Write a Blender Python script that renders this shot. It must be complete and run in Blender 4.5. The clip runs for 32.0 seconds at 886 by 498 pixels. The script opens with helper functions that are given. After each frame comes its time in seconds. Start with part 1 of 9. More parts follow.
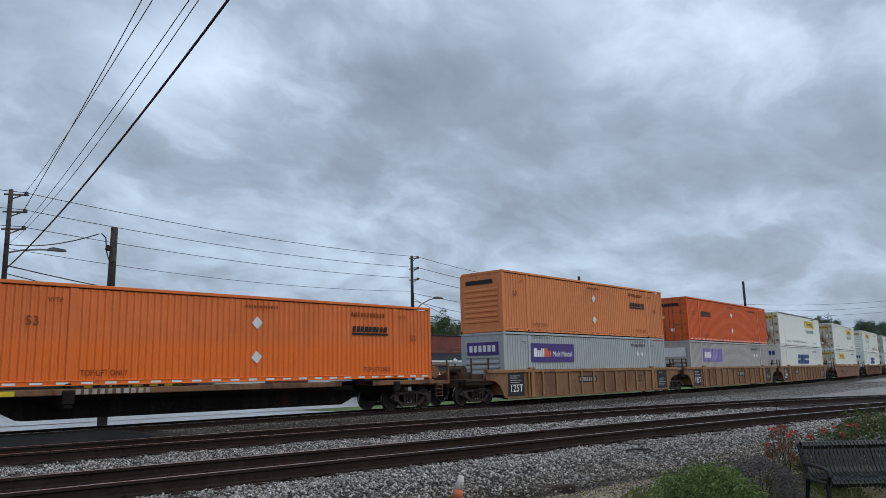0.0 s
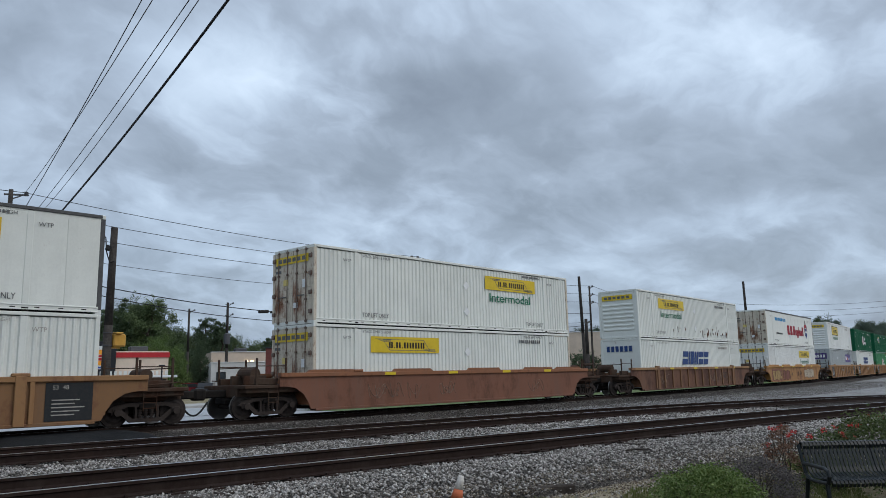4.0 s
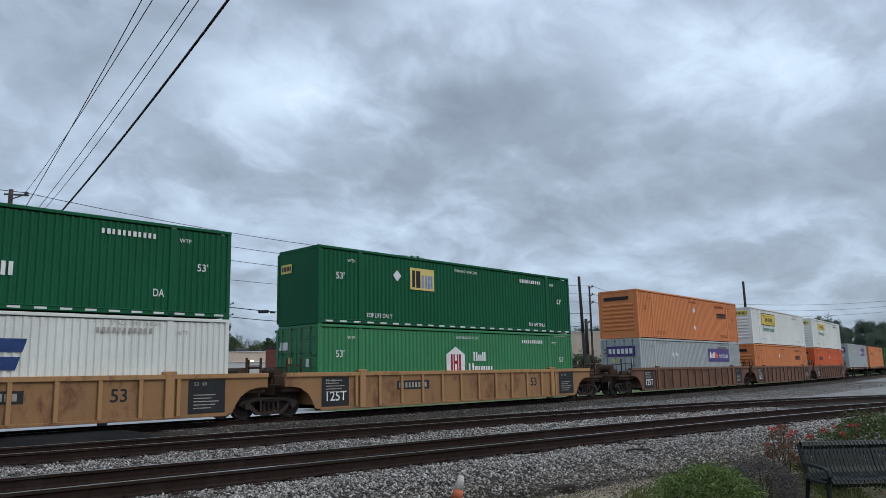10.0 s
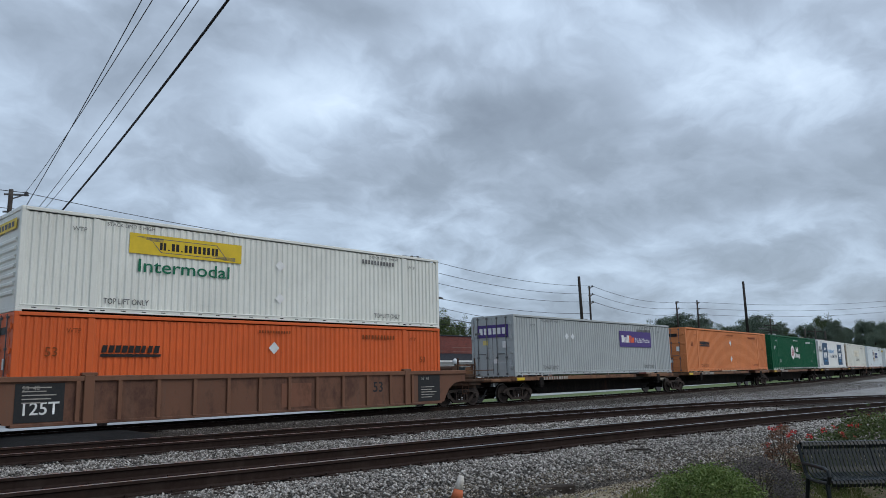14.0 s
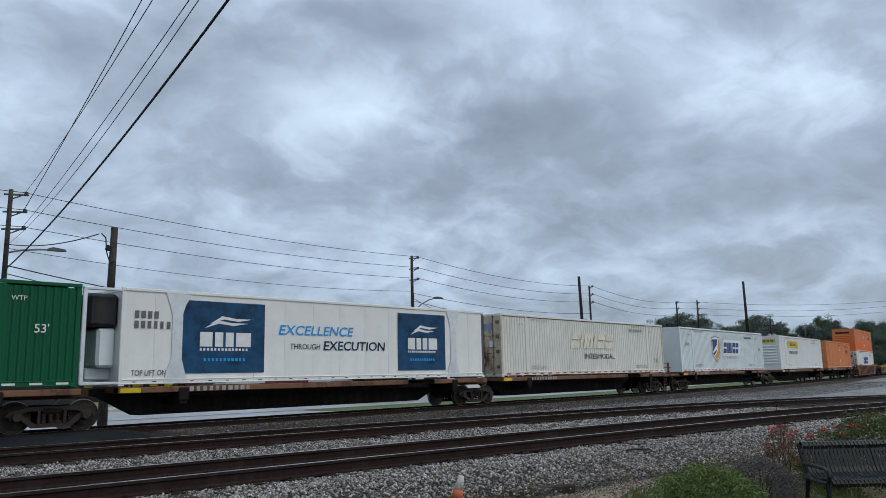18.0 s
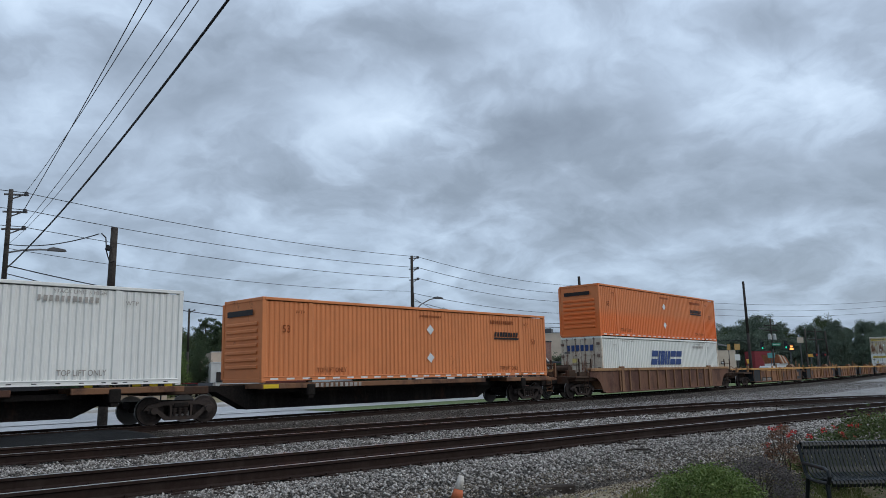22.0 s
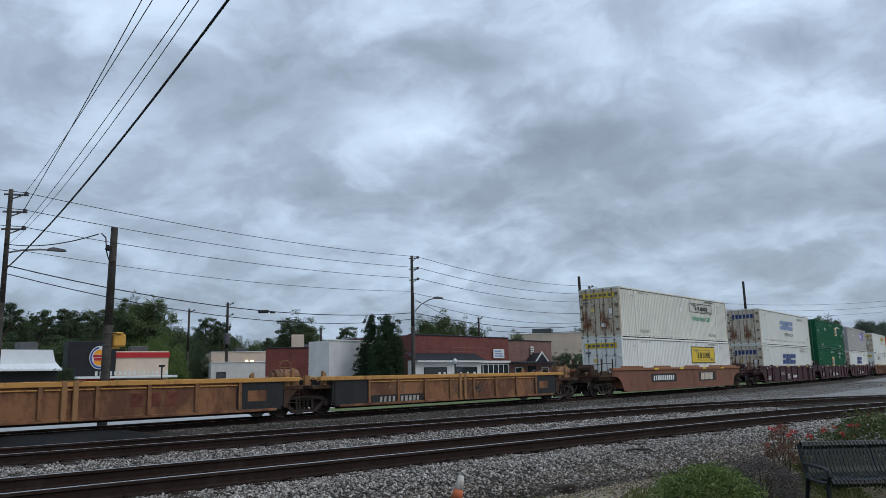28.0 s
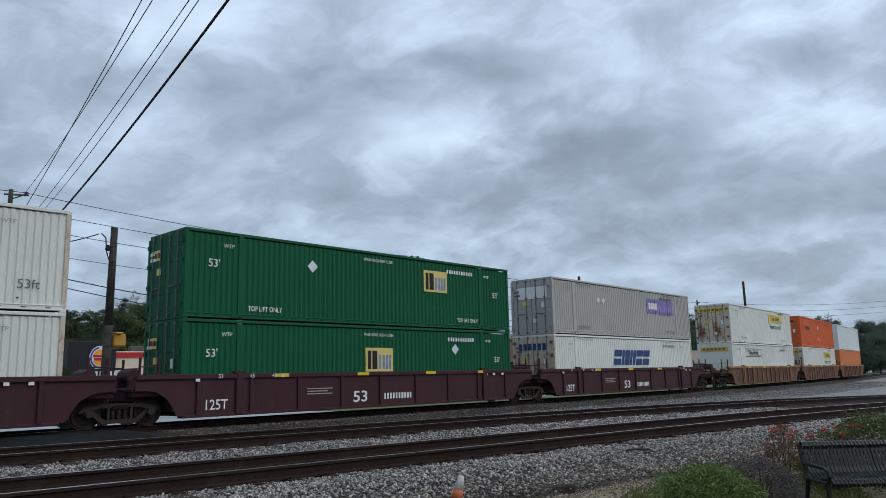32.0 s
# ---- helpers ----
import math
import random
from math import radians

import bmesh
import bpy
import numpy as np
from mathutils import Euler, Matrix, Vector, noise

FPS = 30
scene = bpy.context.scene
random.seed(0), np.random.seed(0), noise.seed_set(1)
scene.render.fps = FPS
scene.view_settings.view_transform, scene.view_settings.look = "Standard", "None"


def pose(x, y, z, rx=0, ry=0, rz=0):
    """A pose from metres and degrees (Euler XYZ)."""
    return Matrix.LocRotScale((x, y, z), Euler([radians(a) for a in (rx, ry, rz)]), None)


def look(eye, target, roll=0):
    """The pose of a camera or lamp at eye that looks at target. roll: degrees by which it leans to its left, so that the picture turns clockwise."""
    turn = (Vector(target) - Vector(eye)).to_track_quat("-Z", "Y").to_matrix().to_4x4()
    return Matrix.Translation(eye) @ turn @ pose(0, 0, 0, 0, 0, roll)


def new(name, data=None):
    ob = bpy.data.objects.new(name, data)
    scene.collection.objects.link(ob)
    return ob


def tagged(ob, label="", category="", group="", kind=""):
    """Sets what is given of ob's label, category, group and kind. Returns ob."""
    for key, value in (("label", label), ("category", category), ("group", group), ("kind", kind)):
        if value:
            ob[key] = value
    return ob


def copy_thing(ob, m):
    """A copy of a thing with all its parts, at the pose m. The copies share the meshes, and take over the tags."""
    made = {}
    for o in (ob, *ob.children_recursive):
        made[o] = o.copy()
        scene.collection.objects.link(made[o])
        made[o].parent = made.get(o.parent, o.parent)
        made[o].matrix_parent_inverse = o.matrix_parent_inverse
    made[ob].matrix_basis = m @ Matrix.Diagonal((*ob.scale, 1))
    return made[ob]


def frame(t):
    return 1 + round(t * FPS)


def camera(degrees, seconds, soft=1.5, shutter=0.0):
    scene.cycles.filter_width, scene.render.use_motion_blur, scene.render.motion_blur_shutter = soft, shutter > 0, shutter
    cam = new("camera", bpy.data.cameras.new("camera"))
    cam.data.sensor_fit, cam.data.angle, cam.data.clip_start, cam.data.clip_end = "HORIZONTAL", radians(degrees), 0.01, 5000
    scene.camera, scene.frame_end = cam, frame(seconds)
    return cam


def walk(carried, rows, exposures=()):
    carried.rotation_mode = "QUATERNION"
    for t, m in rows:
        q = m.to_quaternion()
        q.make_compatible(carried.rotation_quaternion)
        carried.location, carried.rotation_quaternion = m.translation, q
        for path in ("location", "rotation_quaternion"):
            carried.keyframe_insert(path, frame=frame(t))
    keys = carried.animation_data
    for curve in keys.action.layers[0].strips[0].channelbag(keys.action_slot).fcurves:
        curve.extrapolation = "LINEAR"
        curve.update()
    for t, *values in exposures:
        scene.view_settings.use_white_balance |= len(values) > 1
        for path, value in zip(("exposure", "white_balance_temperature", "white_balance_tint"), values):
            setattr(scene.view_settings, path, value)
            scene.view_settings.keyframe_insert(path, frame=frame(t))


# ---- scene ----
# ============ camera ============
cam = camera(61.04, 32.0, 0.6)
EYE = Vector((0.0, 0.0, 1.133))
AIM = Vector((math.sin(radians(39.43)) * math.cos(radians(9.52)),
              math.cos(radians(39.43)) * math.cos(radians(9.52)), math.sin(radians(9.52))))
VIEW = look(EYE, EYE + AIM * 10, -1.2)
walk(cam, [(0.0, VIEW), (32.0, VIEW)],
     [(0.0, 0.0, 6500, 10), (7.0, 0.02, 6500, 10), (11.0, 0.07, 6500, 10), (14.0, 0.04, 6480, 10), (17.0, -0.01, 6445, 10), (25.0, -0.03, 6430, 10), (32.0, -0.01, 6440, 10)])

# ============ sky, sun ============
world = bpy.data.worlds.new("overcast")
scene.world = world
world.use_nodes = True
wn = world.node_tree.nodes
wl = world.node_tree.links
sky = wn.new("ShaderNodeTexSky")
sky.sky_type, sky.sun_disc = "NISHITA", False
sky.sun_elevation, sky.sun_rotation = radians(45), radians(145)
sky.air_density, sky.dust_density = 1.0, 3.0
wn["Background"].inputs["Strength"].default_value = 0.12
wl.new(sky.outputs["Color"], wn["Background"].inputs["Color"])
sun = new("sun", bpy.data.lights.new("sun", "SUN"))
sun.data.energy, sun.data.angle, sun.data.color = 4.5, radians(35), (1.0, 0.96, 0.90)
sun.matrix_world = look((35, -50, 62), (0, 0, 0))

# ============ materials ============
MATS = {}


def tint(c, k):
    return tuple(max(0.0, min(1.0, v * k)) for v in c[:3]) + (1.0,)


def nodes_of(name):
    m = bpy.data.materials.new(name)
    m.use_nodes = True
    t = m.node_tree
    return m, t, t.nodes["Principled BSDF"]


def add(t, kind, **kw):
    n = t.nodes.new("ShaderNode" + kind)
    for k, v in kw.items():
        n.inputs[k].default_value = v
    return n


def noise_tex(t, vec, scale, detail=6.0, rough=0.6, stretch=None):
    n = add(t, "TexNoise", Scale=scale, Detail=detail, Roughness=rough)
    if stretch:
        mp = add(t, "Mapping")
        mp.inputs["Scale"].default_value = stretch
        t.links.new(vec, mp.inputs["Vector"])
        vec = mp.outputs["Vector"]
    t.links.new(vec, n.inputs["Vector"])
    return n.outputs["Fac"]


def ramp(t, fac, stops):
    r = t.nodes.new("ShaderNodeValToRGB")
    e = r.color_ramp.elements
    while len(e) < len(stops):
        e.new(0.5)
    for i, (p, c) in enumerate(stops):
        e[i].position, e[i].color = p, (tuple(c) + (1.0,))[:4] if not isinstance(c, float) else (c, c, c, 1)
    t.links.new(fac, r.inputs["Fac"])
    return r.outputs["Color"]


def mix(t, fac, a, b, blend="MIX"):
    n = t.nodes.new("ShaderNodeMix")
    n.data_type, n.blend_type = "RGBA", blend
    for sock, v in ((n.inputs[0], fac), (n.inputs[6], a), (n.inputs[7], b)):
        if isinstance(v, (int, float)):
            sock.default_value = v
        elif isinstance(v, tuple):
            sock.default_value = (v + (1.0,))[:4]
        else:
            t.links.new(v, sock)
    return n.outputs[2]


def bump(t, b, height, strength=0.3, dist=0.02):
    n = add(t, "Bump", Strength=strength, Distance=dist)
    t.links.new(height, n.inputs["Height"])
    t.links.new(n.outputs["Normal"], b.inputs["Normal"])


def coords(t, kind="Object"):
    return t.nodes.new("ShaderNodeTexCoord").outputs[kind]


def painted(name, col, rough=0.5, dirt=0.35, rust=0.0, rustcol=(0.12, 0.045, 0.02), streak=1.0, metal=0.0, low=None):
    """Weathered painted steel: blotches, vertical streaks, optional rust."""
    if name in MATS:
        return MATS[name]
    m, t, b = nodes_of(name)
    o = coords(t)
    big = noise_tex(t, o, 0.55, 5, 0.62)
    run = noise_tex(t, o, 1.6, 6, 0.7, (1.0, 1.0, 0.09))
    fine = noise_tex(t, o, 14.0, 5, 0.7)
    rnd = t.nodes.new("ShaderNodeObjectInfo").outputs["Random"]
    base = mix(t, ramp(t, big, [(0.3, 0.0), (0.75, 1.0)]), tint(col, 0.84), tint(col, 1.08))
    if low:
        # paint that has faded above a soft level and kept its colour below
        sx_ = t.nodes.new("ShaderNodeSeparateXYZ")
        t.links.new(o, sx_.inputs[0])
        lv = t.nodes.new("ShaderNodeMath")
        lv.operation = "MULTIPLY_ADD"
        lv.inputs[1].default_value = 0.33
        t.links.new(sx_.outputs[2], lv.inputs[0])
        wv_ = t.nodes.new("ShaderNodeMath")
        wv_.operation = "MULTIPLY"
        wv_.inputs[1].default_value = 0.16
        t.links.new(big, wv_.inputs[0])
        t.links.new(wv_.outputs[0], lv.inputs[2])
        base = mix(t, ramp(t, lv.outputs[0], [(0.44, 0.0), (0.60, 1.0)]), tint(low, 1.0), base)
    base = mix(t, rnd, base, mix(t, 0.5, base, tint(col, 0.9)))
    dirtc = tint(tuple(0.35 * c + 0.65 * d for c, d in zip(col, (0.10, 0.085, 0.07))), 1.0)
    s = ramp(t, run, [(0.52, 0.0), (0.78, 1.0)])
    sm = t.nodes.new("ShaderNodeMath")
    sm.operation = "MULTIPLY"
    sm.inputs[1].default_value = dirt * streak
    t.links.new(s, sm.inputs[0])
    base = mix(t, sm.outputs[0], base, dirtc)
    f2 = t.nodes.new("ShaderNodeMath")
    f2.operation = "MULTIPLY"
    f2.inputs[1].default_value = dirt * 0.6
    t.links.new(ramp(t, fine, [(0.45, 0.0), (0.8, 1.0)]), f2.inputs[0])
    base = mix(t, f2.outputs[0], base, dirtc)
    if rust > 0:
        rn = noise_tex(t, o, 0.9, 8, 0.72, (1.0, 1.0, 0.55))
        rm = ramp(t, rn, [(0.66 - 0.28 * rust, 0.0), (0.74 - 0.22 * rust, 1.0)])
        base = mix(t, rm, base, mix(t, fine, tint(rustcol, 0.55), tint(rustcol, 1.6)))
    t.links.new(base, b.inputs["Base Color"])
    b.inputs["Roughness"].default_value = rough
    b.inputs["Metallic"].default_value = metal
    b.inputs["Specular IOR Level"].default_value = 0.35 if max(col) > 0.14 else 0.12
    bump(t, b, fine, 0.12, 0.01)
    MATS[name] = m
    return m


def plain(name, col, rough=0.6, metal=0.0, var=0.15, scale=6.0, bmp=0.1, emit=0.0):
    if name in MATS:
        return MATS[name]
    m, t, b = nodes_of(name)
    o = coords(t)
    n = noise_tex(t, o, scale, 6, 0.65)
    c = mix(t, ramp(t, n, [(0.3, 0.0), (0.7, 1.0)]), tint(col, 1 - var), tint(col, 1 + var))
    t.links.new(c, b.inputs["Base Color"])
    b.inputs["Roughness"].default_value = rough
    b.inputs["Metallic"].default_value = metal
    b.inputs["Specular IOR Level"].default_value = 0.4 if rough < 0.5 else 0.2
    if bmp:
        bump(t, b, n, bmp, 0.01)
    if emit:
        b.inputs["Emission Color"].default_value = tuple(col) + (1,)
        b.inputs["Emission Strength"].default_value = emit
    MATS[name] = m
    return m


def glass(name, col=(0.03, 0.035, 0.04)):
    if name in MATS:
        return MATS[name]
    m, t, b = nodes_of(name)
    b.inputs["Base Color"].default_value = col + (1,)
    b.inputs["Roughness"].default_value = 0.06
    b.inputs["Specular IOR Level"].default_value = 0.8
    MATS[name] = m
    return m


def leafy(name, c1, c2, trans=0.25):
    if name in MATS:
        return MATS[name]
    m, t, b = nodes_of(name)
    g = t.nodes.new("ShaderNodeNewGeometry").outputs["Random Per Island"]
    rnd = t.nodes.new("ShaderNodeObjectInfo").outputs["Random"]
    c = mix(t, g, c1 + (1,), c2 + (1,))
    c = mix(t, rnd, c, mix(t, 0.75, c, tuple(v * 0.6 for v in c1) + (1,)))
    t.links.new(c, b.inputs["Base Color"])
    b.inputs["Roughness"].default_value = 0.65
    b.inputs["Specular IOR Level"].default_value = 0.2
    tr = add(t, "BsdfTranslucent")
    t.links.new(c, tr.inputs["Color"])
    mx = t.nodes.new("ShaderNodeMixShader")
    mx.inputs[0].default_value = trans
    t.links.new(b.outputs[0], mx.inputs[1])
    t.links.new(tr.outputs[0], mx.inputs[2])
    t.links.new(mx.outputs[0], t.nodes["Material Output"].inputs["Surface"])
    MATS[name] = m
    return m


def ground_mat(name, cols, scale, fine, rough=0.95, bstr=0.5, bdist=0.03, voro=0.0, spec=0.1):
    """Loose ground: big patches, grain, and stones when voro is set (cell size per metre)."""
    m, t, b = nodes_of(name)
    o = coords(t)
    n1 = noise_tex(t, o, scale, 6, 0.65)
    n2 = noise_tex(t, o, fine, 8, 0.75)
    c = ramp(t, n1, [(0.3, cols[0]), (0.5, cols[1]), (0.72, cols[2])])
    c = mix(t, 0.75, c, ramp(t, n2, [(0.25, (0.25, 0.25, 0.25)), (0.5, (0.9, 0.9, 0.9)), (0.8, (1.7, 1.7, 1.7))]), "MULTIPLY")
    h = n2
    if voro:
        v = add(t, "TexVoronoi", Scale=voro)
        t.links.new(o, v.inputs["Vector"])
        c = mix(t, 0.85, c, ramp(t, v.outputs["Color"], [(0.1, (0.45, 0.45, 0.47)), (0.5, (0.95, 0.94, 0.92)), (0.9, (1.75, 1.72, 1.68))]), "MULTIPLY")
        d = ramp(t, v.outputs["Distance"], [(0.0, 1.0), (0.55, 0.35), (0.9, 0.0)])
        # Stone edges are darkened in the colour, as shade in the gaps.
        c = mix(t, 1.0, c, ramp(t, v.outputs["Distance"], [(0.3, 1.0), (0.75, 0.25)]), "MULTIPLY")
        h = d
    t.links.new(c, b.inputs["Base Color"])
    b.inputs["Roughness"].default_value = rough
    b.inputs["Specular IOR Level"].default_value = spec
    bump(t, b, h, bstr, bdist)
    MATS[name] = m
    return m


# ============ mesh building ============
class Build:
    """Gathers vertices and faces, then makes one mesh."""

    def __init__(self):
        self.v, self.f, self.mi = [], [], []

    def quad(self, a, b, c, d, m=0):
        n = len(self.v)
        self.v += [tuple(a), tuple(b), tuple(c), tuple(d)]
        self.f.append((n, n + 1, n + 2, n + 3))
        self.mi.append(m)

    def poly(self, pts, m=0):
        n = len(self.v)
        self.v += [tuple(p) for p in pts]
        self.f.append(tuple(range(n, n + len(pts))))
        self.mi.append(m)

    def box(self, x0, y0, z0, x1, y1, z1, m=0, bev=0.0):
        n = len(self.v)
        if bev <= 0:
            self.v += [(x, y, z) for z in (z0, z1) for y in (y0, y1) for x in (x0, x1)]
            for f in ((0, 2, 3, 1), (4, 5, 7, 6), (0, 1, 5, 4), (2, 6, 7, 3), (0, 4, 6, 2), (1, 3, 7, 5)):
                self.f.append(tuple(n + i for i in f))
                self.mi.append(m)
            return self
        # chamfered box: 24 vertices
        b = min(bev, (x1 - x0) / 2.1, (y1 - y0) / 2.1, (z1 - z0) / 2.1)
        idx = {}
        for sx in (0, 1):
            for sy in (0, 1):
                for sz in (0, 1):
                    X, Y, Z = (x0, x1)[sx], (y0, y1)[sy], (z0, z1)[sz]
                    ix, iy, iz = X + (b if sx == 0 else -b), Y + (b if sy == 0 else -b), Z + (b if sz == 0 else -b)
                    for a, p in (("x", (X, iy, iz)), ("y", (ix, Y, iz)), ("z", (ix, iy, Z))):
                        idx[sx, sy, sz, a] = len(self.v)
                        self.v.append(p)
        F = []
        for s in (0, 1):
            F.append([(s, 0, 0, "x"), (s, 1, 0, "x"), (s, 1, 1, "x"), (s, 0, 1, "x")][::1 if s else -1])
            F.append([(0, s, 0, "y"), (1, s, 0, "y"), (1, s, 1, "y"), (0, s, 1, "y")][::-1 if s else 1])
            F.append([(0, 0, s, "z"), (1, 0, s, "z"), (1, 1, s, "z"), (0, 1, s, "z")][::1 if s else -1])
        for a in (0, 1):
            for c in (0, 1):
                F.append([(a, c, 0, "x"), (a, c, 0, "y"), (a, c, 1, "y"), (a, c, 1, "x")])
                F.append([(a, 0, c, "x"), (a, 0, c, "z"), (a, 1, c, "z"), (a, 1, c, "x")])
                F.append([(0, a, c, "y"), (0, a, c, "z"), (1, a, c, "z"), (1, a, c, "y")])
                for d in (0, 1):
                    F.append([(a, c, d, "x"), (a, c, d, "y"), (a, c, d, "z")])
        for f in F:
            self.f.append(tuple(idx[k] for k in f))
            self.mi.append(m)
        return self

    def cyl(self, p, q, r, n=12, r2=None, m=0, caps=True):
        p, q = Vector(p), Vector(q)
        r2 = r if r2 is None else r2
        d = (q - p).normalized()
        a = d.orthogonal().normalized()
        c = d.cross(a)
        k = len(self.v)
        for i in range(n):
            w = a * math.cos(2 * math.pi * i / n) + c * math.sin(2 * math.pi * i / n)
            self.v += [tuple(p + w * r), tuple(q + w * r2)]
        for i in range(n):
            j = (i + 1) % n
            self.f.append((k + 2 * i, k + 2 * j, k + 2 * j + 1, k + 2 * i + 1))
            self.mi.append(m)
        if caps:
            self.f.append(tuple(k + 2 * i for i in range(n))[::-1])
            self.f.append(tuple(k + 2 * i + 1 for i in range(n)))
            self.mi += [m, m]
        return self

    def tube(self, pts, r, n=6, m=0):
        """One unbroken tube through the points."""
        pts = [Vector(p) for p in pts]
        k, ref = len(self.v), None
        for i, p in enumerate(pts):
            d = (pts[min(i + 1, len(pts) - 1)] - pts[max(i - 1, 0)]).normalized()
            a = (ref - d * ref.dot(d)).normalized() if ref is not None and (ref - d * ref.dot(d)).length > 1e-4 else d.orthogonal().normalized()
            ref, c = a, d.cross(a)
            for j in range(n):
                w = a * math.cos(2 * math.pi * j / n) + c * math.sin(2 * math.pi * j / n)
                self.v.append(tuple(p + w * r))
        for i in range(len(pts) - 1):
            for j in range(n):
                q = (j + 1) % n
                self.f.append((k + i * n + j, k + i * n + q, k + (i + 1) * n + q, k + (i + 1) * n + j))
                self.mi.append(m)
        self.f += [tuple(k + j for j in range(n))[::-1], tuple(k + (len(pts) - 1) * n + j for j in range(n))]
        self.mi += [m, m]
        return self

    def prism(self, pts, y0, y1, m=0):
        """Extrudes an outline in x, z between y0 and y1."""
        k, n = len(self.v), len(pts)
        self.v += [(x, y0, z) for x, z in pts] + [(x, y1, z) for x, z in pts]
        self.f.append(tuple(range(k, k + n)))
        self.f.append(tuple(range(k + 2 * n - 1, k + n - 1, -1)))
        self.mi += [m, m]
        for i in range(n):
            j = (i + 1) % n
            self.f.append((k + j, k + i, k + n + i, k + n + j))
            self.mi.append(m)
        return self

    def ring(self, outer, inner, y0, y1, m=0):
        """A flat frame in x, z between two outlines of as many points."""
        k, n = len(self.v), len(outer)
        for y in (y0, y1):
            self.v += [(x, y, z) for x, z in outer] + [(x, y, z) for x, z in inner]
        for i in range(n):
            j = (i + 1) % n
            for q in (0, 2 * n):
                self.f.append((k + q + i, k + q + j, k + q + n + j, k + q + n + i))
            self.f.append((k + i, k + 2 * n + i, k + 2 * n + j, k + j))
            self.f.append((k + n + i, k + n + j, k + 3 * n + j, k + 3 * n + i))
            self.mi += [m] * 4
        return self

    def mesh(self, name, mats, smooth=False):
        me = bpy.data.meshes.new(name)
        me.from_pydata(self.v, [], self.f)
        for mt in (mats if isinstance(mats, (list, tuple)) else [mats]):
            me.materials.append(mt)
        if any(self.mi):
            me.polygons.foreach_set("material_index", self.mi)
        bm = bmesh.new()
        bm.from_mesh(me)
        bmesh.ops.recalc_face_normals(bm, faces=bm.faces)
        bm.to_mesh(me)
        bm.free()
        if smooth:
            me.polygons.foreach_set("use_smooth", [True] * len(me.polygons))
        me.update()
        return me


CACHE = {}


def cached(key, mats, make, smooth=False):
    """A shared mesh for alike parts."""
    mats = mats if isinstance(mats, (list, tuple)) else [mats]
    k = (key, tuple(m.name for m in mats))
    if k not in CACHE:
        b = Build()
        make(b)
        CACHE[k] = b.mesh(str(key if isinstance(key, str) else key[0]), mats, smooth)
    return CACHE[k]


def part(name, me, parent, m=None, label=""):
    ob = new(name, me)
    ob.parent = parent
    if m is not None:
        ob.matrix_basis = m
    if label:
        ob["label"] = label
    if name in ("data_lines", "number_block", "end_block", "rust_mark", "reflective_tape", "logo_scroll", "sign_bun"):
        ob["kind"] = "stuff"
    return ob


def thing(name, m, label, category, group="", kind=""):
    ob = new(name)
    ob.empty_display_size = 0.3
    ob.matrix_basis = m
    return tagged(ob, label, category, group, kind)


def solid(name, me, label, category="", kind="", m=None, group=""):
    ob = new(name, me)
    if m is not None:
        ob.matrix_basis = m
    return tagged(ob, label, category, group, kind)


TEXTS = {}


def text_mesh(s, mat, bold=0.0, shear=0.0):
    """Lettering of height 1, starting at x = 0, upright in x, z, facing -y."""
    k = (s, mat.name, bold, shear)
    if k in TEXTS:
        return TEXTS[k]
    cu = bpy.data.curves.new("lettering", "FONT")
    cu.body, cu.size, cu.offset, cu.shear, cu.resolution_u = s, 1.4, bold, shear, 3
    ob = bpy.data.objects.new("lettering", cu)
    scene.collection.objects.link(ob)
    dg = bpy.context.evaluated_depsgraph_get()
    me = bpy.data.meshes.new_from_object(ob.evaluated_get(dg))
    bpy.data.objects.remove(ob)
    me.transform(Matrix.Rotation(radians(90), 4, "X"))
    me.materials.clear()
    me.materials.append(mat)
    TEXTS[k] = me
    return me


def lettering(name, s, mat, parent, x, y, z, h, width=None, bold=0.0, shear=0.0, rz=0.0, label=""):
    me = text_mesh(s, mat, bold, shear)
    w = max(v.co.x for v in me.vertices)
    m = pose(x, y, z, 0, 0, rz) @ Matrix.Diagonal(((width / w) if width else h, 1, h, 1))
    return part(name, me, parent, m, label)

# ============ plan: the train's curve ============
RAIL_Z = -0.19
U0, U1, DU = -640.0, 760.0, 0.5
US = np.arange(U0, U1, DU)
UC = np.clip(US, -15, 85) / 100
TH = 0.09557 + 0.1601 * UC + 0.00599 * UC ** 2 + 0.0361 * UC ** 3
PX = np.concatenate([[0], np.cumsum((np.cos(TH[1:]) + np.cos(TH[:-1])) / 2 * DU)])
PY = np.concatenate([[0], np.cumsum((np.sin(TH[1:]) + np.sin(TH[:-1])) / 2 * DU)])
IZ = int(round(-U0 / DU))
PX, PY = PX - PX[IZ], PY - PY[IZ] + 23.66


def on_track(u, side=0.0, z=0.0):
    x, y, a = np.interp(u, US, PX), np.interp(u, US, PY), np.interp(u, US, TH)
    return Vector((x - side * math.sin(a), y + side * math.cos(a), z))


def gone(t):
    """Metres that the train has run by t seconds."""
    return 18.6 * t - 0.019 * t * t


def car_pose(u, half=8.0):
    a, b = on_track(u - half), on_track(u + half)
    c = (a + b) / 2
    return pose(c.x, c.y, RAIL_Z, 0, 0, math.degrees(math.atan2(b.y - a.y, b.x - a.x)))


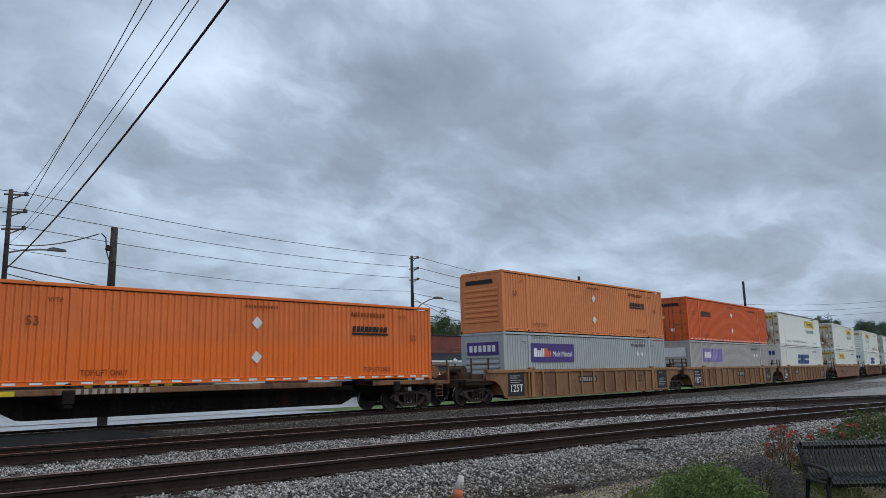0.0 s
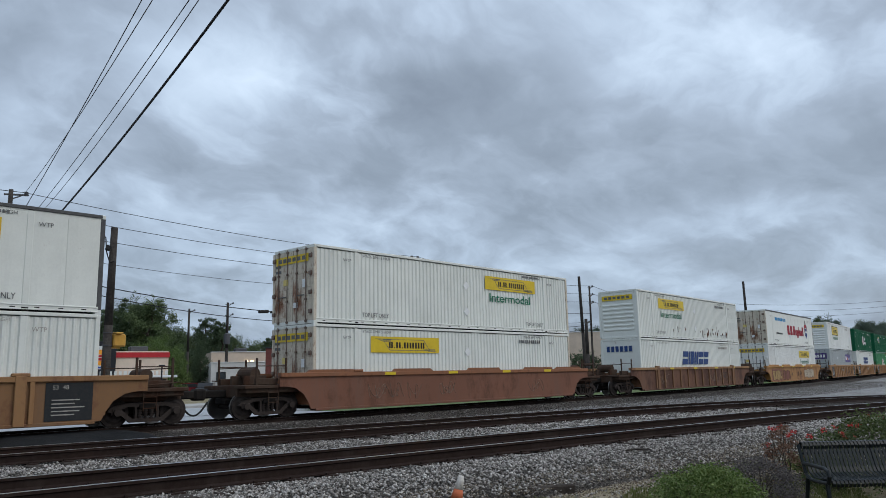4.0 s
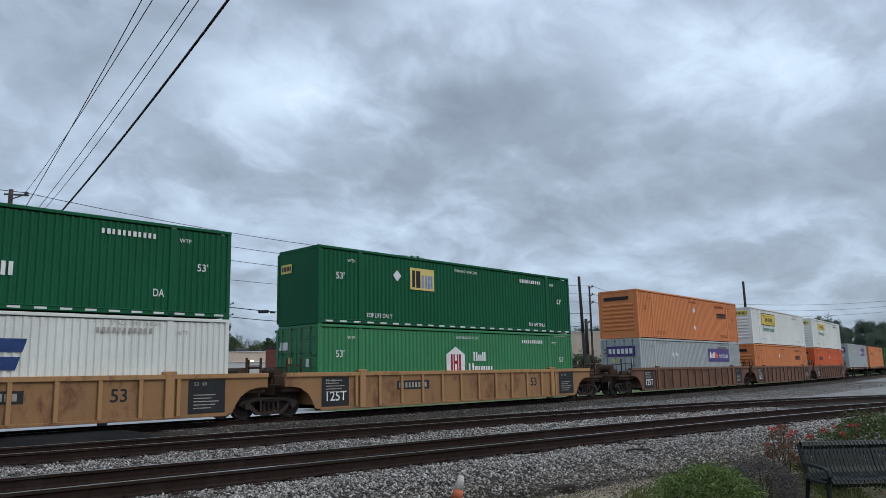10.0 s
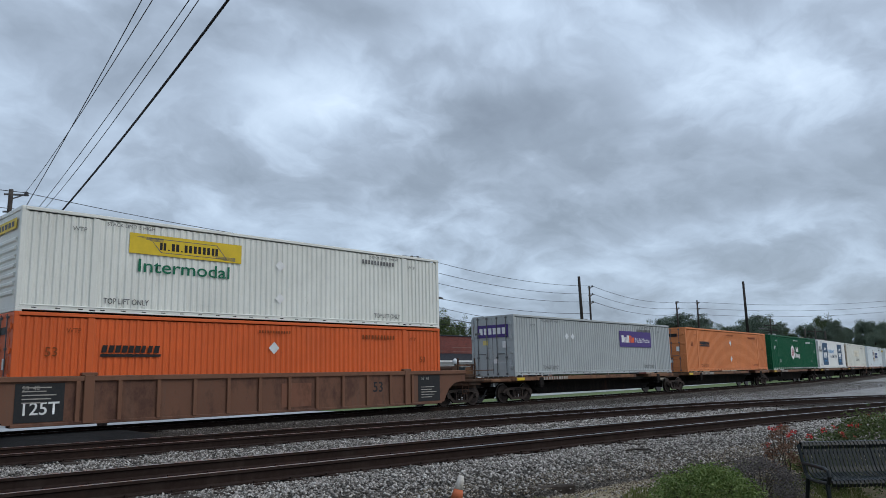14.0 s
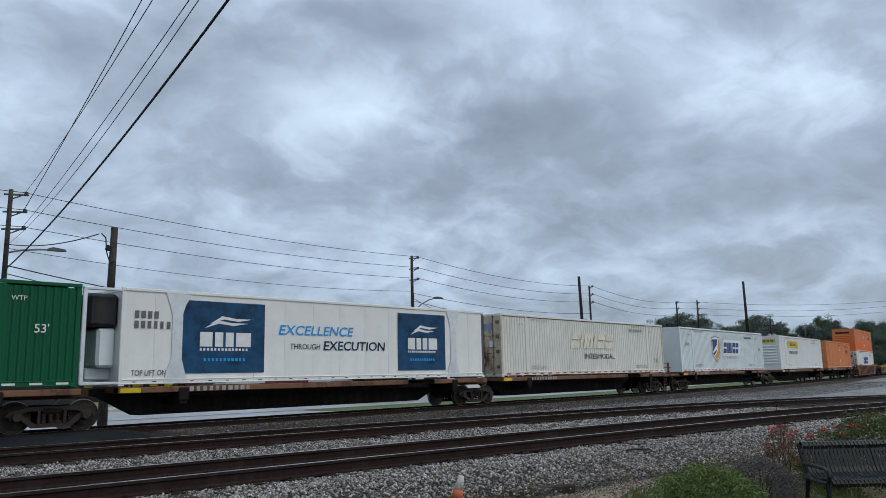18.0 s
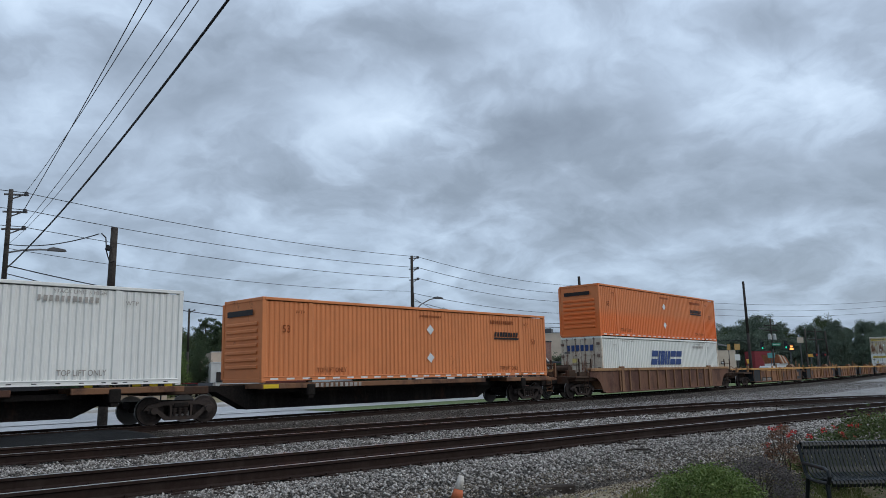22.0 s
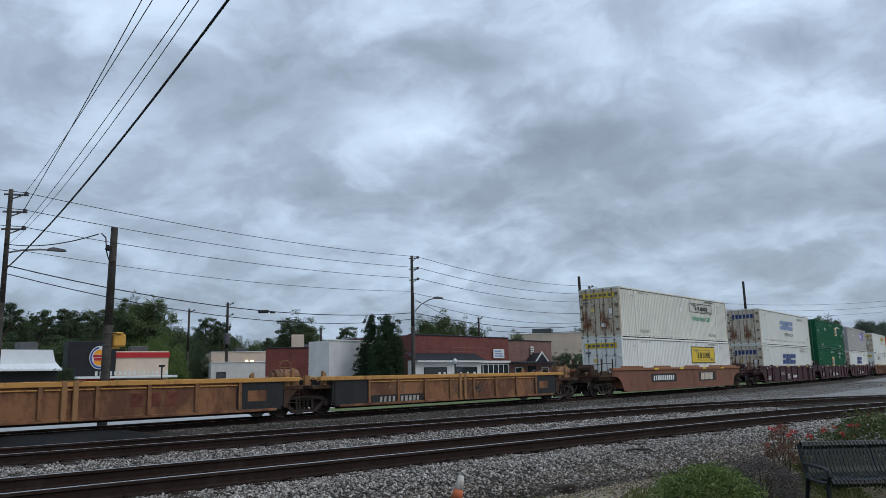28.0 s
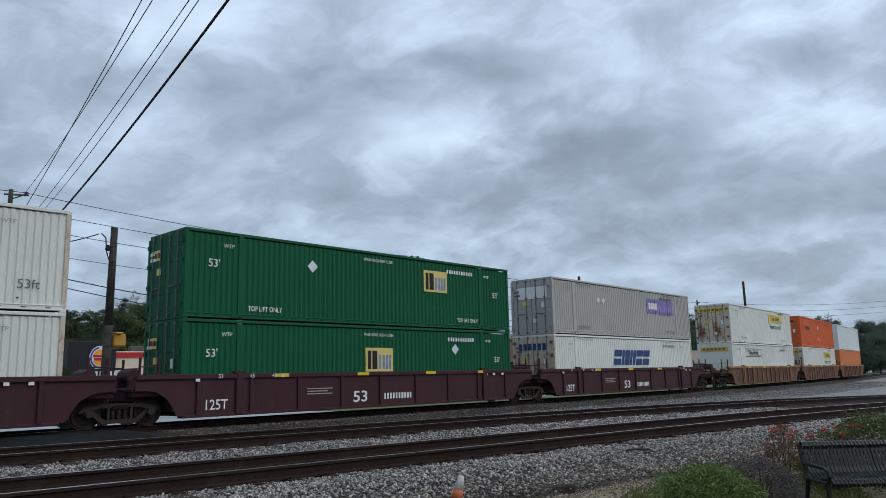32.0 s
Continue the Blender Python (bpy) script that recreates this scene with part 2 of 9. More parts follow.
# ============ train materials ============
STEEL = {
    "orange": painted("container_orange_paint", (0.70, 0.165, 0.035), 0.5, 0.28, 0.1, low=(0.76, 0.15, 0.014)),
    "sun_faded": painted("container_sun_faded_orange_paint", (0.66, 0.215, 0.075), 0.55, 0.25, 0.08, low=(0.73, 0.15, 0.025)),
    "pale_orange": painted("container_faded_orange_paint", (0.66, 0.225, 0.078), 0.6, 0.25, 0.12),
    "red_orange": painted("container_red_orange_paint", (0.66, 0.115, 0.022), 0.5, 0.25, 0.08),
    "grey": painted("container_grey_paint", (0.40, 0.43, 0.43), 0.5, 0.28, 0.08),
    "warm_grey": painted("container_warm_grey_paint", (0.42, 0.41, 0.385), 0.55, 0.35, 0.1),
    "white": painted("container_white_paint", (0.745, 0.76, 0.705), 0.5, 0.22, 0.06, (0.16, 0.06, 0.025)),
    "clean_white": painted("container_clean_white_paint", (0.785, 0.79, 0.75), 0.45, 0.14, 0.0),
    "cream": painted("container_cream_paint", (0.715, 0.715, 0.635), 0.6, 0.3, 0.12, (0.16, 0.06, 0.025)),
    "bluish": painted("container_bluish_white_paint", (0.70, 0.75, 0.745), 0.5, 0.2, 0.04),
    "green": painted("container_green_paint", (0.008, 0.100, 0.045), 0.55, 0.12, 0.02, (0.03, 0.035, 0.02)),
    "light_green": painted("container_light_green_paint", (0.035, 0.215, 0.085), 0.55, 0.25, 0.05, (0.1, 0.06, 0.03)),
}
TAN = painted("well_tan_paint", (0.29, 0.15, 0.062), 0.7, 0.55, 0.5, (0.14, 0.06, 0.03))
OCHRE = painted("well_ochre_paint", (0.40, 0.22, 0.095), 0.7, 0.5, 0.4, (0.17, 0.075, 0.035))
BROWN = painted("well_brown_paint", (0.165, 0.075, 0.042), 0.7, 0.5, 0.4, (0.10, 0.045, 0.025))
RUSTY = painted("well_rusty_paint", (0.21, 0.105, 0.052), 0.75, 0.6, 0.55, (0.085, 0.036, 0.02))
MAROON = painted("well_maroon_paint", (0.056, 0.024, 0.028), 0.6, 0.35, 0.12, (0.08, 0.04, 0.03))
SMOOTH = painted("well_orange_brown_paint", (0.25, 0.10, 0.045), 0.65, 0.5, 0.35, (0.12, 0.05, 0.025))
YELLOWISH = painted("well_yellow_paint", (0.42, 0.205, 0.055), 0.7, 0.55, 0.42, (0.16, 0.07, 0.03))
DARK = painted("truck_dark_steel", (0.012, 0.010, 0.009), 0.85, 0.4, 0.3, (0.035, 0.02, 0.014))
BLACKPAINT = painted("car_black_paint", (0.028, 0.03, 0.032), 0.6, 0.4, 0.1, (0.06, 0.04, 0.03))
TRUCKSTEEL = painted("truck_cast_steel", (0.042, 0.033, 0.029), 0.8, 0.5, 0.35, (0.05, 0.03, 0.022))
WHEEL = plain("wheel_steel", (0.03, 0.023, 0.02), 0.8, 0.0, 0.4, 8)
TREAD = plain("wheel_tread_steel", (0.25, 0.24, 0.23), 0.4, 1.0, 0.1, 20)
BLUE = plain("blue_decal", (0.025, 0.055, 0.17), 0.5, 0, 0.2, 5, 0.0)
FADED_BLUE = plain("faded_blue_decal", (0.19, 0.26, 0.42), 0.6, 0, 0.35, 3, 0.0)
GHOST = plain("ghosted_decal", (0.66, 0.62, 0.50), 0.6, 0, 0.2, 3, 0.0)
BLACK = plain("black_decal", (0.02, 0.018, 0.018), 0.5, 0, 0.2, 5, 0.0)
GREYMARK = plain("grey_marking", (0.13, 0.13, 0.13), 0.6, 0, 0.3, 5, 0.0)
FAINT = plain("faint_marking", (0.33, 0.31, 0.28), 0.6, 0, 0.3, 5, 0.0)
DARKORANGE = plain("dark_orange_marking", (0.20, 0.05, 0.012), 0.6, 0, 0.3, 5, 0.0)
WHITEMARK = plain("white_marking", (0.70, 0.71, 0.70), 0.5, 0, 0.12, 4, 0.0)
YELLOW = plain("yellow_decal", (0.62, 0.44, 0.015), 0.45, 0, 0.1, 3, 0.0)
PURPLE = plain("purple_decal", (0.055, 0.028, 0.17), 0.45, 0, 0.12, 3, 0.0)
FADED_PURPLE = plain("faded_purple_decal", (0.21, 0.18, 0.40), 0.6, 0, 0.4, 2.2, 0.0)
LOGO_ORANGE = plain("orange_red_decal", (0.75, 0.13, 0.03), 0.5, 0, 0.1, 5, 0.0)
GREENWORD = plain("green_decal", (0.012, 0.14, 0.075), 0.5, 0, 0.15, 5, 0.0)
PALEGREEN = plain("pale_green_decal", (0.10, 0.36, 0.22), 0.5, 0, 0.2, 5, 0.0)
CRIMSON = plain("crimson_decal", (0.30, 0.018, 0.03), 0.5, 0, 0.15, 5, 0.0)
NAVY = plain("navy_decal", (0.008, 0.034, 0.075), 0.6, 0, 0.7, 0.9, 0.0)
BLUEPRINT = plain("deep_blue_print", (0.010, 0.052, 0.115), 0.5, 0, 0.75, 1.1, 0.0)
SKYBLUE = plain("sky_blue_decal", (0.03, 0.29, 0.62), 0.5, 0, 0.1, 5, 0.0)
PALEYELLOW = plain("pale_yellow_decal", (0.62, 0.50, 0.17), 0.5, 0, 0.12, 4, 0.0)
SILVER = plain("silver_marking", (0.62, 0.65, 0.66), 0.35, 0.2, 0.12, 4, 0.0)
REDTAPE = plain("red_tape", (0.50, 0.03, 0.03), 0.4, 0, 0.1, 5, 0.0)
RUSTSPOT = plain("rust_spot", (0.09, 0.032, 0.014), 0.9, 0, 0.5, 9, 0.0)
SCRAWL = plain("chalky_scrawl", (0.20, 0.135, 0.10), 0.8, 0, 0.6, 6, 0.0)
# Tan, ochre, brown and rusty panels: grime, rust, and recess shade in the base.
PANELS = {"ochre": painted("ochre_shaded_panel_paint", (0.31, 0.165, 0.072), 0.75, 0.75, 0.5, (0.16, 0.07, 0.035)),
          "tan": painted("tan_shaded_panel_paint", (0.22, 0.112, 0.048), 0.75, 0.8, 0.66, (0.13, 0.055, 0.028)),
          "brown": painted("brown_shaded_panel_paint", (0.15, 0.068, 0.04), 0.75, 0.8, 0.6, (0.075, 0.034, 0.022)),
          "rusty": painted("rusty_shaded_panel_paint", (0.15, 0.07, 0.04), 0.8, 0.8, 0.72, (0.07, 0.03, 0.02)),
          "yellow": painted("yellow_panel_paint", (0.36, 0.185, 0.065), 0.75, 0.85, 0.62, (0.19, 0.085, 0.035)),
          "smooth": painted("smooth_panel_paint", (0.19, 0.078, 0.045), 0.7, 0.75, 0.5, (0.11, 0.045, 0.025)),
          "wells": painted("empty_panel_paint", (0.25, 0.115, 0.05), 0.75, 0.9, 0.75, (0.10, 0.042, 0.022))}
CHORDS = {"wells": painted("ochre_chord_paint", (0.52, 0.265, 0.068), 0.7, 0.6, 0.34, (0.17, 0.07, 0.03)), "rusty": painted("worn_chord_paint", (0.30, 0.165, 0.07), 0.7, 0.7, 0.5, (0.13, 0.055, 0.028))}
GRIME = painted("grimy_end_steel", (0.065, 0.042, 0.03), 0.85, 0.7, 0.55, (0.05, 0.025, 0.016))
RUBBER = plain("rubber_hose", (0.02, 0.02, 0.02), 0.7, 0, 0.2, 9, 0.0)

CL, CB, CH = 16.2, 2.59, 2.90
FACE = -CB / 2


RUNS = []          # (thing, distance along the track at the start, height above the rail)


# ============ containers ============
def islands(b):
    """Splits a Build into its separate pieces."""
    root = list(range(len(b.v)))

    def find(i):
        while root[i] != i:
            root[i] = root[root[i]]
            i = root[i]
        return i
    for f in b.f:
        for i in f[1:]:
            root[find(i)] = find(f[0])
    out = {}
    for f in b.f:
        out.setdefault(find(f[0]), []).append(f)
    res = []
    for fs in out.values():
        ids = sorted({i for f in fs for i in f})
        at = {i: k for k, i in enumerate(ids)}
        p = Build()
        p.v, p.f, p.mi = [b.v[i] for i in ids], [tuple(at[i] for i in f) for f in fs], [0] * len(fs)
        res.append(p)
    return res


def corrugated(b, x0, x1, z0, z1, y, depth=0.032, pitch=0.212):
    """A wall of trapezoid folds in x, facing -y."""
    n = max(1, int(round((x1 - x0) / pitch)))
    p = (x1 - x0) / n
    xs = []
    for i in range(n):
        a = x0 + i * p
        xs += [(a, 0), (a + 0.32 * p, 0), (a + 0.5 * p, depth), (a + 0.82 * p, depth)]
    xs.append((x1, 0))
    k = len(b.v)
    for x, d in xs:
        b.v += [(x, y + d, z0), (x, y + d, z1)]
    for i in range(len(xs) - 1):
        b.f.append((k + 2 * i, k + 2 * i + 2, k + 2 * i + 3, k + 2 * i + 1))
        b.mi.append(0)


SPANS = ((-CL / 2 + 0.12, -6.17), (-6.02, 6.02), (6.17, CL / 2 - 0.12))


def make_far_side(b):
    b.box(-CL / 2 + 0.1, CB / 2 - 0.06, 0.16, CL / 2 - 0.1, CB / 2 - 0.015, CH - 0.1)


def make_roof(b):
    n = 40
    w = (CL - 0.2) / n
    pts = []
    for i in range(n):
        a = -CL / 2 + 0.1 + i * w
        pts += [(a, CH - 0.02), (a + w * 0.5, CH - 0.02), (a + w * 0.6, CH - 0.04), (a + w * 0.9, CH - 0.04)]
    pts.append((CL / 2 - 0.1, CH - 0.02))
    k = len(b.v)
    for x, z in pts:
        b.v += [(x, FACE + 0.06, z), (x, CB / 2 - 0.06, z)]
    for i in range(len(pts) - 1):
        b.f.append((k + 2 * i, k + 2 * i + 2, k + 2 * i + 3, k + 2 * i + 1))
        b.mi.append(0)


def make_floor(b):
    b.box(-CL / 2 + 0.05, FACE + 0.06, 0.07, CL / 2 - 0.05, CB / 2 - 0.06, 0.16)


def make_toprail(b):
    b.box(-CL / 2 + 0.1, FACE - 0.022, CH - 0.105, CL / 2 - 0.1, FACE + 0.07, CH - 0.005, 0, 0.012)


def make_bottomrail(b):
    b.prism([(-CL / 2 + 0.1, 0.058), (CL / 2 - 0.1, 0.058), (CL / 2 - 0.1, 0.175), (-CL / 2 + 0.1, 0.175)], FACE - 0.002, FACE + 0.07)
    b.box(-CL / 2 + 0.1, FACE - 0.02, 0.165, CL / 2 - 0.1, FACE + 0.06, 0.205, 0, 0.012)
    b.box(-CL / 2 + 0.1, FACE - 0.02, 0.05, CL / 2 - 0.1, FACE + 0.06, 0.078, 0, 0.008)


def make_corner_post(b):
    b.box(0, 0, 0.11, 0.14, 0.14, CH - 0.11, 0, 0.015)


def make_lift_post(b):
    b.box(-0.09, 0, 0.16, 0.09, 0.07, CH - 0.06, 0, 0.012)


def make_casting(b):
    b.box(-0.09, 0, 0, 0.09, 0.16, 0.12, 0, 0.012)
    b.cyl((0, -0.002, 0.06), (0, 0.02, 0.06), 0.032, 8)


def make_front_wall(b):
    # front end: a smooth band above, seven horizontal folds below
    b.box(-CL / 2 + 0.03, FACE + 0.13, 0.12, -CL / 2 + 0.07, CB / 2 - 0.13, CH - 0.1)


def make_end_rib(b):
    b.prism([(-CL / 2 + 0.04, 0), (-CL / 2 - 0.02, 0.05), (-CL / 2 - 0.02, 0.12), (-CL / 2 + 0.04, 0.17)], FACE + 0.3, CB / 2 - 0.3)


def make_flat_end(b):
    b.box(-CL / 2 + 0.02, FACE + 0.13, 0.12, -CL / 2 + 0.07, CB / 2 - 0.13, CH - 0.1)


def make_door(b):
    # one leaf with five shallow panels
    w = CB / 2 - 0.165
    b.box(0.012, 0, 0.14, 0.05, w, CH - 0.12, 0, 0.006)
    for z in (0.3, 0.82, 1.34, 1.86, 2.36):
        b.box(0, 0.09, z, 0.02, w - 0.09, z + 0.36, 0, 0.008)


def make_rod(b):
    b.cyl((-0.03, 0, 0.06), (-0.03, 0, CH - 0.06), 0.017, 8)
    for z in (0.12, 0.9, 1.9, CH - 0.14):
        b.box(-0.055, -0.045, z - 0.035, 0.01, 0.045, z + 0.035)


def make_handle(b):
    b.box(-0.055, -0.02, 0, -0.02, 0.42, 0.035, 0, 0.008)


def make_header(b):
    b.box(-CL / 2, FACE + 0.13, CH - 0.12, -CL / 2 + 0.09, CB / 2 - 0.13, CH - 0.005, 0, 0.01)


def make_sill(b):
    b.box(-CL / 2, FACE + 0.13, 0.01, -CL / 2 + 0.09, CB / 2 - 0.13, 0.14, 0, 0.01)


def make_slots(b):
    for i in range(26):
        x = -CL / 2 + 0.4 + i * (CL - 0.95) / 25
        b.box(x, FACE - 0.005, 0.105, x + 0.13, FACE - 0.001, 0.13)


def make_stripes(b):
    n = 24
    for i in range(n):
        x = -CL / 2 + 0.35 + i * (CL - 0.9) / (n - 1)
        b.box(x, FACE - 0.007, 0.09, x + 0.32, FACE - 0.001, 0.15)


def sheet(b, x0, x1, z0, z1, y=FACE - 0.006, t=0.005):
    b.box(x0, y - t, z0, x1, y, z1)


def slant_word(b, x, z, w, h, n, lean=0.25, gap=0.16, y=FACE - 0.006, t=0.005, seed=1, cut=True):
    """A row of plain leaning letter blocks."""
    r = random.Random(seed)
    p = w / n
    for i in range(n):
        a = x + i * p
        lw = p * (1 - gap) * (1.0 if n < 5 else r.uniform(0.72, 1.0))
        pts = [(a, z), (a + lw, z), (a + lw + lean * h, z + h), (a + lean * h, z + h)]
        b.prism(pts, y - t, y)


def hollow(b, x, z, w, h, lean=0.25, stroke=0.2, y=FACE - 0.006, t=0.005, level=False):
    """One leaning block as two plain bars with a slit between them, upright or level."""
    if level:
        s = h * 0.42
        for z0 in (0, h - s):
            b.prism([(x + lean * z0, z + z0), (x + w + lean * z0, z + z0), (x + w + lean * (z0 + s), z + z0 + s), (x + lean * (z0 + s), z + z0 + s)], y - t, y)
        return
    s = min(stroke * 1.3, w * 0.42)
    for x0 in (x, x + w - s):
        b.prism([(x0, z), (x0 + s, z), (x0 + s + lean * h, z + h), (x0 + lean * h, z + h)], y - t, y)


def block_word(b, x, z, w, h, spec, lean=0.0, stroke=0.06, gap=0.12, y=FACE - 0.006, t=0.005):
    """A row of plain blocks. spec: (width, height, drop, open) for each, in parts of the row's height."""
    tot = sum(q[0] for q in spec) + gap * (len(spec) - 1)
    k = w / tot
    for bw, bh, drop, is_open in spec:
        if is_open:
            hollow(b, x, z - drop * h, bw * k, bh * h, lean, stroke, y, t)
        else:
            x1, z0, z1 = x + bw * k, z - drop * h, z + (bh - drop) * h
            b.prism([(x + lean * -drop * h, z0), (x1 + lean * -drop * h, z0), (x1 + lean * (bh - drop) * h, z1), (x + lean * (bh - drop) * h, z1)], y - t, y)
        x += (bw + gap) * k


def mark(ob, name, key, mat, make, x=0.0, z=0.0, label="", y=0.0):
    if name != "logo":
        q = part(name, cached(key, mat, make), ob, pose(x, y, z), label)
        if name.endswith("_bars") or name in ("logo_scroll", "number_block"):
            q["kind"] = "stuff"
        return q
    k = (key, mat.name, "split")
    if k not in CACHE:
        b = Build()
        make(b)
        CACHE[k] = [p.mesh("logo_block", mat) for p in islands(b)]
    for me in CACHE[k]:
        part("logo_block", me, ob, pose(x, y, z), label.replace("row of ", "").replace("blocks", "block").replace("five ", ""))


def bluelogo_blocks(b, w, h):
    # plain leaning blocks of uneven width, the wide one in two halves
    u = (w - 0.3 * h) / 5.35
    x = 0.0
    for k, is_open in ((1.0, True), (0.72, True), (0.72, True), (0.36, False), (0.9, True), (0.95, True)):
        if is_open:
            hollow(b, x, 0, u * k, h, 0.3, h * 0.25, level=k > 0.8)
        else:
            slant_word(b, x, 0, u * k, h, 1, 0.3, 0.0)
        x += u * (k + (0.02 if k == 0.72 and x < u * 1.5 else 0.13))


def logo_bluelogo(ob, x=-2.3, z=1.33, w=4.55, h=0.84, mat=None):
    mark(ob, "logo", ("bluelogo_blocks", w, h), mat or BLUE, lambda b: bluelogo_blocks(b, w, h), x, z, "five leaning blue logo blocks")


def logo_yellowlogo(ob, x, style="yellow", word="green", w=3.78):
    z, h = (1.88, 0.62) if style in ("yellow", "white") else (1.46, 0.98)
    if style == "framed" and word:
        z, h = 1.62, 0.86
    if style == "white":
        for k, (a, c, d, e) in enumerate(((0, w, 0, 0.035), (0, w, h - 0.035, h), (0, 0.035, 0.035, h - 0.035), (w - 0.035, w, 0.035, h - 0.035))):
            mark(ob, "logo_border", ("yellowlogo_frame", w, h, k), BLACK, lambda b: sheet(b, a, c, d, e), x, z, "thin black edge of a logo")
    else:
        if style == "framed":
            mark(ob, "logo_border", ("yellowlogo_border", w, h), BLACK, lambda b: sheet(b, -0.06, w + 0.06, -0.06, h + 0.06, FACE - 0.004), x, z, "black border behind the yellow panel")
        mark(ob, "logo_panel", ("yellowlogo_panel", w, h), YELLOW, lambda b: sheet(b, 0, w, 0, h, FACE - 0.009, 0.004), x, z, "yellow rectangular logo panel")
    def blocks(b):
        spec = ((0.5, 1, 0, True), (0.14, 0.16, 0, False), (0.6, 1, 0, True), (0.14, 0.16, 0, False), (0.62, 1, 0, True), (0.62, 1, 0, True), (0.62, 1, 0, True), (0.55, 1, 0, True))
        block_word(b, w * 0.25, h * 0.28, w * 0.52, h * 0.38, spec, 0.0, 0.075, 0.16, FACE - 0.014, 0.003)
    mark(ob, "logo", ("yellowlogo_blocks", w, h), BLACK, blocks, x, z, "row of dark logo blocks")
    for s0, zz, lab in ((0.06, 0.70, "upper"), (0.72, 0.10, "lower")):
        mark(ob, "logo_scroll", ("yellowlogo_scroll", w, h, lab), GREYMARK, lambda b: [b.prism([(w * s0 + k * 0.035 * w, h * (zz + 0.16 - k * 0.05)), (w * (s0 + 0.22), h * (zz + 0.16 - k * 0.05)), (w * (s0 + 0.22), h * (zz + 0.135 - k * 0.05)), (w * s0 + k * 0.035 * w, h * (zz + 0.135 - k * 0.05))], FACE - 0.017, FACE - 0.014) for k in range(4)], x, z, "fine dark lines of a scroll")
    mark(ob, "logo_banner", ("yellowlogo_banner", w, h), GREYMARK, lambda b: b.ring([(w * 0.16, h * 0.84), (w * 0.76, h * 0.84), (w * 0.86, h * 0.14), (w * 0.26, h * 0.14)], [(w * 0.167, h * 0.81), (w * 0.753, h * 0.81), (w * 0.85, h * 0.17), (w * 0.267, h * 0.17)], FACE - 0.017, FACE - 0.014), x, z, "thin dark outline of a slanted banner")
    if word:
        lettering("lettering", "Intermodal", GREENWORD if word == "green" else PALEGREEN, ob, x + 0.25, FACE - 0.012, z - 0.54, 0.40, 3.1, 0.012, label="bold green word below the logo")


def logo_barlogo(ob, x=4.0, z=1.69, w=1.74, h=0.21, mat=None):
    mark(ob, "logo", ("barlogo_blocks", w), mat or BLACK, lambda b: slant_word(b, 0, 0.12, w, h, 9, 0.2, 0.2, seed=5, cut=False), x, z, "black leaning logo blocks")
    mark(ob, "logo_bar", ("barlogo_bar", w), mat or BLACK, lambda b: slant_word(b, -0.03, 0.0, w + 0.06, 0.08, 1, 0.2, 0.0, cut=False), x, z, "black bar below the logo")


def logo_purplelogo(ob, x, faded=False, w=3.78, h=0.9, z=1.5):
    if faded:
        # peeled panel: narrow upright strips remain
        r = random.Random(4)
        strips = [(i * 0.278, 0.27 * r.uniform(0.6, 1.0)) for i in range(int(w / 0.278))]
        for k, (a, d) in enumerate(strips):
            mark(ob, "logo_strip", ("purplelogo_strip", round(d, 3), h), FADED_PURPLE, lambda b: sheet(b, 0, d, 0, h), x + a, z, "peeling faded purple strip")
        mark(ob, "logo", ("purplelogo_pale", w, h), WHITEMARK, lambda b: slant_word(b, w * 0.06, h * 0.3, w * 0.3, h * 0.42, 4, 0, 0.15, FACE - 0.012, 0.003, 2, False), x, z)
        return
    mark(ob, "logo_panel", ("purplelogo_panel", w, h), PURPLE, lambda b: sheet(b, 0, w, 0, h), x, z, "purple rectangular logo panel")
    mark(ob, "logo", ("purplelogo_white", w, h), WHITEMARK, lambda b: block_word(b, w * 0.06, h * 0.28, w * 0.23, h * 0.45, ((0.6, 1, 0, False), (0.6, 0.75, 0, True), (0.6, 1, 0, True)), 0.0, 0.10, 0.08, FACE - 0.012, 0.003), x, z, "white logo block")
    mark(ob, "logo", ("purplelogo_orange", w, h), LOGO_ORANGE, lambda b: block_word(b, w * 0.295, h * 0.28, w * 0.15, h * 0.45, ((0.6, 1, 0, True), (0.6, 0.72, 0, True)), 0.0, 0.10, 0.08, FACE - 0.012, 0.003), x, z, "orange logo block")
    lettering("lettering", "MultiModal", WHITEMARK, ob, x + w * 0.48, FACE - 0.012, z + h * 0.3, 0.27, w * 0.46, 0.0, label="thin white word on the panel")


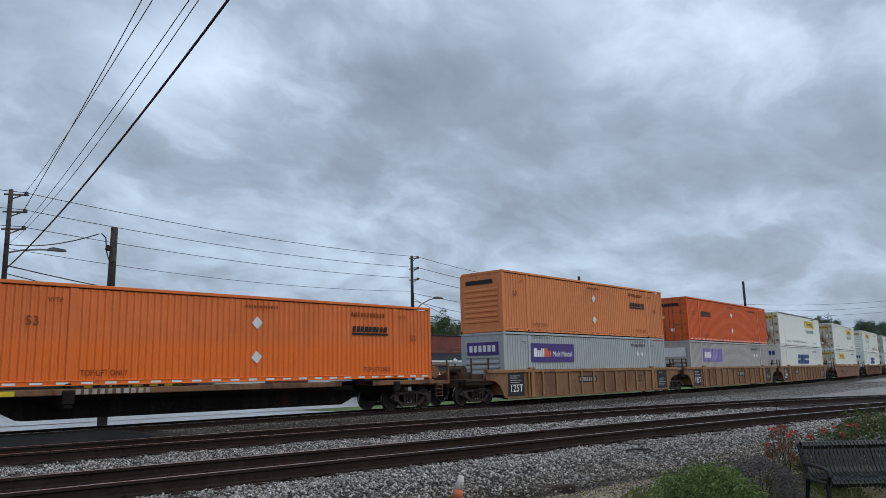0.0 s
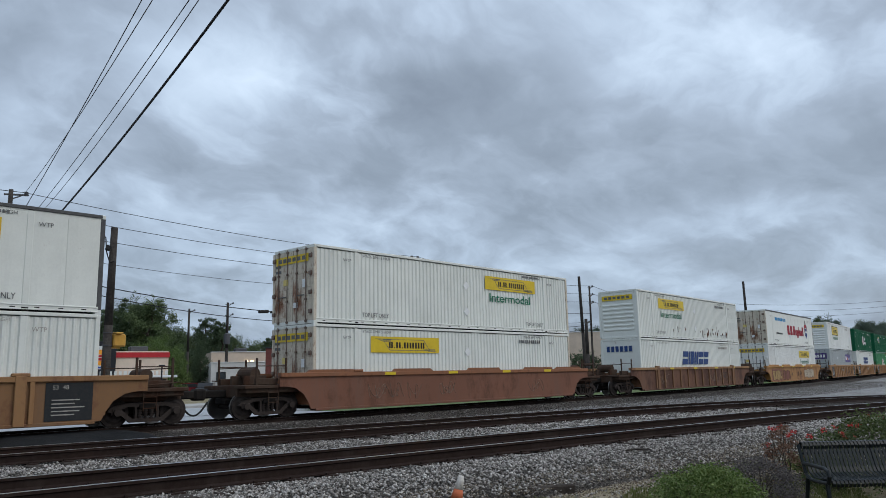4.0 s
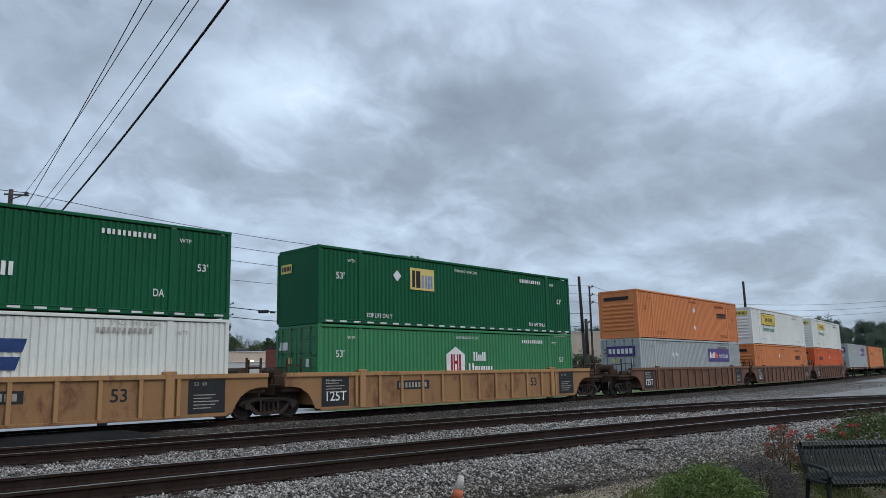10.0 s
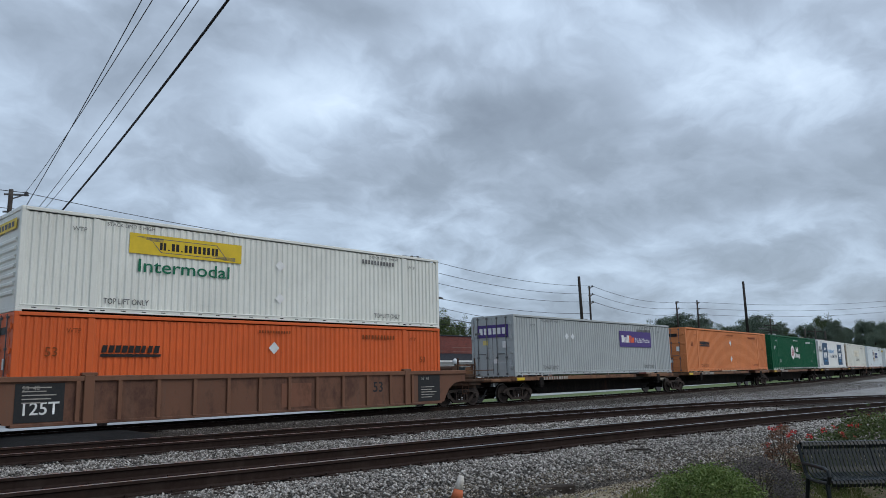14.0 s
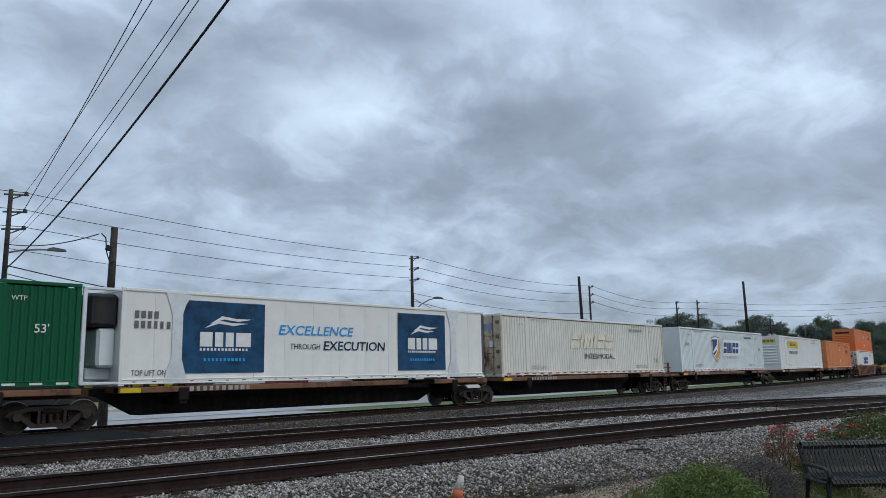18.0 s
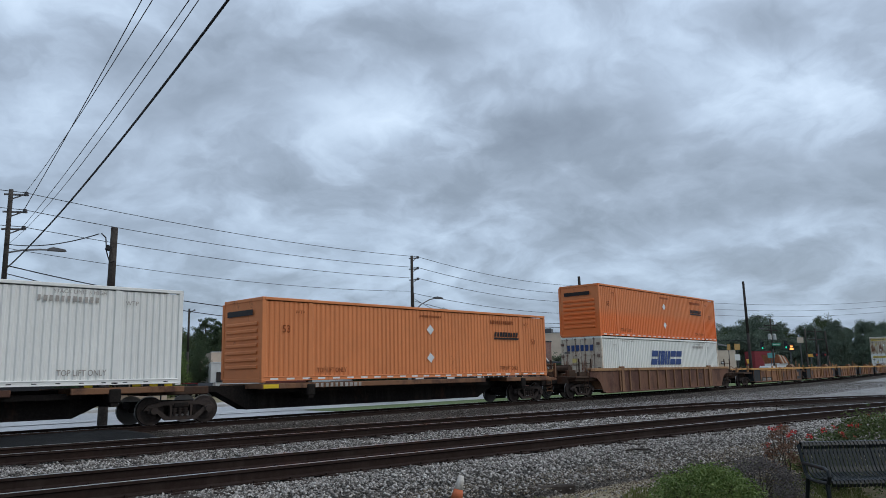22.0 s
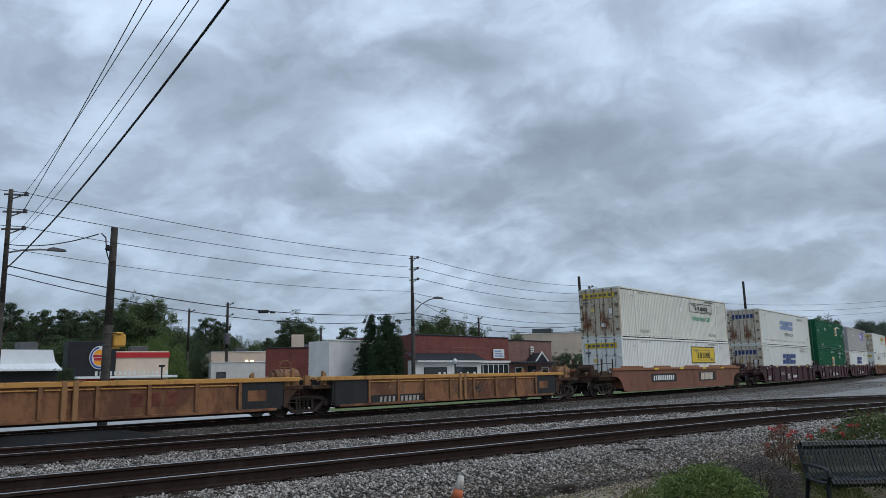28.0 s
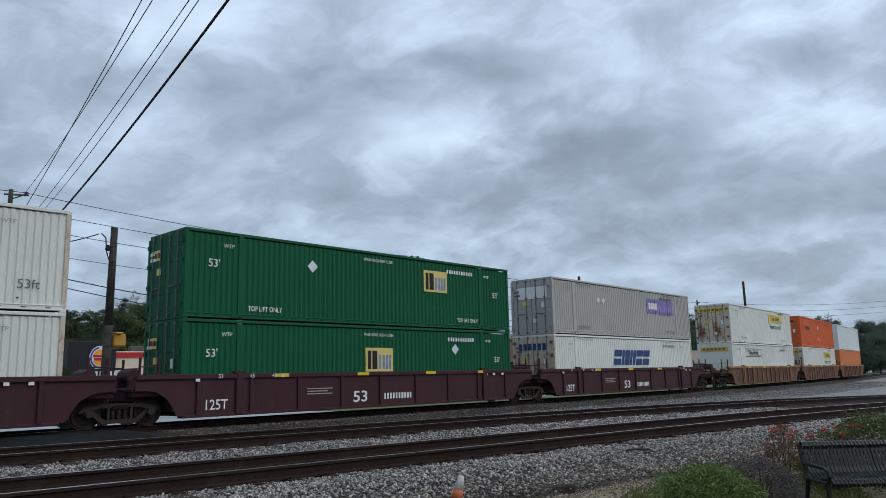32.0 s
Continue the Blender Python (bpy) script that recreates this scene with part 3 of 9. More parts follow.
def logo_hexlogo(ob, x=-0.78, z=1.43):
    hexa = [(math.cos(radians(30 + 60 * i)) * 0.68, math.sin(radians(30 + 60 * i)) * 0.66) for i in range(6)]
    mark(ob, "logo_hexagon", "hexlogo_hexagon", WHITEMARK, lambda b: b.prism(hexa, FACE - 0.010, FACE - 0.006), x, z, "white hexagonal logo plate")
    for k, (a, c, d, e) in enumerate(((-0.32, -0.2, -0.34, 0.34), (-0.15, -0.07, -0.34, 0.34), (0.07, 0.15, -0.34, 0.34), (0.2, 0.32, -0.34, 0.34), (-0.07, 0.07, -0.07, 0.07))):
        mark(ob, "logo_bar", ("hexlogo_bar", k), CRIMSON, lambda b: sheet(b, a, c, d, e, FACE - 0.010, 0.004), x, z, "dark red bar")
    mark(ob, "logo", "hexlogo_word", WHITEMARK, lambda b: block_word(b, 1.15, 0.05, 0.82, 0.40, ((0.7, 1, 0, True), (0.6, 0.7, 0, True), (0.6, 1, 0, True)), 0.0, 0.085, 0.1), x, z, "row of white logo blocks")
    mark(ob, "logo", "hexlogo_word2", WHITEMARK, lambda b: block_word(b, 0.82, -0.45, 1.6, 0.40, ((0.75, 1, 0, True), (0.42, 0.7, 0, False), (0.62, 0.7, 0, True), (0.6, 0.7, 0, True), (0.62, 0.95, 0.25, True)), 0.0, 0.085, 0.1), x, z, "row of white logo blocks")


def logo_squarelogo(ob, x, z=1.5, w=1.4, h=0.9):
    mark(ob, "logo_panel", ("squarelogo_panel", w), PALEYELLOW, lambda b: sheet(b, 0, w, 0, h), x, z, "pale yellow logo panel")
    mark(ob, "logo", ("squarelogo_blocks", w), BLACK, lambda b: (sheet(b, 0.08 * w, 0.2 * w, 0.1 * h, 0.88 * h, FACE - 0.011, 0.003), sheet(b, 0.24 * w, 0.42 * w, 0.1 * h, 0.88 * h, FACE - 0.011, 0.003)), x, z, "dark square logo blocks")
    mark(ob, "logo", ("squarelogo_grey", w), FADED_BLUE, lambda b: block_word(b, 0.47 * w, 0.1 * h, 0.46 * w, 0.6 * h, ((0.7, 1, 0, True), (0.6, 1, 0, True)), 0.0, 0.09, 0.08, FACE - 0.011, 0.003), x, z, "grey blue logo block")


def diamond(ob, x, z, s=0.26, mat=None, turn=45):
    me = cached(("diamond", s), mat or SILVER, lambda b: sheet(b, -s, s, -s, s))
    part("placard", me, ob, pose(x, 0, z) @ Matrix.Translation((0, FACE, 0)) @ pose(0, 0, 0, 0, turn, 0) @ Matrix.Translation((0, -FACE, 0)), "silver diamond placard")


def small_marks(ob, mat, ends=True, top=True, five="53'", serial=True, lift=True):
    """Handling words, and bars for the serial numbers."""
    y = FACE - 0.006
    if lift:
        lettering("lettering", "TOP LIFT ONLY", mat, ob, -5.8, y, 0.32, 0.17, 1.35, 0.01)
        lettering("lettering", "TOP LIFT ONLY", mat, ob, 4.5, y, 0.32, 0.17, 1.35, 0.01)
    else:
        for x in (-5.75, 5.5):
            lettering("lettering", "DA", mat, ob, x, y, 0.62, 0.24, 0.36, 0.01)
    if top:
        mark(ob, "serial_bars", "serial_bars", mat, lambda b: slant_word(b, 0, 0, 1.7, 0.16, 11, 0, 0.35, seed=8, cut=False), 3.9, 2.38) if serial else mark(ob, "serial_bars", "height_bars", mat, lambda b: slant_word(b, 0, 0, 1.3, 0.09, 12, 0, 0.3, seed=9, cut=False), 4.3, 2.62)
        if mat is WHITEMARK:
            lettering("lettering", "WARNING HIGH CUBE", mat, ob, -0.75, y, 2.5, 0.12, 1.5)
        elif mat is not DARKORANGE:
            lettering("lettering", "STACK LIMIT 5 HIGH", mat, ob, 4.3, y, 2.62, 0.11, 1.45)
            lettering("lettering", "STACK LIMIT 5 HIGH", mat, ob, -5.8, y, 2.62, 0.11, 1.45)
        else:
            mark(ob, "serial_bars", "height_bars", mat, lambda b: slant_word(b, 0, 0, 1.3, 0.09, 12, 0, 0.3, seed=9, cut=False), -0.6, 2.5)
    lettering("lettering", "WTP", mat, ob, -6.75, y, 2.36, 0.13)
    lettering("lettering", "WTP", mat, ob, 6.3, y, 2.36, 0.13)
    if ends:
        lettering("lettering", five, mat, ob, -7.3, y, 1.7, 0.26, None, 0.01)
        lettering("lettering", five, mat, ob, 6.9, y, 1.5, 0.24, None, 0.01)


ALUMINIUM = plain("dull_grey_aluminium", (0.085, 0.085, 0.085), 0.5, 0.0, 0.3, 6, 0.05)
WORN_DOOR = {"white": painted("door_rusty_white_paint", (0.62, 0.55, 0.44), 0.65, 0.7, 0.62, (0.16, 0.06, 0.025)),
             "cream": painted("door_rusty_cream_paint", (0.58, 0.51, 0.39), 0.65, 0.7, 0.64, (0.16, 0.06, 0.025))}
RODS = painted("rusty_lock_rod", (0.20, 0.15, 0.12), 0.8, 0.5, 0.6, (0.10, 0.035, 0.018))
COLOR_WORDS = {"sun_faded": "sun-faded orange", "orange": "bright orange", "pale_orange": "faded pale orange", "red_orange": "red-orange", "grey": "grey", "warm_grey": "warm grey",
               "white": "off-white", "clean_white": "clean white", "cream": "dirty cream", "bluish": "bluish white", "green": "dark green", "light_green": "faded light green"}


def container(color, end="front", smooth=False, tape="", detail=""):
    """A 53-foot container; its origin is the middle of its underside. The end towards -x is seen."""
    mt = STEEL[color]
    how = "smooth refrigerated" if smooth else "corrugated"
    tail = {"front": "ribbed front end", "flat": "plain flat end", "door": "closed double doors"}[end]
    ob = thing("shipping_container", pose(0, 0, 0), f"{COLOR_WORDS[color]} {how} container with {tail}{detail}", "container", "containers on the freight train")
    for k, (x0, x1) in enumerate(SPANS):
        if not smooth:
            # Wall stops short of the top rail; the slit draws the rail's shadow line.
            part("side_wall", cached(("corrugated_side", k), mt, lambda b: corrugated(b, x0, x1, 0.17, CH - 0.132, FACE + 0.012)), ob)
            continue
        n = max(1, int(round((x1 - x0) / 1.2)))
        w = (x1 - x0) / n
        for i in range(n):
            part("panel", cached(("smooth_panel", round(w, 3)), mt, lambda b: b.box(0.0025, FACE + 0.012, 0.19, w - 0.0025, FACE + 0.05, CH - 0.1, 0, 0.0015)), ob, pose(x0 + i * w, 0, 0))
    part("side_wall", cached("far_side", mt, make_far_side), ob)
    part("roof", cached("container_roof", mt, make_roof), ob)
    part("floor", cached("container_floor", DARK, make_floor), ob)
    half = pose(0, 0, 0, 0, 0, 180)
    for m in (None, half):
        part("top_rail", cached("top_rail", ALUMINIUM if smooth and end == "door" else mt, make_toprail), ob, m)
        part("bottom_rail", cached("bottom_rail", mt, make_bottomrail), ob, m)
    for sx in (-1, 1):
        for sy in (-1, 1):
            part("corner_post", cached("corner_post", ALUMINIUM if smooth and sx > 0 else WORN_DOOR.get(color, mt) if end == "door" else mt, make_corner_post), ob,
                 pose(-CL / 2 if sx < 0 else CL / 2 - 0.14, FACE if sy < 0 else CB / 2 - 0.14, 0))
        part("lift_post", cached("lift_post", mt, make_lift_post), ob, pose(sx * 6.095, FACE - 0.002, 0))
        for z in (0.0, CH - 0.12):
            part("casting", cached("casting", SILVER if z > 1 and color == "green" else DARK, make_casting), ob, pose(sx * 6.095, FACE - 0.012, z))
            part("casting", cached("casting", mt, make_casting), ob, pose(sx * (CL / 2 - 0.09), FACE - 0.004, z))
    part("header", cached("end_header", mt, make_header), ob)
    part("sill", cached("end_sill", mt, make_sill), ob)
    part("end_wall", cached("flat_end", mt, make_flat_end), ob, half)
    if end == "front":
        w = part("end_wall", cached("front_wall", mt, make_front_wall), ob)
        for i in range(7):
            part("rib", cached("end_rib", mt, make_end_rib), w, pose(0, 0, 0.45 + i * 0.245))
    elif end == "flat":
        part("end_wall", cached("flat_end", mt, make_flat_end), ob)
    else:
        part("gasket", cached("door_gasket", BLACK, lambda b: b.box(-CL / 2 + 0.03, FACE + 0.12, 0.1, -CL / 2 + 0.06, CB / 2 - 0.12, CH - 0.09)), ob, None, "black door gasket")
        for k in (0, 1):
            d = part("door", cached("door_leaf", WORN_DOOR.get(color, mt), make_door), ob, pose(-CL / 2 - 0.005, FACE + 0.145 if k == 0 else 0.005, 0))
            for yy in (0.3, 0.85):
                part("lock_rod", cached("lock_rod", RODS if color in WORN_DOOR else GREYMARK, make_rod), d, pose(0, yy, 0))
            part("door_handle", cached("door_handle", GREYMARK, make_handle), d, pose(0, 0.4, 1.05))
            for z in (0.45, 1.15, 1.85, 2.5):
                part("hinge", cached("door_hinge", RODS if color in WORN_DOOR else mt, lambda b: (b.box(-0.045, -0.05, -0.07, 0.03, 0.13, 0.07, 0, 0.012), b.cyl((-0.03, -0.03, -0.09), (-0.03, -0.03, 0.09), 0.02, 6))), d, pose(0, 0.0 if k == 0 else 1.13, z))
        r_ = random.Random(len(RUNS) * 7 + 3)
        for y_, z_, w_, h_, c_ in ((-0.85, 1.35, 0.22, 0.3, "w"), (0.25, 1.5, 0.3, 0.22, "y"), (-0.35, 0.62, 0.26, 0.2, "w"), (0.75, 2.2, 0.3, 0.1, "g"), (0.7, 2.0, 0.34, 0.1, "g")):
            if r_.random() < 0.8:
                part("sticker", cached(("door_sticker", y_, z_), {"w": WHITEMARK, "y": PALEYELLOW, "g": WHITEMARK if color in ("green", "light_green", "orange", "red_orange", "pale_orange") else GREYMARK}[c_], lambda b: b.box(-CL / 2 - 0.03, y_, z_, -CL / 2 - 0.022, y_ + w_, z_ + h_)), ob, None, "small printed sticker on the door")
    if not tape:
        part("drain_slots", cached("drain_slots", DARK, make_slots), ob)["kind"] = "stuff"
    if tape:
        part("reflective_tape", cached("tape", {"white": WHITEMARK, "red": REDTAPE}[tape], make_stripes), ob, None, f"dashed {tape} reflective tape")
    return ob


def end_panel(ob, mat, z0, z1, y0=0.15, y1=0.95, dark=None):
    """A small logo panel on the seen end, measured from the near edge as parts of the width."""
    a, c = FACE + CB * y0, FACE + CB * y1
    if mat:
        part("end_panel", cached(("end_panel", z0, z1, y0, y1), mat, lambda b: b.box(-CL / 2 - 0.022, a, z0, -CL / 2 - 0.016, c, z1)), ob)
    if dark:
        part("end_block", cached(("end_blocks", z0, z1, y0, y1), dark, lambda b: [b.box(-CL / 2 - 0.027, c - (c - a) * (0.08 + 0.145 * i) - (c - a) * 0.1, z0 + (z1 - z0) * 0.25, -CL / 2 - 0.022, c - (c - a) * (0.08 + 0.145 * i), z1 - (z1 - z0) * 0.25) for i in range(6)]), ob)


def rust_marks(ob, seed, n=26, low=False):
    """Rust spots and short runs; low: a row of small spots just above the bottom rail."""
    def f(b):
        r = random.Random(seed)
        for i in range(n):
            x, z = r.uniform(-4.5, 6.0), 0.42 + abs(r.gauss(0, 0.22))
            w, h = r.uniform(0.02, 0.09), r.uniform(0.03, 0.2) * (2.0 if r.random() < 0.2 else 1.0)
            if low:
                x, z, w, h = -6.9 + 14 * i / n + r.uniform(-0.08, 0.08), 0.36 + abs(r.gauss(0, 0.04)), r.uniform(0.02, 0.05), r.uniform(0.02, 0.055)
            pts = [(x + w * math.cos(a) * r.uniform(0.6, 1.1), z + (h if math.sin(a) > 0 else h * 1.3) * math.sin(a) * r.uniform(0.6, 1)) for a in [k * math.pi / 4 for k in range(8)]]
            b.prism(pts, FACE - 0.004, FACE + 0.011)
    part("rust_mark", cached(("rust_marks", seed), RUSTSPOT, f), ob, None, "brown rust spots and streaks")


# ============ rail cars ============
WR = 0.42
WHEELSETS = []


def make_wheelset(b):
    for s in (-1, 1):
        b.cyl((0, s * 0.70, 0), (0, s * 0.80, 0), WR, 28, None, 0)
        b.cyl((0, s * 0.665, 0), (0, s * 0.70, 0), WR + 0.03, 28, None, 1)
        b.cyl((0, s * 0.80, 0), (0, s * 0.83, 0), WR - 0.09, 24, WR - 0.16, 0)
        b.cyl((0, s * 0.83, 0), (0, s * 0.93, 0), 0.12, 14, None, 0)
        for k in range(3):
            a = k * 2.0944
            b.cyl((0.21 * math.cos(a), s * 0.80, 0.21 * math.sin(a)), (0.21 * math.cos(a), s * 0.825, 0.21 * math.sin(a)), 0.035, 8)
    b.cyl((0, -0.7, 0), (0, 0.7, 0), 0.08, 12)


def make_sideframe(b):
    # one cast frame: arched top, bowed bottom, two open windows
    y0, y1 = -0.98, -0.88
    b.prism([(-1.18, 0.46), (-1.05, 0.60), (-0.55, 0.70), (0.55, 0.70), (1.05, 0.60), (1.18, 0.46), (1.0, 0.44), (0.6, 0.58), (-0.6, 0.58), (-1.0, 0.44)], y0, y1)
    b.prism([(-0.95, 0.50), (-0.78, 0.52), (-0.42, 0.24), (0.42, 0.24), (0.78, 0.52), (0.95, 0.50), (0.5, 0.13), (-0.5, 0.13)], y0, y1)
    for x in (-0.36, 0.3):
        b.prism([(x, 0.2), (x + 0.07, 0.2), (x + 0.07, 0.62), (x, 0.62)], y0, y1)
    for x in (-0.89, 0.89):
        b.box(x - 0.15, y0 - 0.03, 0.33, x + 0.15, y1 + 0.03, 0.56, 0, 0.04)
        b.cyl((x, y0, 0.43), (x, y0 - 0.1, 0.43), 0.11, 12)


def make_spring(b):
    for k in range(4):
        b.cyl((0, -0.93, 0.22 + 0.075 * k), (0, -0.93, 0.26 + 0.075 * k), 0.07, 10)
    b.cyl((0, -0.93, 0.2), (0, -0.93, 0.5), 0.04, 8)


def truck(car, x):
    # A wide dark box is added between the wheels to block light from behind.
    f = part("truck", cached("bolster_filler", DARK, lambda b: (b.box(-0.25, -1.0, 0.5, 0.25, 1.0, 0.66, 0, 0.03), b.box(-0.42, -0.62, 0.3, 0.42, 0.62, 0.6, 0, 0.03), b.box(-1.3, -0.3, 0.5, 1.3, 0.3, 0.7, 0, 0.03))), car, pose(x, 0, 0), "dark cast-steel truck")
    for a in (0, 180):
        part("side_frame", cached("sideframe", TRUCKSTEEL, make_sideframe), f, pose(0, 0, 0, 0, 0, a))
        for dx in (-0.2, -0.02, 0.16):
            part("spring", cached("spring", TRUCKSTEEL, make_spring), f, pose(0, 0, 0, 0, 0, a) @ pose(dx, 0, 0))
    for dx in (-0.89, 0.89):
        w = part("wheelset", cached("wheelset", [WHEEL, TREAD], make_wheelset), car, pose(x + dx, 0, WR), "rusty steel wheels on an axle")
        WHEELSETS.append((w, car, x + dx))


def make_coupler(b):
    b.box(-0.1, -0.14, 0.72, 1.1, 0.14, 0.98, 0, 0.04)
    b.box(0.95, -0.22, 0.66, 1.3, 0.2, 1.04, 0, 0.06)


def make_hose(b):
    pts = [(0.2 + 0.95 * k / 10, -0.5, 0.62 - 0.42 * math.sin(math.pi * k / 10)) for k in range(11)]
    b.tube(pts, 0.03, 7)


def ladder(b, x, y, z0, z1, w=0.4, n=4):
    for s in (0, w):
        b.cyl((x + s, y, z0), (x + s, y, z1), 0.014, 6)
    for i in range(n):
        z = z0 + (z1 - z0) * (i + 0.5) / n
        b.cyl((x, y, z), (x + w, y, z), 0.014, 6)


def well_ends(car, mt, half, hx, sgn, shared):
    """Platform, posts, ladder and truck cover at one end; hx is where the deck stops."""
    def deck(b):
        b.box(0, -1.3, 1.0, hx - half, 1.3, 1.12, 0, 0.02)
        b.box((hx - half) * 0.1, -0.8, 0.72, hx - half, 0.8, 1.1, 0, 0.03)
        # Full-width box added under the deck to shut out light above the truck.
        b.box(0.02, -1.2, 0.86, (hx - half) * 0.96, 1.2, 1.02, 0, 0.02)
        for yy in (-1.1, -0.4, 0.4, 1.1):
            b.box((hx - half) * 0.45, yy - 0.06, 1.12, (hx - half) * 0.8, yy + 0.06, 1.12 + (0.32 if abs(yy) < 1 else 0.22), 0, 0.02)
    m = pose(sgn * half, 0, 0, 0, 0, 0 if sgn > 0 else 180)
    part("end_platform", cached(("well_deck", round(hx - half, 2)), MAROON if mt is MAROON else GRIME, deck), car, m)

    def posts(b):
        w = hx - half
        for x, y in ((w * 0.35, -1.25), (w * 0.8, -1.2), (w * 0.35, 1.25), (w * 0.8, 1.2)):
            b.box(x - 0.035, y - 0.03, 1.1, x + 0.035, y + 0.03, 2.02, 0, 0.01)
        for y in (-1.22, 1.22):
            b.cyl((w * 0.35, y, 1.75), (w * 0.8, y, 1.75), 0.018, 6)
            if not shared:
                ladder(b, w * 0.45, y - 0.02, 0.45, 1.1)
        b.cyl((w * 0.8, -1.2, 1.7), (w * 0.8, 1.2, 1.7), 0.018, 6)
        b.cyl((w * 0.6, -0.5, 1.5), (w * 0.6, 0.35, 1.5), 0.2, 14)
        b.tube([(w * 0.2, -1.25, 1.3), (w * 0.5, -1.28, 1.2), (w * 0.9, -1.2, 1.28)], 0.02, 6)
    part("handrail", cached(("well_rails", shared, round(hx - half, 2)), GRIME if mt is not MAROON else MAROON, posts), car, m)


def low_ends(car, half, hx, sgn):
    """The low end of an empty well: dark deck, short stops, a heap of bent rods."""
    w = hx - half
    m = pose(sgn * half, 0, 0, 0, 0, 0 if sgn > 0 else 180)
    part("end_platform", cached(("low_deck", round(w, 2)), GRIME, lambda b: (b.box(0, -1.28, 0.92, w, 1.28, 1.06, 0, 0.02), b.box(w * 0.05, -0.75, 0.62, w, 0.75, 0.95, 0, 0.03), b.prism([(0.0, 0.35), (0.12, 0.35), (0.3, 0.7), (0.55, 0.92), (0.0, 0.92)], -1.35, -1.25))), car, m)
    for x, y, z, q in ((w * 0.25, -1.2, 0.45, 0.11), (w * 0.55, -1.15, 0.62, 0.07), (w * 0.3, 1.15, 0.5, 0.1), (w * 0.7, 0.6, 0.38, 0.14), (w * 0.5, -0.4, 0.3, 0.2)):
        part("stop", cached(("low_stop", z), TAN, lambda b: b.prism([(-q, 1.06), (q, 1.06), (q * 0.7, 1.06 + z), (-q * 0.6, 1.06 + z * 0.85)], -0.06, 0.06)), car, m @ pose(x, y, 0), "rusty yellow-brown container stop")
    r = random.Random(int(w * 100))
    rods = []
    for i in range(7):
        x0, x1, y0 = r.uniform(0.0, w * 0.5), r.uniform(w * 0.5, w), r.uniform(-0.9, 0.9)
        rods.append([(x0, y0, 1.1 + r.uniform(0, 0.15)), ((x0 + x1) / 2, y0 + r.uniform(-0.3, 0.3), 1.25 + r.uniform(0, 0.3)), (x1, y0 + r.uniform(-0.3, 0.3), 1.12 + r.uniform(0, 0.25))])
    for k, pts in enumerate(rods):
        part("brake_rod", cached(("low_rod", round(w, 2), k), RUSTY, lambda b: b.tube(pts, 0.024, 6)), car, m)
    if sgn > 0:
        part("brake_drum", cached("low_drum", RUSTY, lambda b: (b.cyl((-0.5, 0, 1.38), (0.45, 0, 1.38), 0.26, 14), b.cyl((-0.62, 0, 1.38), (-0.5, 0, 1.38), 0.16, 12), b.box(-0.3, -0.35, 1.06, 0.3, 0.35, 1.2, 0, 0.02))), car, m @ pose(w - 0.15, -0.35, 0), "rusty brown cylinder on the deck")
        part("brake_wheel", cached("low_wheel", RUSTY, lambda b: [b.tube([(0.24 * math.cos(a), -0.02, 1.7 + 0.24 * math.sin(a)) for a in [k * math.pi / 8 for k in range(17)]], 0.02, 5), b.cyl((0, -0.02, 1.06), (0, 0.06, 1.7), 0.03, 6), b.cyl((-0.24, -0.02, 1.7), (0.24, -0.02, 1.7), 0.014, 5)]), car, m @ pose(w * 0.35, -0.95, 0), "rusty hand-brake wheel on a bent post")
    part("ladder", cached("low_ladder", GRIME, lambda b: ladder(b, 0.25, -1.3, 0.35, 0.92, 0.42, 2)), car, m)


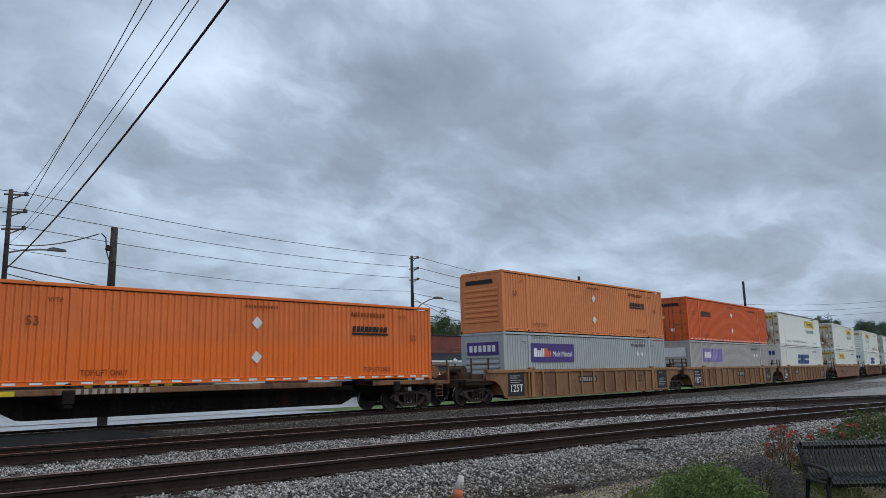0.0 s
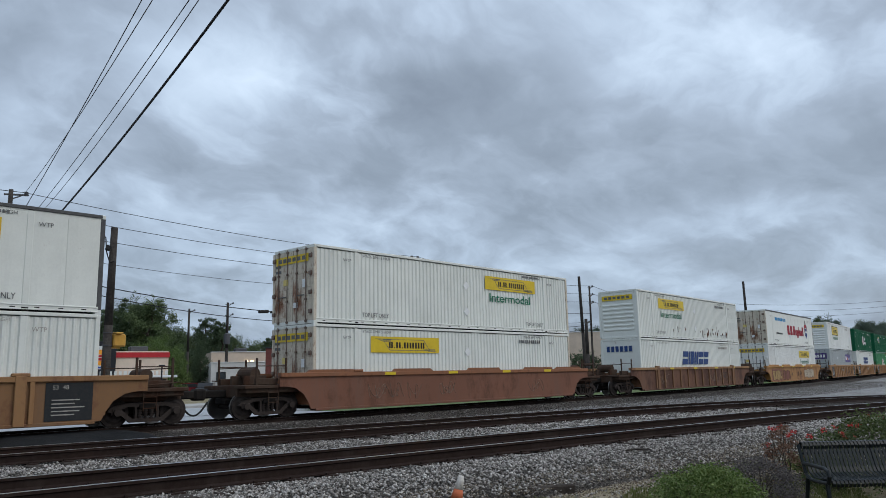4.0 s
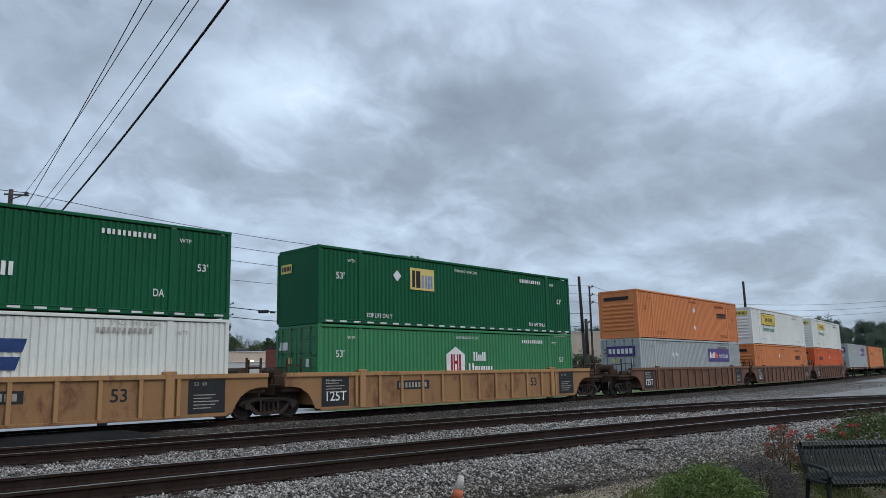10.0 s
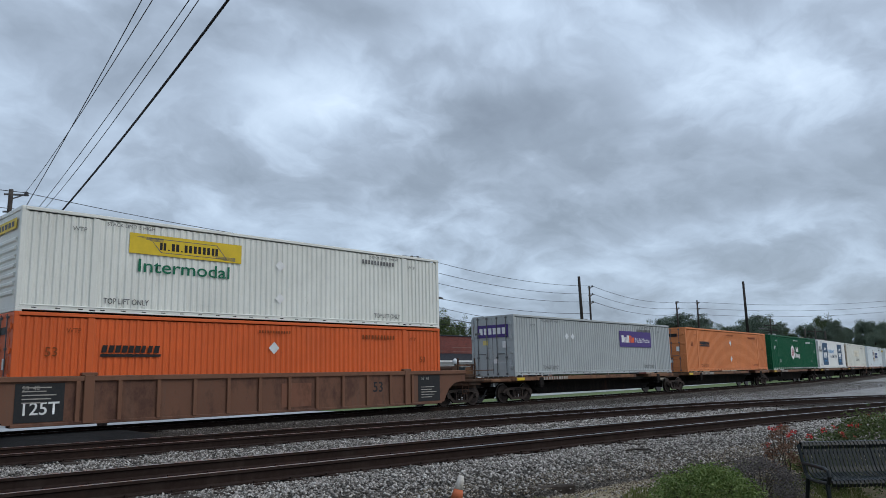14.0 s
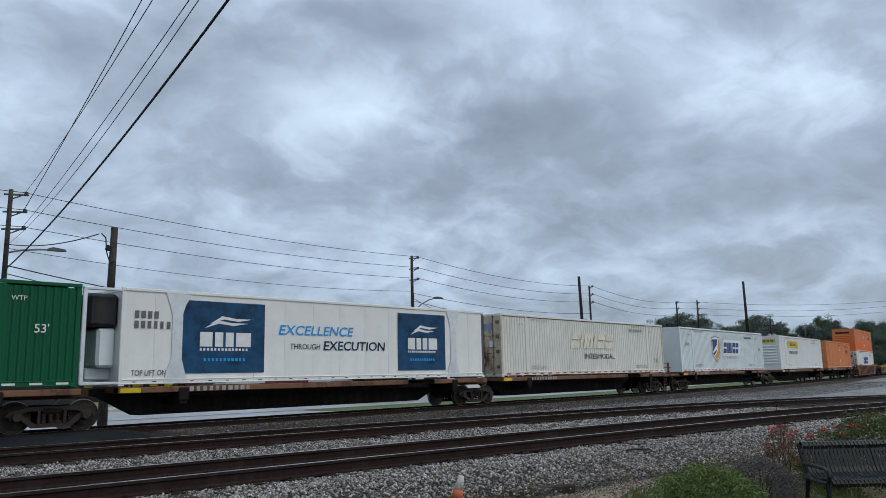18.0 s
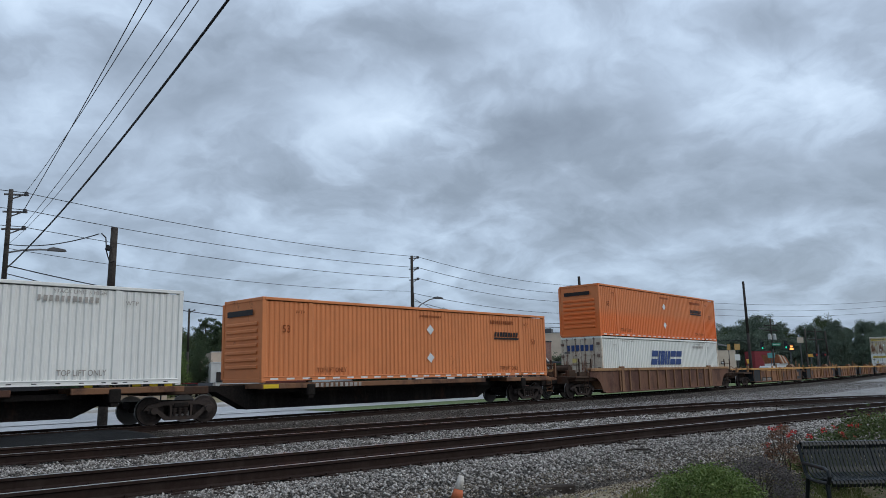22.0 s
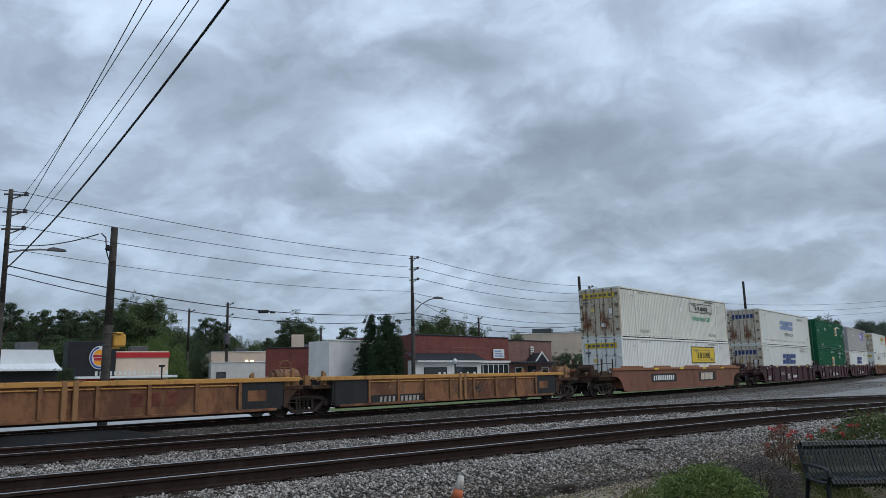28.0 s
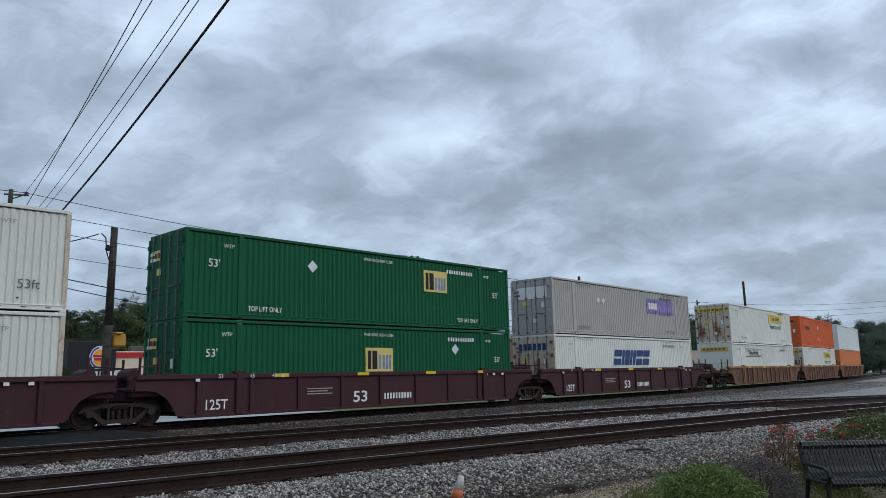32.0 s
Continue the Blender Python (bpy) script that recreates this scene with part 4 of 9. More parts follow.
def well_car(style, length=53, left="open", right="open", half_pitch=9.9):
    """One unit of a well car. left/right: 'open' an end with coupler, 'join' an end that shares its truck."""
    mt = {"tan": TAN, "ochre": OCHRE, "brown": BROWN, "rusty": RUSTY, "maroon": MAROON, "smooth": SMOOTH, "yellow": YELLOWISH, "wells": TAN}[style]
    words = {"tan": "tan rusted ribbed-side", "ochre": "ochre yellow-brown ribbed-side", "brown": "dark brown ribbed-side", "rusty": "brown rusted ribbed-side", "maroon": "dark maroon ribbed-side",
             "smooth": "reddish brown smooth-sided", "yellow": "yellow-brown smooth-sided graffiti-covered", "wells": "empty tan ribbed-side"}[style]
    car = thing("well_car", pose(0, 0, 0), f"{words} double-stack well car on the rails", "rail car", "cars of the freight train")
    wl_ = 8.25 if length == 53 else 6.85
    pe = half_pitch - (0.32 if length == 53 else 0.5)
    flat = style in ("smooth", "yellow")
    top, bot = (1.51, 0.22) if length == 53 else (1.36, 0.30)
    for s in (-1, 1):
        yo = s * 1.36

        def side(b):
            y0, y1 = min(yo, yo - s * 0.05), max(yo, yo - s * 0.05)
            if length == 40:
                b.prism([(-wl_, bot), (wl_, bot), (wl_, top - 0.08), (-wl_, top - 0.08)], y0, y1)
                return
            arch = [(wl_ - 0.35, bot), (wl_ - 0.02, bot + 0.04), (wl_ + 0.1, 0.5), (wl_ + 0.3, 0.78), (wl_ + 0.62, 0.98), (wl_ + 0.95, 1.04), (pe, 1.05), (pe, top - 0.08)]
            b.prism([(-x, z) for x, z in arch[::-1]] + arch, y0, y1)

        def chord(b):
            y0, y1 = min(yo + s * 0.07, yo - s * 0.16), max(yo + s * 0.07, yo - s * 0.16)
            b.box(-pe, y0, top - 0.15, pe, y1, top, 0, 0.015)

        def low_chord(b):
            y0, y1 = min(yo + s * 0.05, yo - s * 0.3), max(yo + s * 0.05, yo - s * 0.3)
            b.box(-wl_ + 0.2, y0, bot - 0.04, wl_ - 0.2, y1, bot + 0.05, 0, 0.01)
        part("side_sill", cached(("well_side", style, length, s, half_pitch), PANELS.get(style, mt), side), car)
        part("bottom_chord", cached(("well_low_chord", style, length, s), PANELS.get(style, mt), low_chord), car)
        part("top_chord", cached(("well_chord", length, s, half_pitch), CHORDS["wells"] if length == 40 else CHORDS.get(style, mt), chord), car)
        if not flat:
            n = (9 if style == "maroon" else 14) if length == 53 else 8
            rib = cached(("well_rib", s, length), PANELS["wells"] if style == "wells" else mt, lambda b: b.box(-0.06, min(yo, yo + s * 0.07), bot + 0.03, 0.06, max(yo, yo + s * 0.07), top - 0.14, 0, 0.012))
            for i in range(n):
                x = -wl_ + 0.7 + i * (2 * wl_ - 1.4) / (n - 1) if length == 53 else -5.25 + i * 1.5
                if style in ("tan", "ochre", "rusty", "brown") and i in (0, n - 1):
                    continue
                if s < 0 or i % 3 == 0:
                    part("rib", rib, car, pose(x, 0, 0))
                if length == 40 and s < 0 and i < n - 1:
                    part("stiffener", cached("well_stiffener", CHORDS["wells"], lambda b: b.box(0.08, yo - 0.045, top - 0.25, 1.42, yo, top - 0.21, 0, 0.008)), car, pose(x, 0, 0))
        for x in (-6.1, 6.1) if length == 53 else (-0.15, 0.15):
            me = cached(("well_bracket", s, length, flat), mt, lambda b: (None if flat else b.box(-0.14 if length == 53 else -0.075, min(yo, yo + s * 0.09), bot - 0.02, 0.14 if length == 53 else 0.075, max(yo, yo + s * 0.09), top + 0.02, 0, 0.015), b.box(-0.22, yo - 0.08, top, 0.22, yo + 0.08, top + (0.09 if length == 53 else 0.02), 0, 0.02)))
            part("bracket", me, car, pose(x, 0, 0))
    if flat:
        # low humped guides along the top
        me = cached("well_guide", mt, lambda b: b.prism([(-1.1, top), (-0.95, top + 0.1), (0.95, top + 0.1), (1.1, top)], -1.36 - 0.05, -1.36 + 0.1))
        for x in (-7.3, -3.2, 1.2, 5.2, 7.8):
            part("guide", me, car, pose(x, 0, 0))
    part("well_floor", cached(("well_floor", length), DARK, lambda b: [b.box(-wl_ + 0.2 + k * (2 * wl_ - 1.2) / 8, -1.3, 0.24, -wl_ + 0.8 + k * (2 * wl_ - 1.2) / 8, 1.3, 0.33, 0, 0.02) for k in range(9)] and [b.box(-wl_ + 0.2, s2 - 0.1, 0.2, wl_ - 0.2, s2 + 0.1, 0.3) for s2 in (-1.2, 1.2)]), car)
    for x in (-wl_ - 0.1, wl_):
        part("bulkhead", cached(("well_bulk", length), BLACKPAINT if length == 40 else mt, lambda b: b.box(0, -1.33, 0.4, 0.1, 1.33, 1.25)), car, pose(x, 0, 0))
    for sgn, how in ((-1, left), (1, right)):
        hx = half_pitch - 0.25 if how == "join" else half_pitch + 1.0
        if style == "wells":
            low_ends(car, wl_ + 0.1, hx, sgn)
        else:
            well_ends(car, mt, wl_ + 0.1, hx, sgn, how == "join")
        if how == "open":
            part("coupler", cached("coupler", DARK, make_coupler), car, pose(sgn * (hx - 0.2), 0, 0, 0, 0, 0 if sgn > 0 else 180))
            truck(car, sgn * (half_pitch - 0.15))
        if how == "join" and sgn > 0:
            truck(car, half_pitch)
    hx = half_pitch + 1.0
    if right == "open":
        part("air_hose", cached("air_hose", RUBBER, make_hose), car, pose(hx - 0.1, 0, 0))
    return car


def well_marks(car, style, name53="53", seed=0, graf=0):
    y = -1.36
    if style in ("tan", "ochre", "brown"):
        for x in (-7.35, 7.35):
            part("data_panel", cached("data_panel", BLACKPAINT, lambda b: b.box(-0.62, y - 0.012, 0.3, 0.62, y - 0.006, 1.33)), car, pose(x, 0, 0), "black stencil panel")
            lettering("lettering", "125T", WHITEMARK, car, x - 0.5, y - 0.018, 0.5, 0.34, 1.0, 0.015) if x < 0 else None
            part("data_lines", cached("data_lines", FAINT, lambda b: [b.box(-0.5, y - 0.018, 0.45 + k * 0.1, 0.1 + 0.13 * (k % 3), y - 0.012, 0.48 + k * 0.1) for k in range(5)]), car, pose(x + 0.05, 0, 0.35 if x < 0 else 0))
            lettering("lettering", "53  48", FAINT, car, x - 0.45, y - 0.018, 1.15, 0.12)
    if style in ("tan", "ochre", "brown", "rusty"):
        lettering("lettering", name53, BLACKPAINT, car, 4.35, y - 0.006, 0.75, 0.38, None, 0.02)
    if style == "brown":
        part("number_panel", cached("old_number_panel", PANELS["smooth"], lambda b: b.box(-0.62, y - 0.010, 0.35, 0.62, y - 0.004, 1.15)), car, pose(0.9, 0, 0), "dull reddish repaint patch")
    if style in ("tan", "ochre"):
        part("number_panel", cached("number_panel", BLACKPAINT, lambda b: b.box(-0.9, y - 0.010, 0, 0.9, y - 0.004, 0.34)), car, pose(-3.4 + (seed % 3) * 2.3, 0, 0.8))
        part("number_block", cached("number_blocks", FAINT, lambda b: slant_word(b, -0.8, 0.07, 1.6, 0.2, 9, 0, 0.3, y - 0.010, 0.004, 4, False)), car, pose(-3.4 + (seed % 3) * 2.3, 0, 0.8))
    for k in range(4):
        x = (-4.8, -1.2, 2.4, 5.6)[k]
        part("yellow_band", cached("yellow_band", YELLOW, lambda b: b.box(-0.28, y - 0.076, top_z(0), 0.28, y - 0.068, top_z(1))), car, pose(x + (seed % 3) * 0.3, 0, 0)) if style in ("maroon", "yellow", "smooth") or style == "rusty" and seed != 13 else None
    if style == "maroon":
        lettering("lettering", "125T", WHITEMARK, car, -7.35, y - 0.006, 0.40, 0.32, 0.85, 0.015)
        lettering("lettering", "53", WHITEMARK, car, -1.35, y - 0.006, 0.42, 0.40, 0.7, 0.02)
        part("number_block", cached("maroon_number", WHITEMARK, lambda b: slant_word(b, 0, 0, 1.5, 0.22, 10, 0, 0.3, y - 0.006, 0.004, 4, False)), car, pose(0.2, 0, 0.47))
        part("data_lines", cached("maroon_lines", FAINT, lambda b: [b.box(-0.6, y - 0.010, k * 0.09, 0.5 - 0.2 * (k % 2), y - 0.005, k * 0.09 + 0.035) for k in range(3)]), car, pose(-2.8, 0, 0.75))
        for x, w_ in ((-6.9, "53"), (-6.2, "48"), (-5.75, "45"), (-4.9, "40"), (-4.55, "20")):
            lettering("lettering", w_, WHITEMARK, car, x, y - 0.078, 1.37, 0.13)
        for x in (-7.6, 6.2, 6.7, 7.3):
            part("data_mark", cached("small_square", WHITEMARK, lambda b: b.box(-0.07, y - 0.012, 1.18, 0.07, y - 0.004, 1.27)), car, pose(x, -0.06, 0.1))
    if graf and style == "yellow":
        bubbles(car, y)
    if graf:
        r = random.Random(graf)
        for i in range(7):
            def scrawl(b, r=random.Random(graf * 10 + i)):
                w, h = r.uniform(0.6, 1.0), r.uniform(0.45, 0.72)
                f1, f2, ph = r.choice((3, 4, 5)), r.choice((2, 3)), r.uniform(0, 6)
                pts = []
                for k in range(46):
                    q = k / 45
                    pts.append((-w / 2 + w * q + 0.22 * w * math.sin(6.28 * f1 * 0.6 * q + ph), y - 0.003, 0.72 + h * 0.5 * math.sin(6.28 * (f1 * 0.6 + f2 * 0.4) * q + ph * 2) * (0.7 + 0.3 * math.sin(9 * q))))
                b.tube(pts, 0.021 if style == "rusty" else 0.012, 4)

            part("graffiti", cached(("graffiti", graf, i), SCRAWL, scrawl), car, pose(r.uniform(-6.0, 6.0), 0, 0.05), "scribbled pale graffiti")


def bubbles(car, y):
    """Bubble-letter graffiti: plump overlapping shapes with dark rims."""
    r = random.Random(90)
    cols = [("plum_spray_paint", (0.19, 0.075, 0.06)), ("pale_spray_paint", (0.40, 0.34, 0.26)), ("brown_spray_paint", (0.15, 0.065, 0.04)), ("ochre_spray_paint", (0.32, 0.215, 0.095))]
    halo = [(-7.9 + 0.19 * j, 0.74 + (0.5 if j < 17 else -0.46) * 1.0 + 0.07 * math.sin(j * 2.1)) for j in range(17)] + [(-4.85 - 0.19 * j, 0.28 + 0.05 * math.sin(j * 1.7)) for j in range(17)]
    part("graffiti", cached("graffiti_halo", plain("plum_halo_spray", (0.21, 0.095, 0.07), 0.8, 0, 0.4, 3, 0), lambda b: b.prism(halo, y - 0.003, y - 0.001)), car, None, "plum spray-painted halo")
    k = 0
    for x0, x1, sets, z in ((-7.6, -5.0, (3, 3), 0.74), (-4.4, -2.2, (0, 2), 0.72), (3.0, 6.4, (1, 1), 0.78)):
        n = int((x1 - x0) / 0.55)
        for i in range(n):
            x = x0 + (x1 - x0) * (i + 0.5) / n
            nm, c = cols[sets[i % 2]]
            sl, hw, hh = r.uniform(-0.25, 0.25), r.uniform(0.29, 0.38), r.uniform(0.3, 0.42)
            pts = []
            for j in range(28):
                a = 2 * math.pi * j / 28
                cx, cz = math.cos(a), math.sin(a)
                px = hw * math.copysign(abs(cx) ** 0.45, cx) * (1 - 0.35 * math.exp(-((a - 0.2 - (i % 3) * 2.6) / 0.35) ** 2))
                pz = hh * math.copysign(abs(cz) ** 0.45, cz)
                pts.append((px + sl * pz, pz))
            d = 0.003 * (i % 3)
            part("graffiti", cached(("bubble_rim", k), plain("dark_brown_spray", (0.06, 0.035, 0.025), 0.8, 0, 0.3, 4, 0), lambda b: b.prism([(px * 1.12, pz * 1.07) for px, pz in pts], y - 0.006 - d, y - 0.002)), car, pose(x, 0, z), "dark rim of bubble graffiti")
            part("graffiti", cached(("bubble", k), plain(nm, c, 0.7, 0, 0.3, 4, 0), lambda b: b.prism(pts, y - 0.009 - d, y - 0.004)), car, pose(x, 0, z), "plump spray-painted graffiti shape")
            k += 1


def top_z(k):
    return (1.38, 1.49)[k]


def spine_car(left="open", right="join", lt=-9.2, rt=9.2, reach=10.0):
    """A spine car unit: deep centre beam, side ledges at the lift points. lt, rt: its trucks; reach: how far an open end goes."""
    car = thing("spine_car", pose(0, 0, 0), "rusty brown spine car with a deep dark centre sill", "rail car", "cars of the freight train")

    def beam(b):
        b.prism([(lt + 0.3, 0.93), (lt + 1.5, 0.93), (lt + 2.7, 0.30), (rt - 3.0, 0.30), (rt - 1.6, 0.93), (rt - 0.3, 0.93), (rt - 0.3, 1.12), (lt + 0.3, 1.12)], -0.33, 0.33)
        b.box(lt + 2.9, -1.0, 0.86, rt - 3.0, 1.0, 1.02)
    part("centre_sill", cached(("spine_beam", lt, rt), DARK, beam), car)

    def ledge(x0, x1):
        def f(b):
            for s in (-1, 1):
                b.box(x0, min(s * 1.0, s * 1.36), 0.98, x1, max(s * 1.0, s * 1.36), 1.16, 0, 0.02)
            for x in [x0 + 0.1 + k * (x1 - x0 - 0.2) / 3 for k in range(4)]:
                b.prism([(x - 0.1, 1.0), (x + 0.1, 1.0), (x + 0.1, 1.15), (x - 0.1, 1.15)], -1.3, 1.3)
        return f
    for x0, x1 in ((-8.1, 3.4), (4.9, 8.2)):
        part("deck_ledge", cached(("spine_ledge", x0), painted("spine_rust_paint", (0.20, 0.095, 0.045), 0.75, 0.7, 0.6, (0.07, 0.032, 0.02)), ledge(x0, x1)), car)
    for x in (-6.1, 6.1):
        part("bracket", cached("spine_bracket", DARK, lambda b: (b.box(-0.17, -1.4, 0.72, 0.17, -1.1, 1.12, 0, 0.03), b.box(-0.12, -1.38, 0.62, 0.12, -1.2, 0.72, 0, 0.02), b.prism([(-0.25, 0.95), (0.25, 0.95), (0.12, 0.62), (-0.12, 0.62)], -1.1, 1.1))), car, pose(x, 0, 0))
    for x in (-7.75,):
        part("yellow_band", cached("spine_band", YELLOW, lambda b: b.box(-0.3, -1.368, 1.0, 0.3, -1.362, 1.13)), car, pose(x, 0, 0))
    part("number_block", cached("spine_number", FAINT, lambda b: slant_word(b, 0, 0, 2.2, 0.14, 10, 0, 0.3, -1.364, 0.004, 4, False)), car, pose(-5.9, 0, 1.0))
    for x in (lt + 0.25, rt - 0.25):
        part("end_deck", cached("spine_end", GRIME, lambda b: b.box(-0.75, -0.75, 0.88, 0.75, 0.75, 1.14, 0, 0.03)), car, pose(x, 0, 0))
    for sgn, how, tx in ((-1, left, lt), (1, right, rt)):
        if how == "open":
            m = pose(sgn * (reach - 1.3), 0, 0, 0, 0, 0 if sgn > 0 else 180)
            part("end_platform", cached("spine_platform", RUSTY, lambda b: (b.box(-0.6, -1.1, 0.95, 1.3, 1.1, 1.1, 0, 0.03), b.box(1.1, -1.15, 1.1, 1.2, -1.05, 1.8), b.box(0.0, -1.15, 1.1, 0.1, -1.05, 1.8))), car, m)
            part("handrail", cached("spine_rail", RUSTY, lambda b: (b.cyl((0.0, -1.1, 1.75), (1.2, -1.1, 1.75), 0.02, 6), b.cyl((0.6, -0.9, 1.45), (0.6, -0.86, 1.45), 0.24, 16), b.cyl((1.15, -1.1, 1.5), (1.15, 1.1, 1.5), 0.02, 6))), car, m)
            part("ladder", cached("spine_ladder", RUSTY, lambda b: ladder(b, 0.4, -1.12, 0.4, 1.0)), car, m)
            part("coupler", cached("coupler", DARK, make_coupler), car, pose(sgn * (reach - 1.05), 0, 0, 0, 0, 0 if sgn > 0 else 180))
            truck(car, tx)
            if sgn > 0:
                part("air_hose", cached("air_hose", RUBBER, make_hose), car, pose(reach - 0.6, 0, 0))
        elif sgn > 0:
            truck(car, tx)
    return car

# ============ the train, car by car ============
LOW, HIGH, DECK = 0.35, 3.25, 1.19


def put(ob, u, z=0.0):
    ob.matrix_basis = car_pose(u) @ pose(0, 0, z)
    RUNS.append((ob, u, z))
    return ob


def load(u, z, color, end="front", smooth=False, tape="", detail=""):
    return put(container(color, end, smooth, tape, detail), u, z)


def barlogo(u, z, color, x=4.0, end="front", tape="", dm=0.0, low=True):
    c = load(u, z, color, end, False, tape, ", dark logo blocks")
    logo_barlogo(c, x)
    small_marks(c, DARKORANGE, True, True, "53")
    diamond(c, dm, 2.0, 0.15, None, 45)
    if low:
        diamond(c, dm, 0.85, 0.15, None, 40)
    end_panel(c, BLACK, 2.3, 2.5, 0.22, 0.85)
    return c


def purplelogo(u, z, color, x, end="front", faded=False):
    c = load(u, z, color, end, False, "", ", purple logo panel")
    logo_purplelogo(c, x, faded)
    small_marks(c, GREYMARK, False)
    for dx in (0.0, 0.55):
        diamond(c, dx + (4.6 if x < 0 else -3.6), 1.95, 0.12)
    end_panel(c, WHITEMARK if faded else PURPLE, 1.85, 2.45, 0.12, 0.85, None if faded else WHITEMARK)
    return c


def yellowlogo(u, z, color, x=-5.25, end="front", style="yellow", word="green", smooth=False, rust=0):
    c = load(u, z, color, end, smooth, "", ", yellow logo panel" if style != "white" else ", outlined logo")
    logo_yellowlogo(c, x, style, word)
    small_marks(c, GREYMARK if color != "clean_white" else FAINT, False, serial=x < 0)
    diamond(c, 0.2, 1.95, 0.14, WHITEMARK)
    diamond(c, 0.2, 0.8, 0.14, WHITEMARK)
    end_panel(c, YELLOW, 2.3, 2.6, 0.12, 0.9, GREYMARK)
    if rust:
        rust_marks(c, rust)
    return c


def bluelogo(u, z, color, end="flat", faded=0, word=False, tape=""):
    c = load(u, z, color, end, False, tape, ", blue logo blocks" if not faded else ", ghosted old logo")
    logo_bluelogo(c, -2.3, 1.38 if word else 1.33, 4.55, 0.76 if word else 0.84, (BLUE, FADED_BLUE, GHOST)[faded])
    small_marks(c, FAINT, False)
    if word:
        lettering("lettering", "INTERMODAL", BLACK, c, -1.0, FACE - 0.012, 0.83, 0.28, 3.1)
        lettering("lettering", "53ft", GREYMARK, c, 6.8, FACE - 0.006, 0.62, 0.26)
    end_panel(c, None, 1.95, 2.62, 0.12, 0.9, FADED_BLUE if faded == 2 else BLUE)
    return c


def hexlogo(u, z, color, end="front", tape="white"):
    c = load(u, z, color, end, False, tape, ", white hexagon logo")
    logo_hexlogo(c, -1.27 if z == DECK else -0.78, 1.5)
    small_marks(c, WHITEMARK, True, lift=False)
    end_panel(c, WHITEMARK, 2.0, 2.3, 0.7, 0.88)
    return c


def squarelogo(u, z, x, end="door", dm=-3.17, zl=1.5):
    c = load(u, z, "green", end, False, "white" if end != "door" else "", ", square yellow logo")
    logo_squarelogo(c, x, zl)
    small_marks(c, WHITEMARK, True)
    diamond(c, dm, 2.05, 0.16)
    end_panel(c, PALEYELLOW, 2.0, 2.35, 0.62, 0.88, BLACK)
    return c


def well(u, style, left, right, seed, graf=0, half=9.85):
    c = put(well_car(style, 53, left, right, half), u)
    well_marks(c, style, "53", seed, graf)
    return c


# first spine car with a bright orange container
put(spine_car("join", "open", -9.6, 7.2, 9.4), 11.3)
barlogo(11.3, DECK, "orange", 3.94, "front", "white", -0.15)
# three joined tan wells
well(32.25, "tan", "open", "join", 1)
purplelogo(32.25, LOW, "grey", -6.0)
barlogo(32.25, HIGH, "pale_orange", 4.0, "front")
well(52.2, "tan", "join", "join", 2)
purplelogo(52.2, LOW, "warm_grey", -5.86, "front", True)
barlogo(52.2, HIGH, "red_orange", -5.78, "door", "white", 0.1)
well(72.0, "tan", "join", "open", 3, 1)
bluelogo(72.0, LOW, "white")
c = yellowlogo(72.0, HIGH, "white", 1.6, "door", "yellow", "green", True)
lettering("lettering", "30 Pallets (48\"X40\") Refrigerated Container", GREYMARK, c, -3.6, FACE - 0.006, 0.35, 0.22, 5.2)
# single smooth well
well(95.6, "smooth", "open", "open", 4, 4)
yellowlogo(95.6, LOW, "white", -5.4, "door", "yellow", "")
yellowlogo(95.6, HIGH, "white", 1.5, "door")
# single rusty wells
well(119.3, "rusty", "open", "open", 5, 2)
bluelogo(119.3, LOW, "white")
yellowlogo(119.3, HIGH, "white", -5.3, "front", "yellow", "green", False, 11)
well(142.5, "yellow", "open", "open", 6, 3)
yellowlogo(142.5, LOW, "clean_white", 1.84, "door")
c = load(142.5, HIGH, "white", "door", True, "", ", crimson logo blocks")
mark(c, "logo", "crimson_word", CRIMSON, lambda b: block_word(b, 0, 0, 5.75, 0.82, ((0.75, 1, 0, False), (0.14, 0.18, 0, False), (0.75, 1, 0, False), (0.14, 0.18, 0, False), (0.75, 1, 0, False), (0.5, 0.62, 0, False), (0.5, 0.85, 0.25, False), (0.22, 1, 0, False), (0.5, 0.62, 0, False), (0.5, 0.62, 0, False), (0.5, 1, 0, False)), 0.0, 0.17, 0.1), -1.48, 1.0, "row of crimson logo blocks")
mark(c, "crest", "crest_shield", BLUE, lambda b: b.prism([(-0.34, 0.95), (-0.36, 0.3), (0, 0), (0.36, 0.3), (0.34, 0.95)], FACE - 0.012, FACE - 0.006), 5.27, 0.78, "blue shield")
mark(c, "crest", "crest_band", WHITEMARK, lambda b: b.prism([(-0.30, 0.55), (0.30, 0.55), (0.30, 0.72), (-0.30, 0.72)], FACE - 0.016, FACE - 0.012), 5.27, 0.78, "white band across the shield")
mark(c, "crest", "crest_helm", GREYMARK, lambda b: b.prism([(-0.13, 1.36), (0.13, 1.36), (0.16, 1.62), (0.0, 1.78), (-0.16, 1.62)], FACE - 0.012, FACE - 0.006), 5.27, 0.78, "dark helm above the shield")
mark(c, "crest", "crest_plume", CRIMSON, lambda b: (b.prism([(-0.5, 1.2), (-0.42, 0.5), (-0.36, 0.95), (-0.2, 1.05), (0.2, 1.05), (0.36, 0.95), (0.42, 0.5), (0.5, 1.2), (0.15, 1.35), (-0.15, 1.35)], FACE - 0.012, FACE - 0.006)), 5.27, 0.78, "red mantle of the shield")
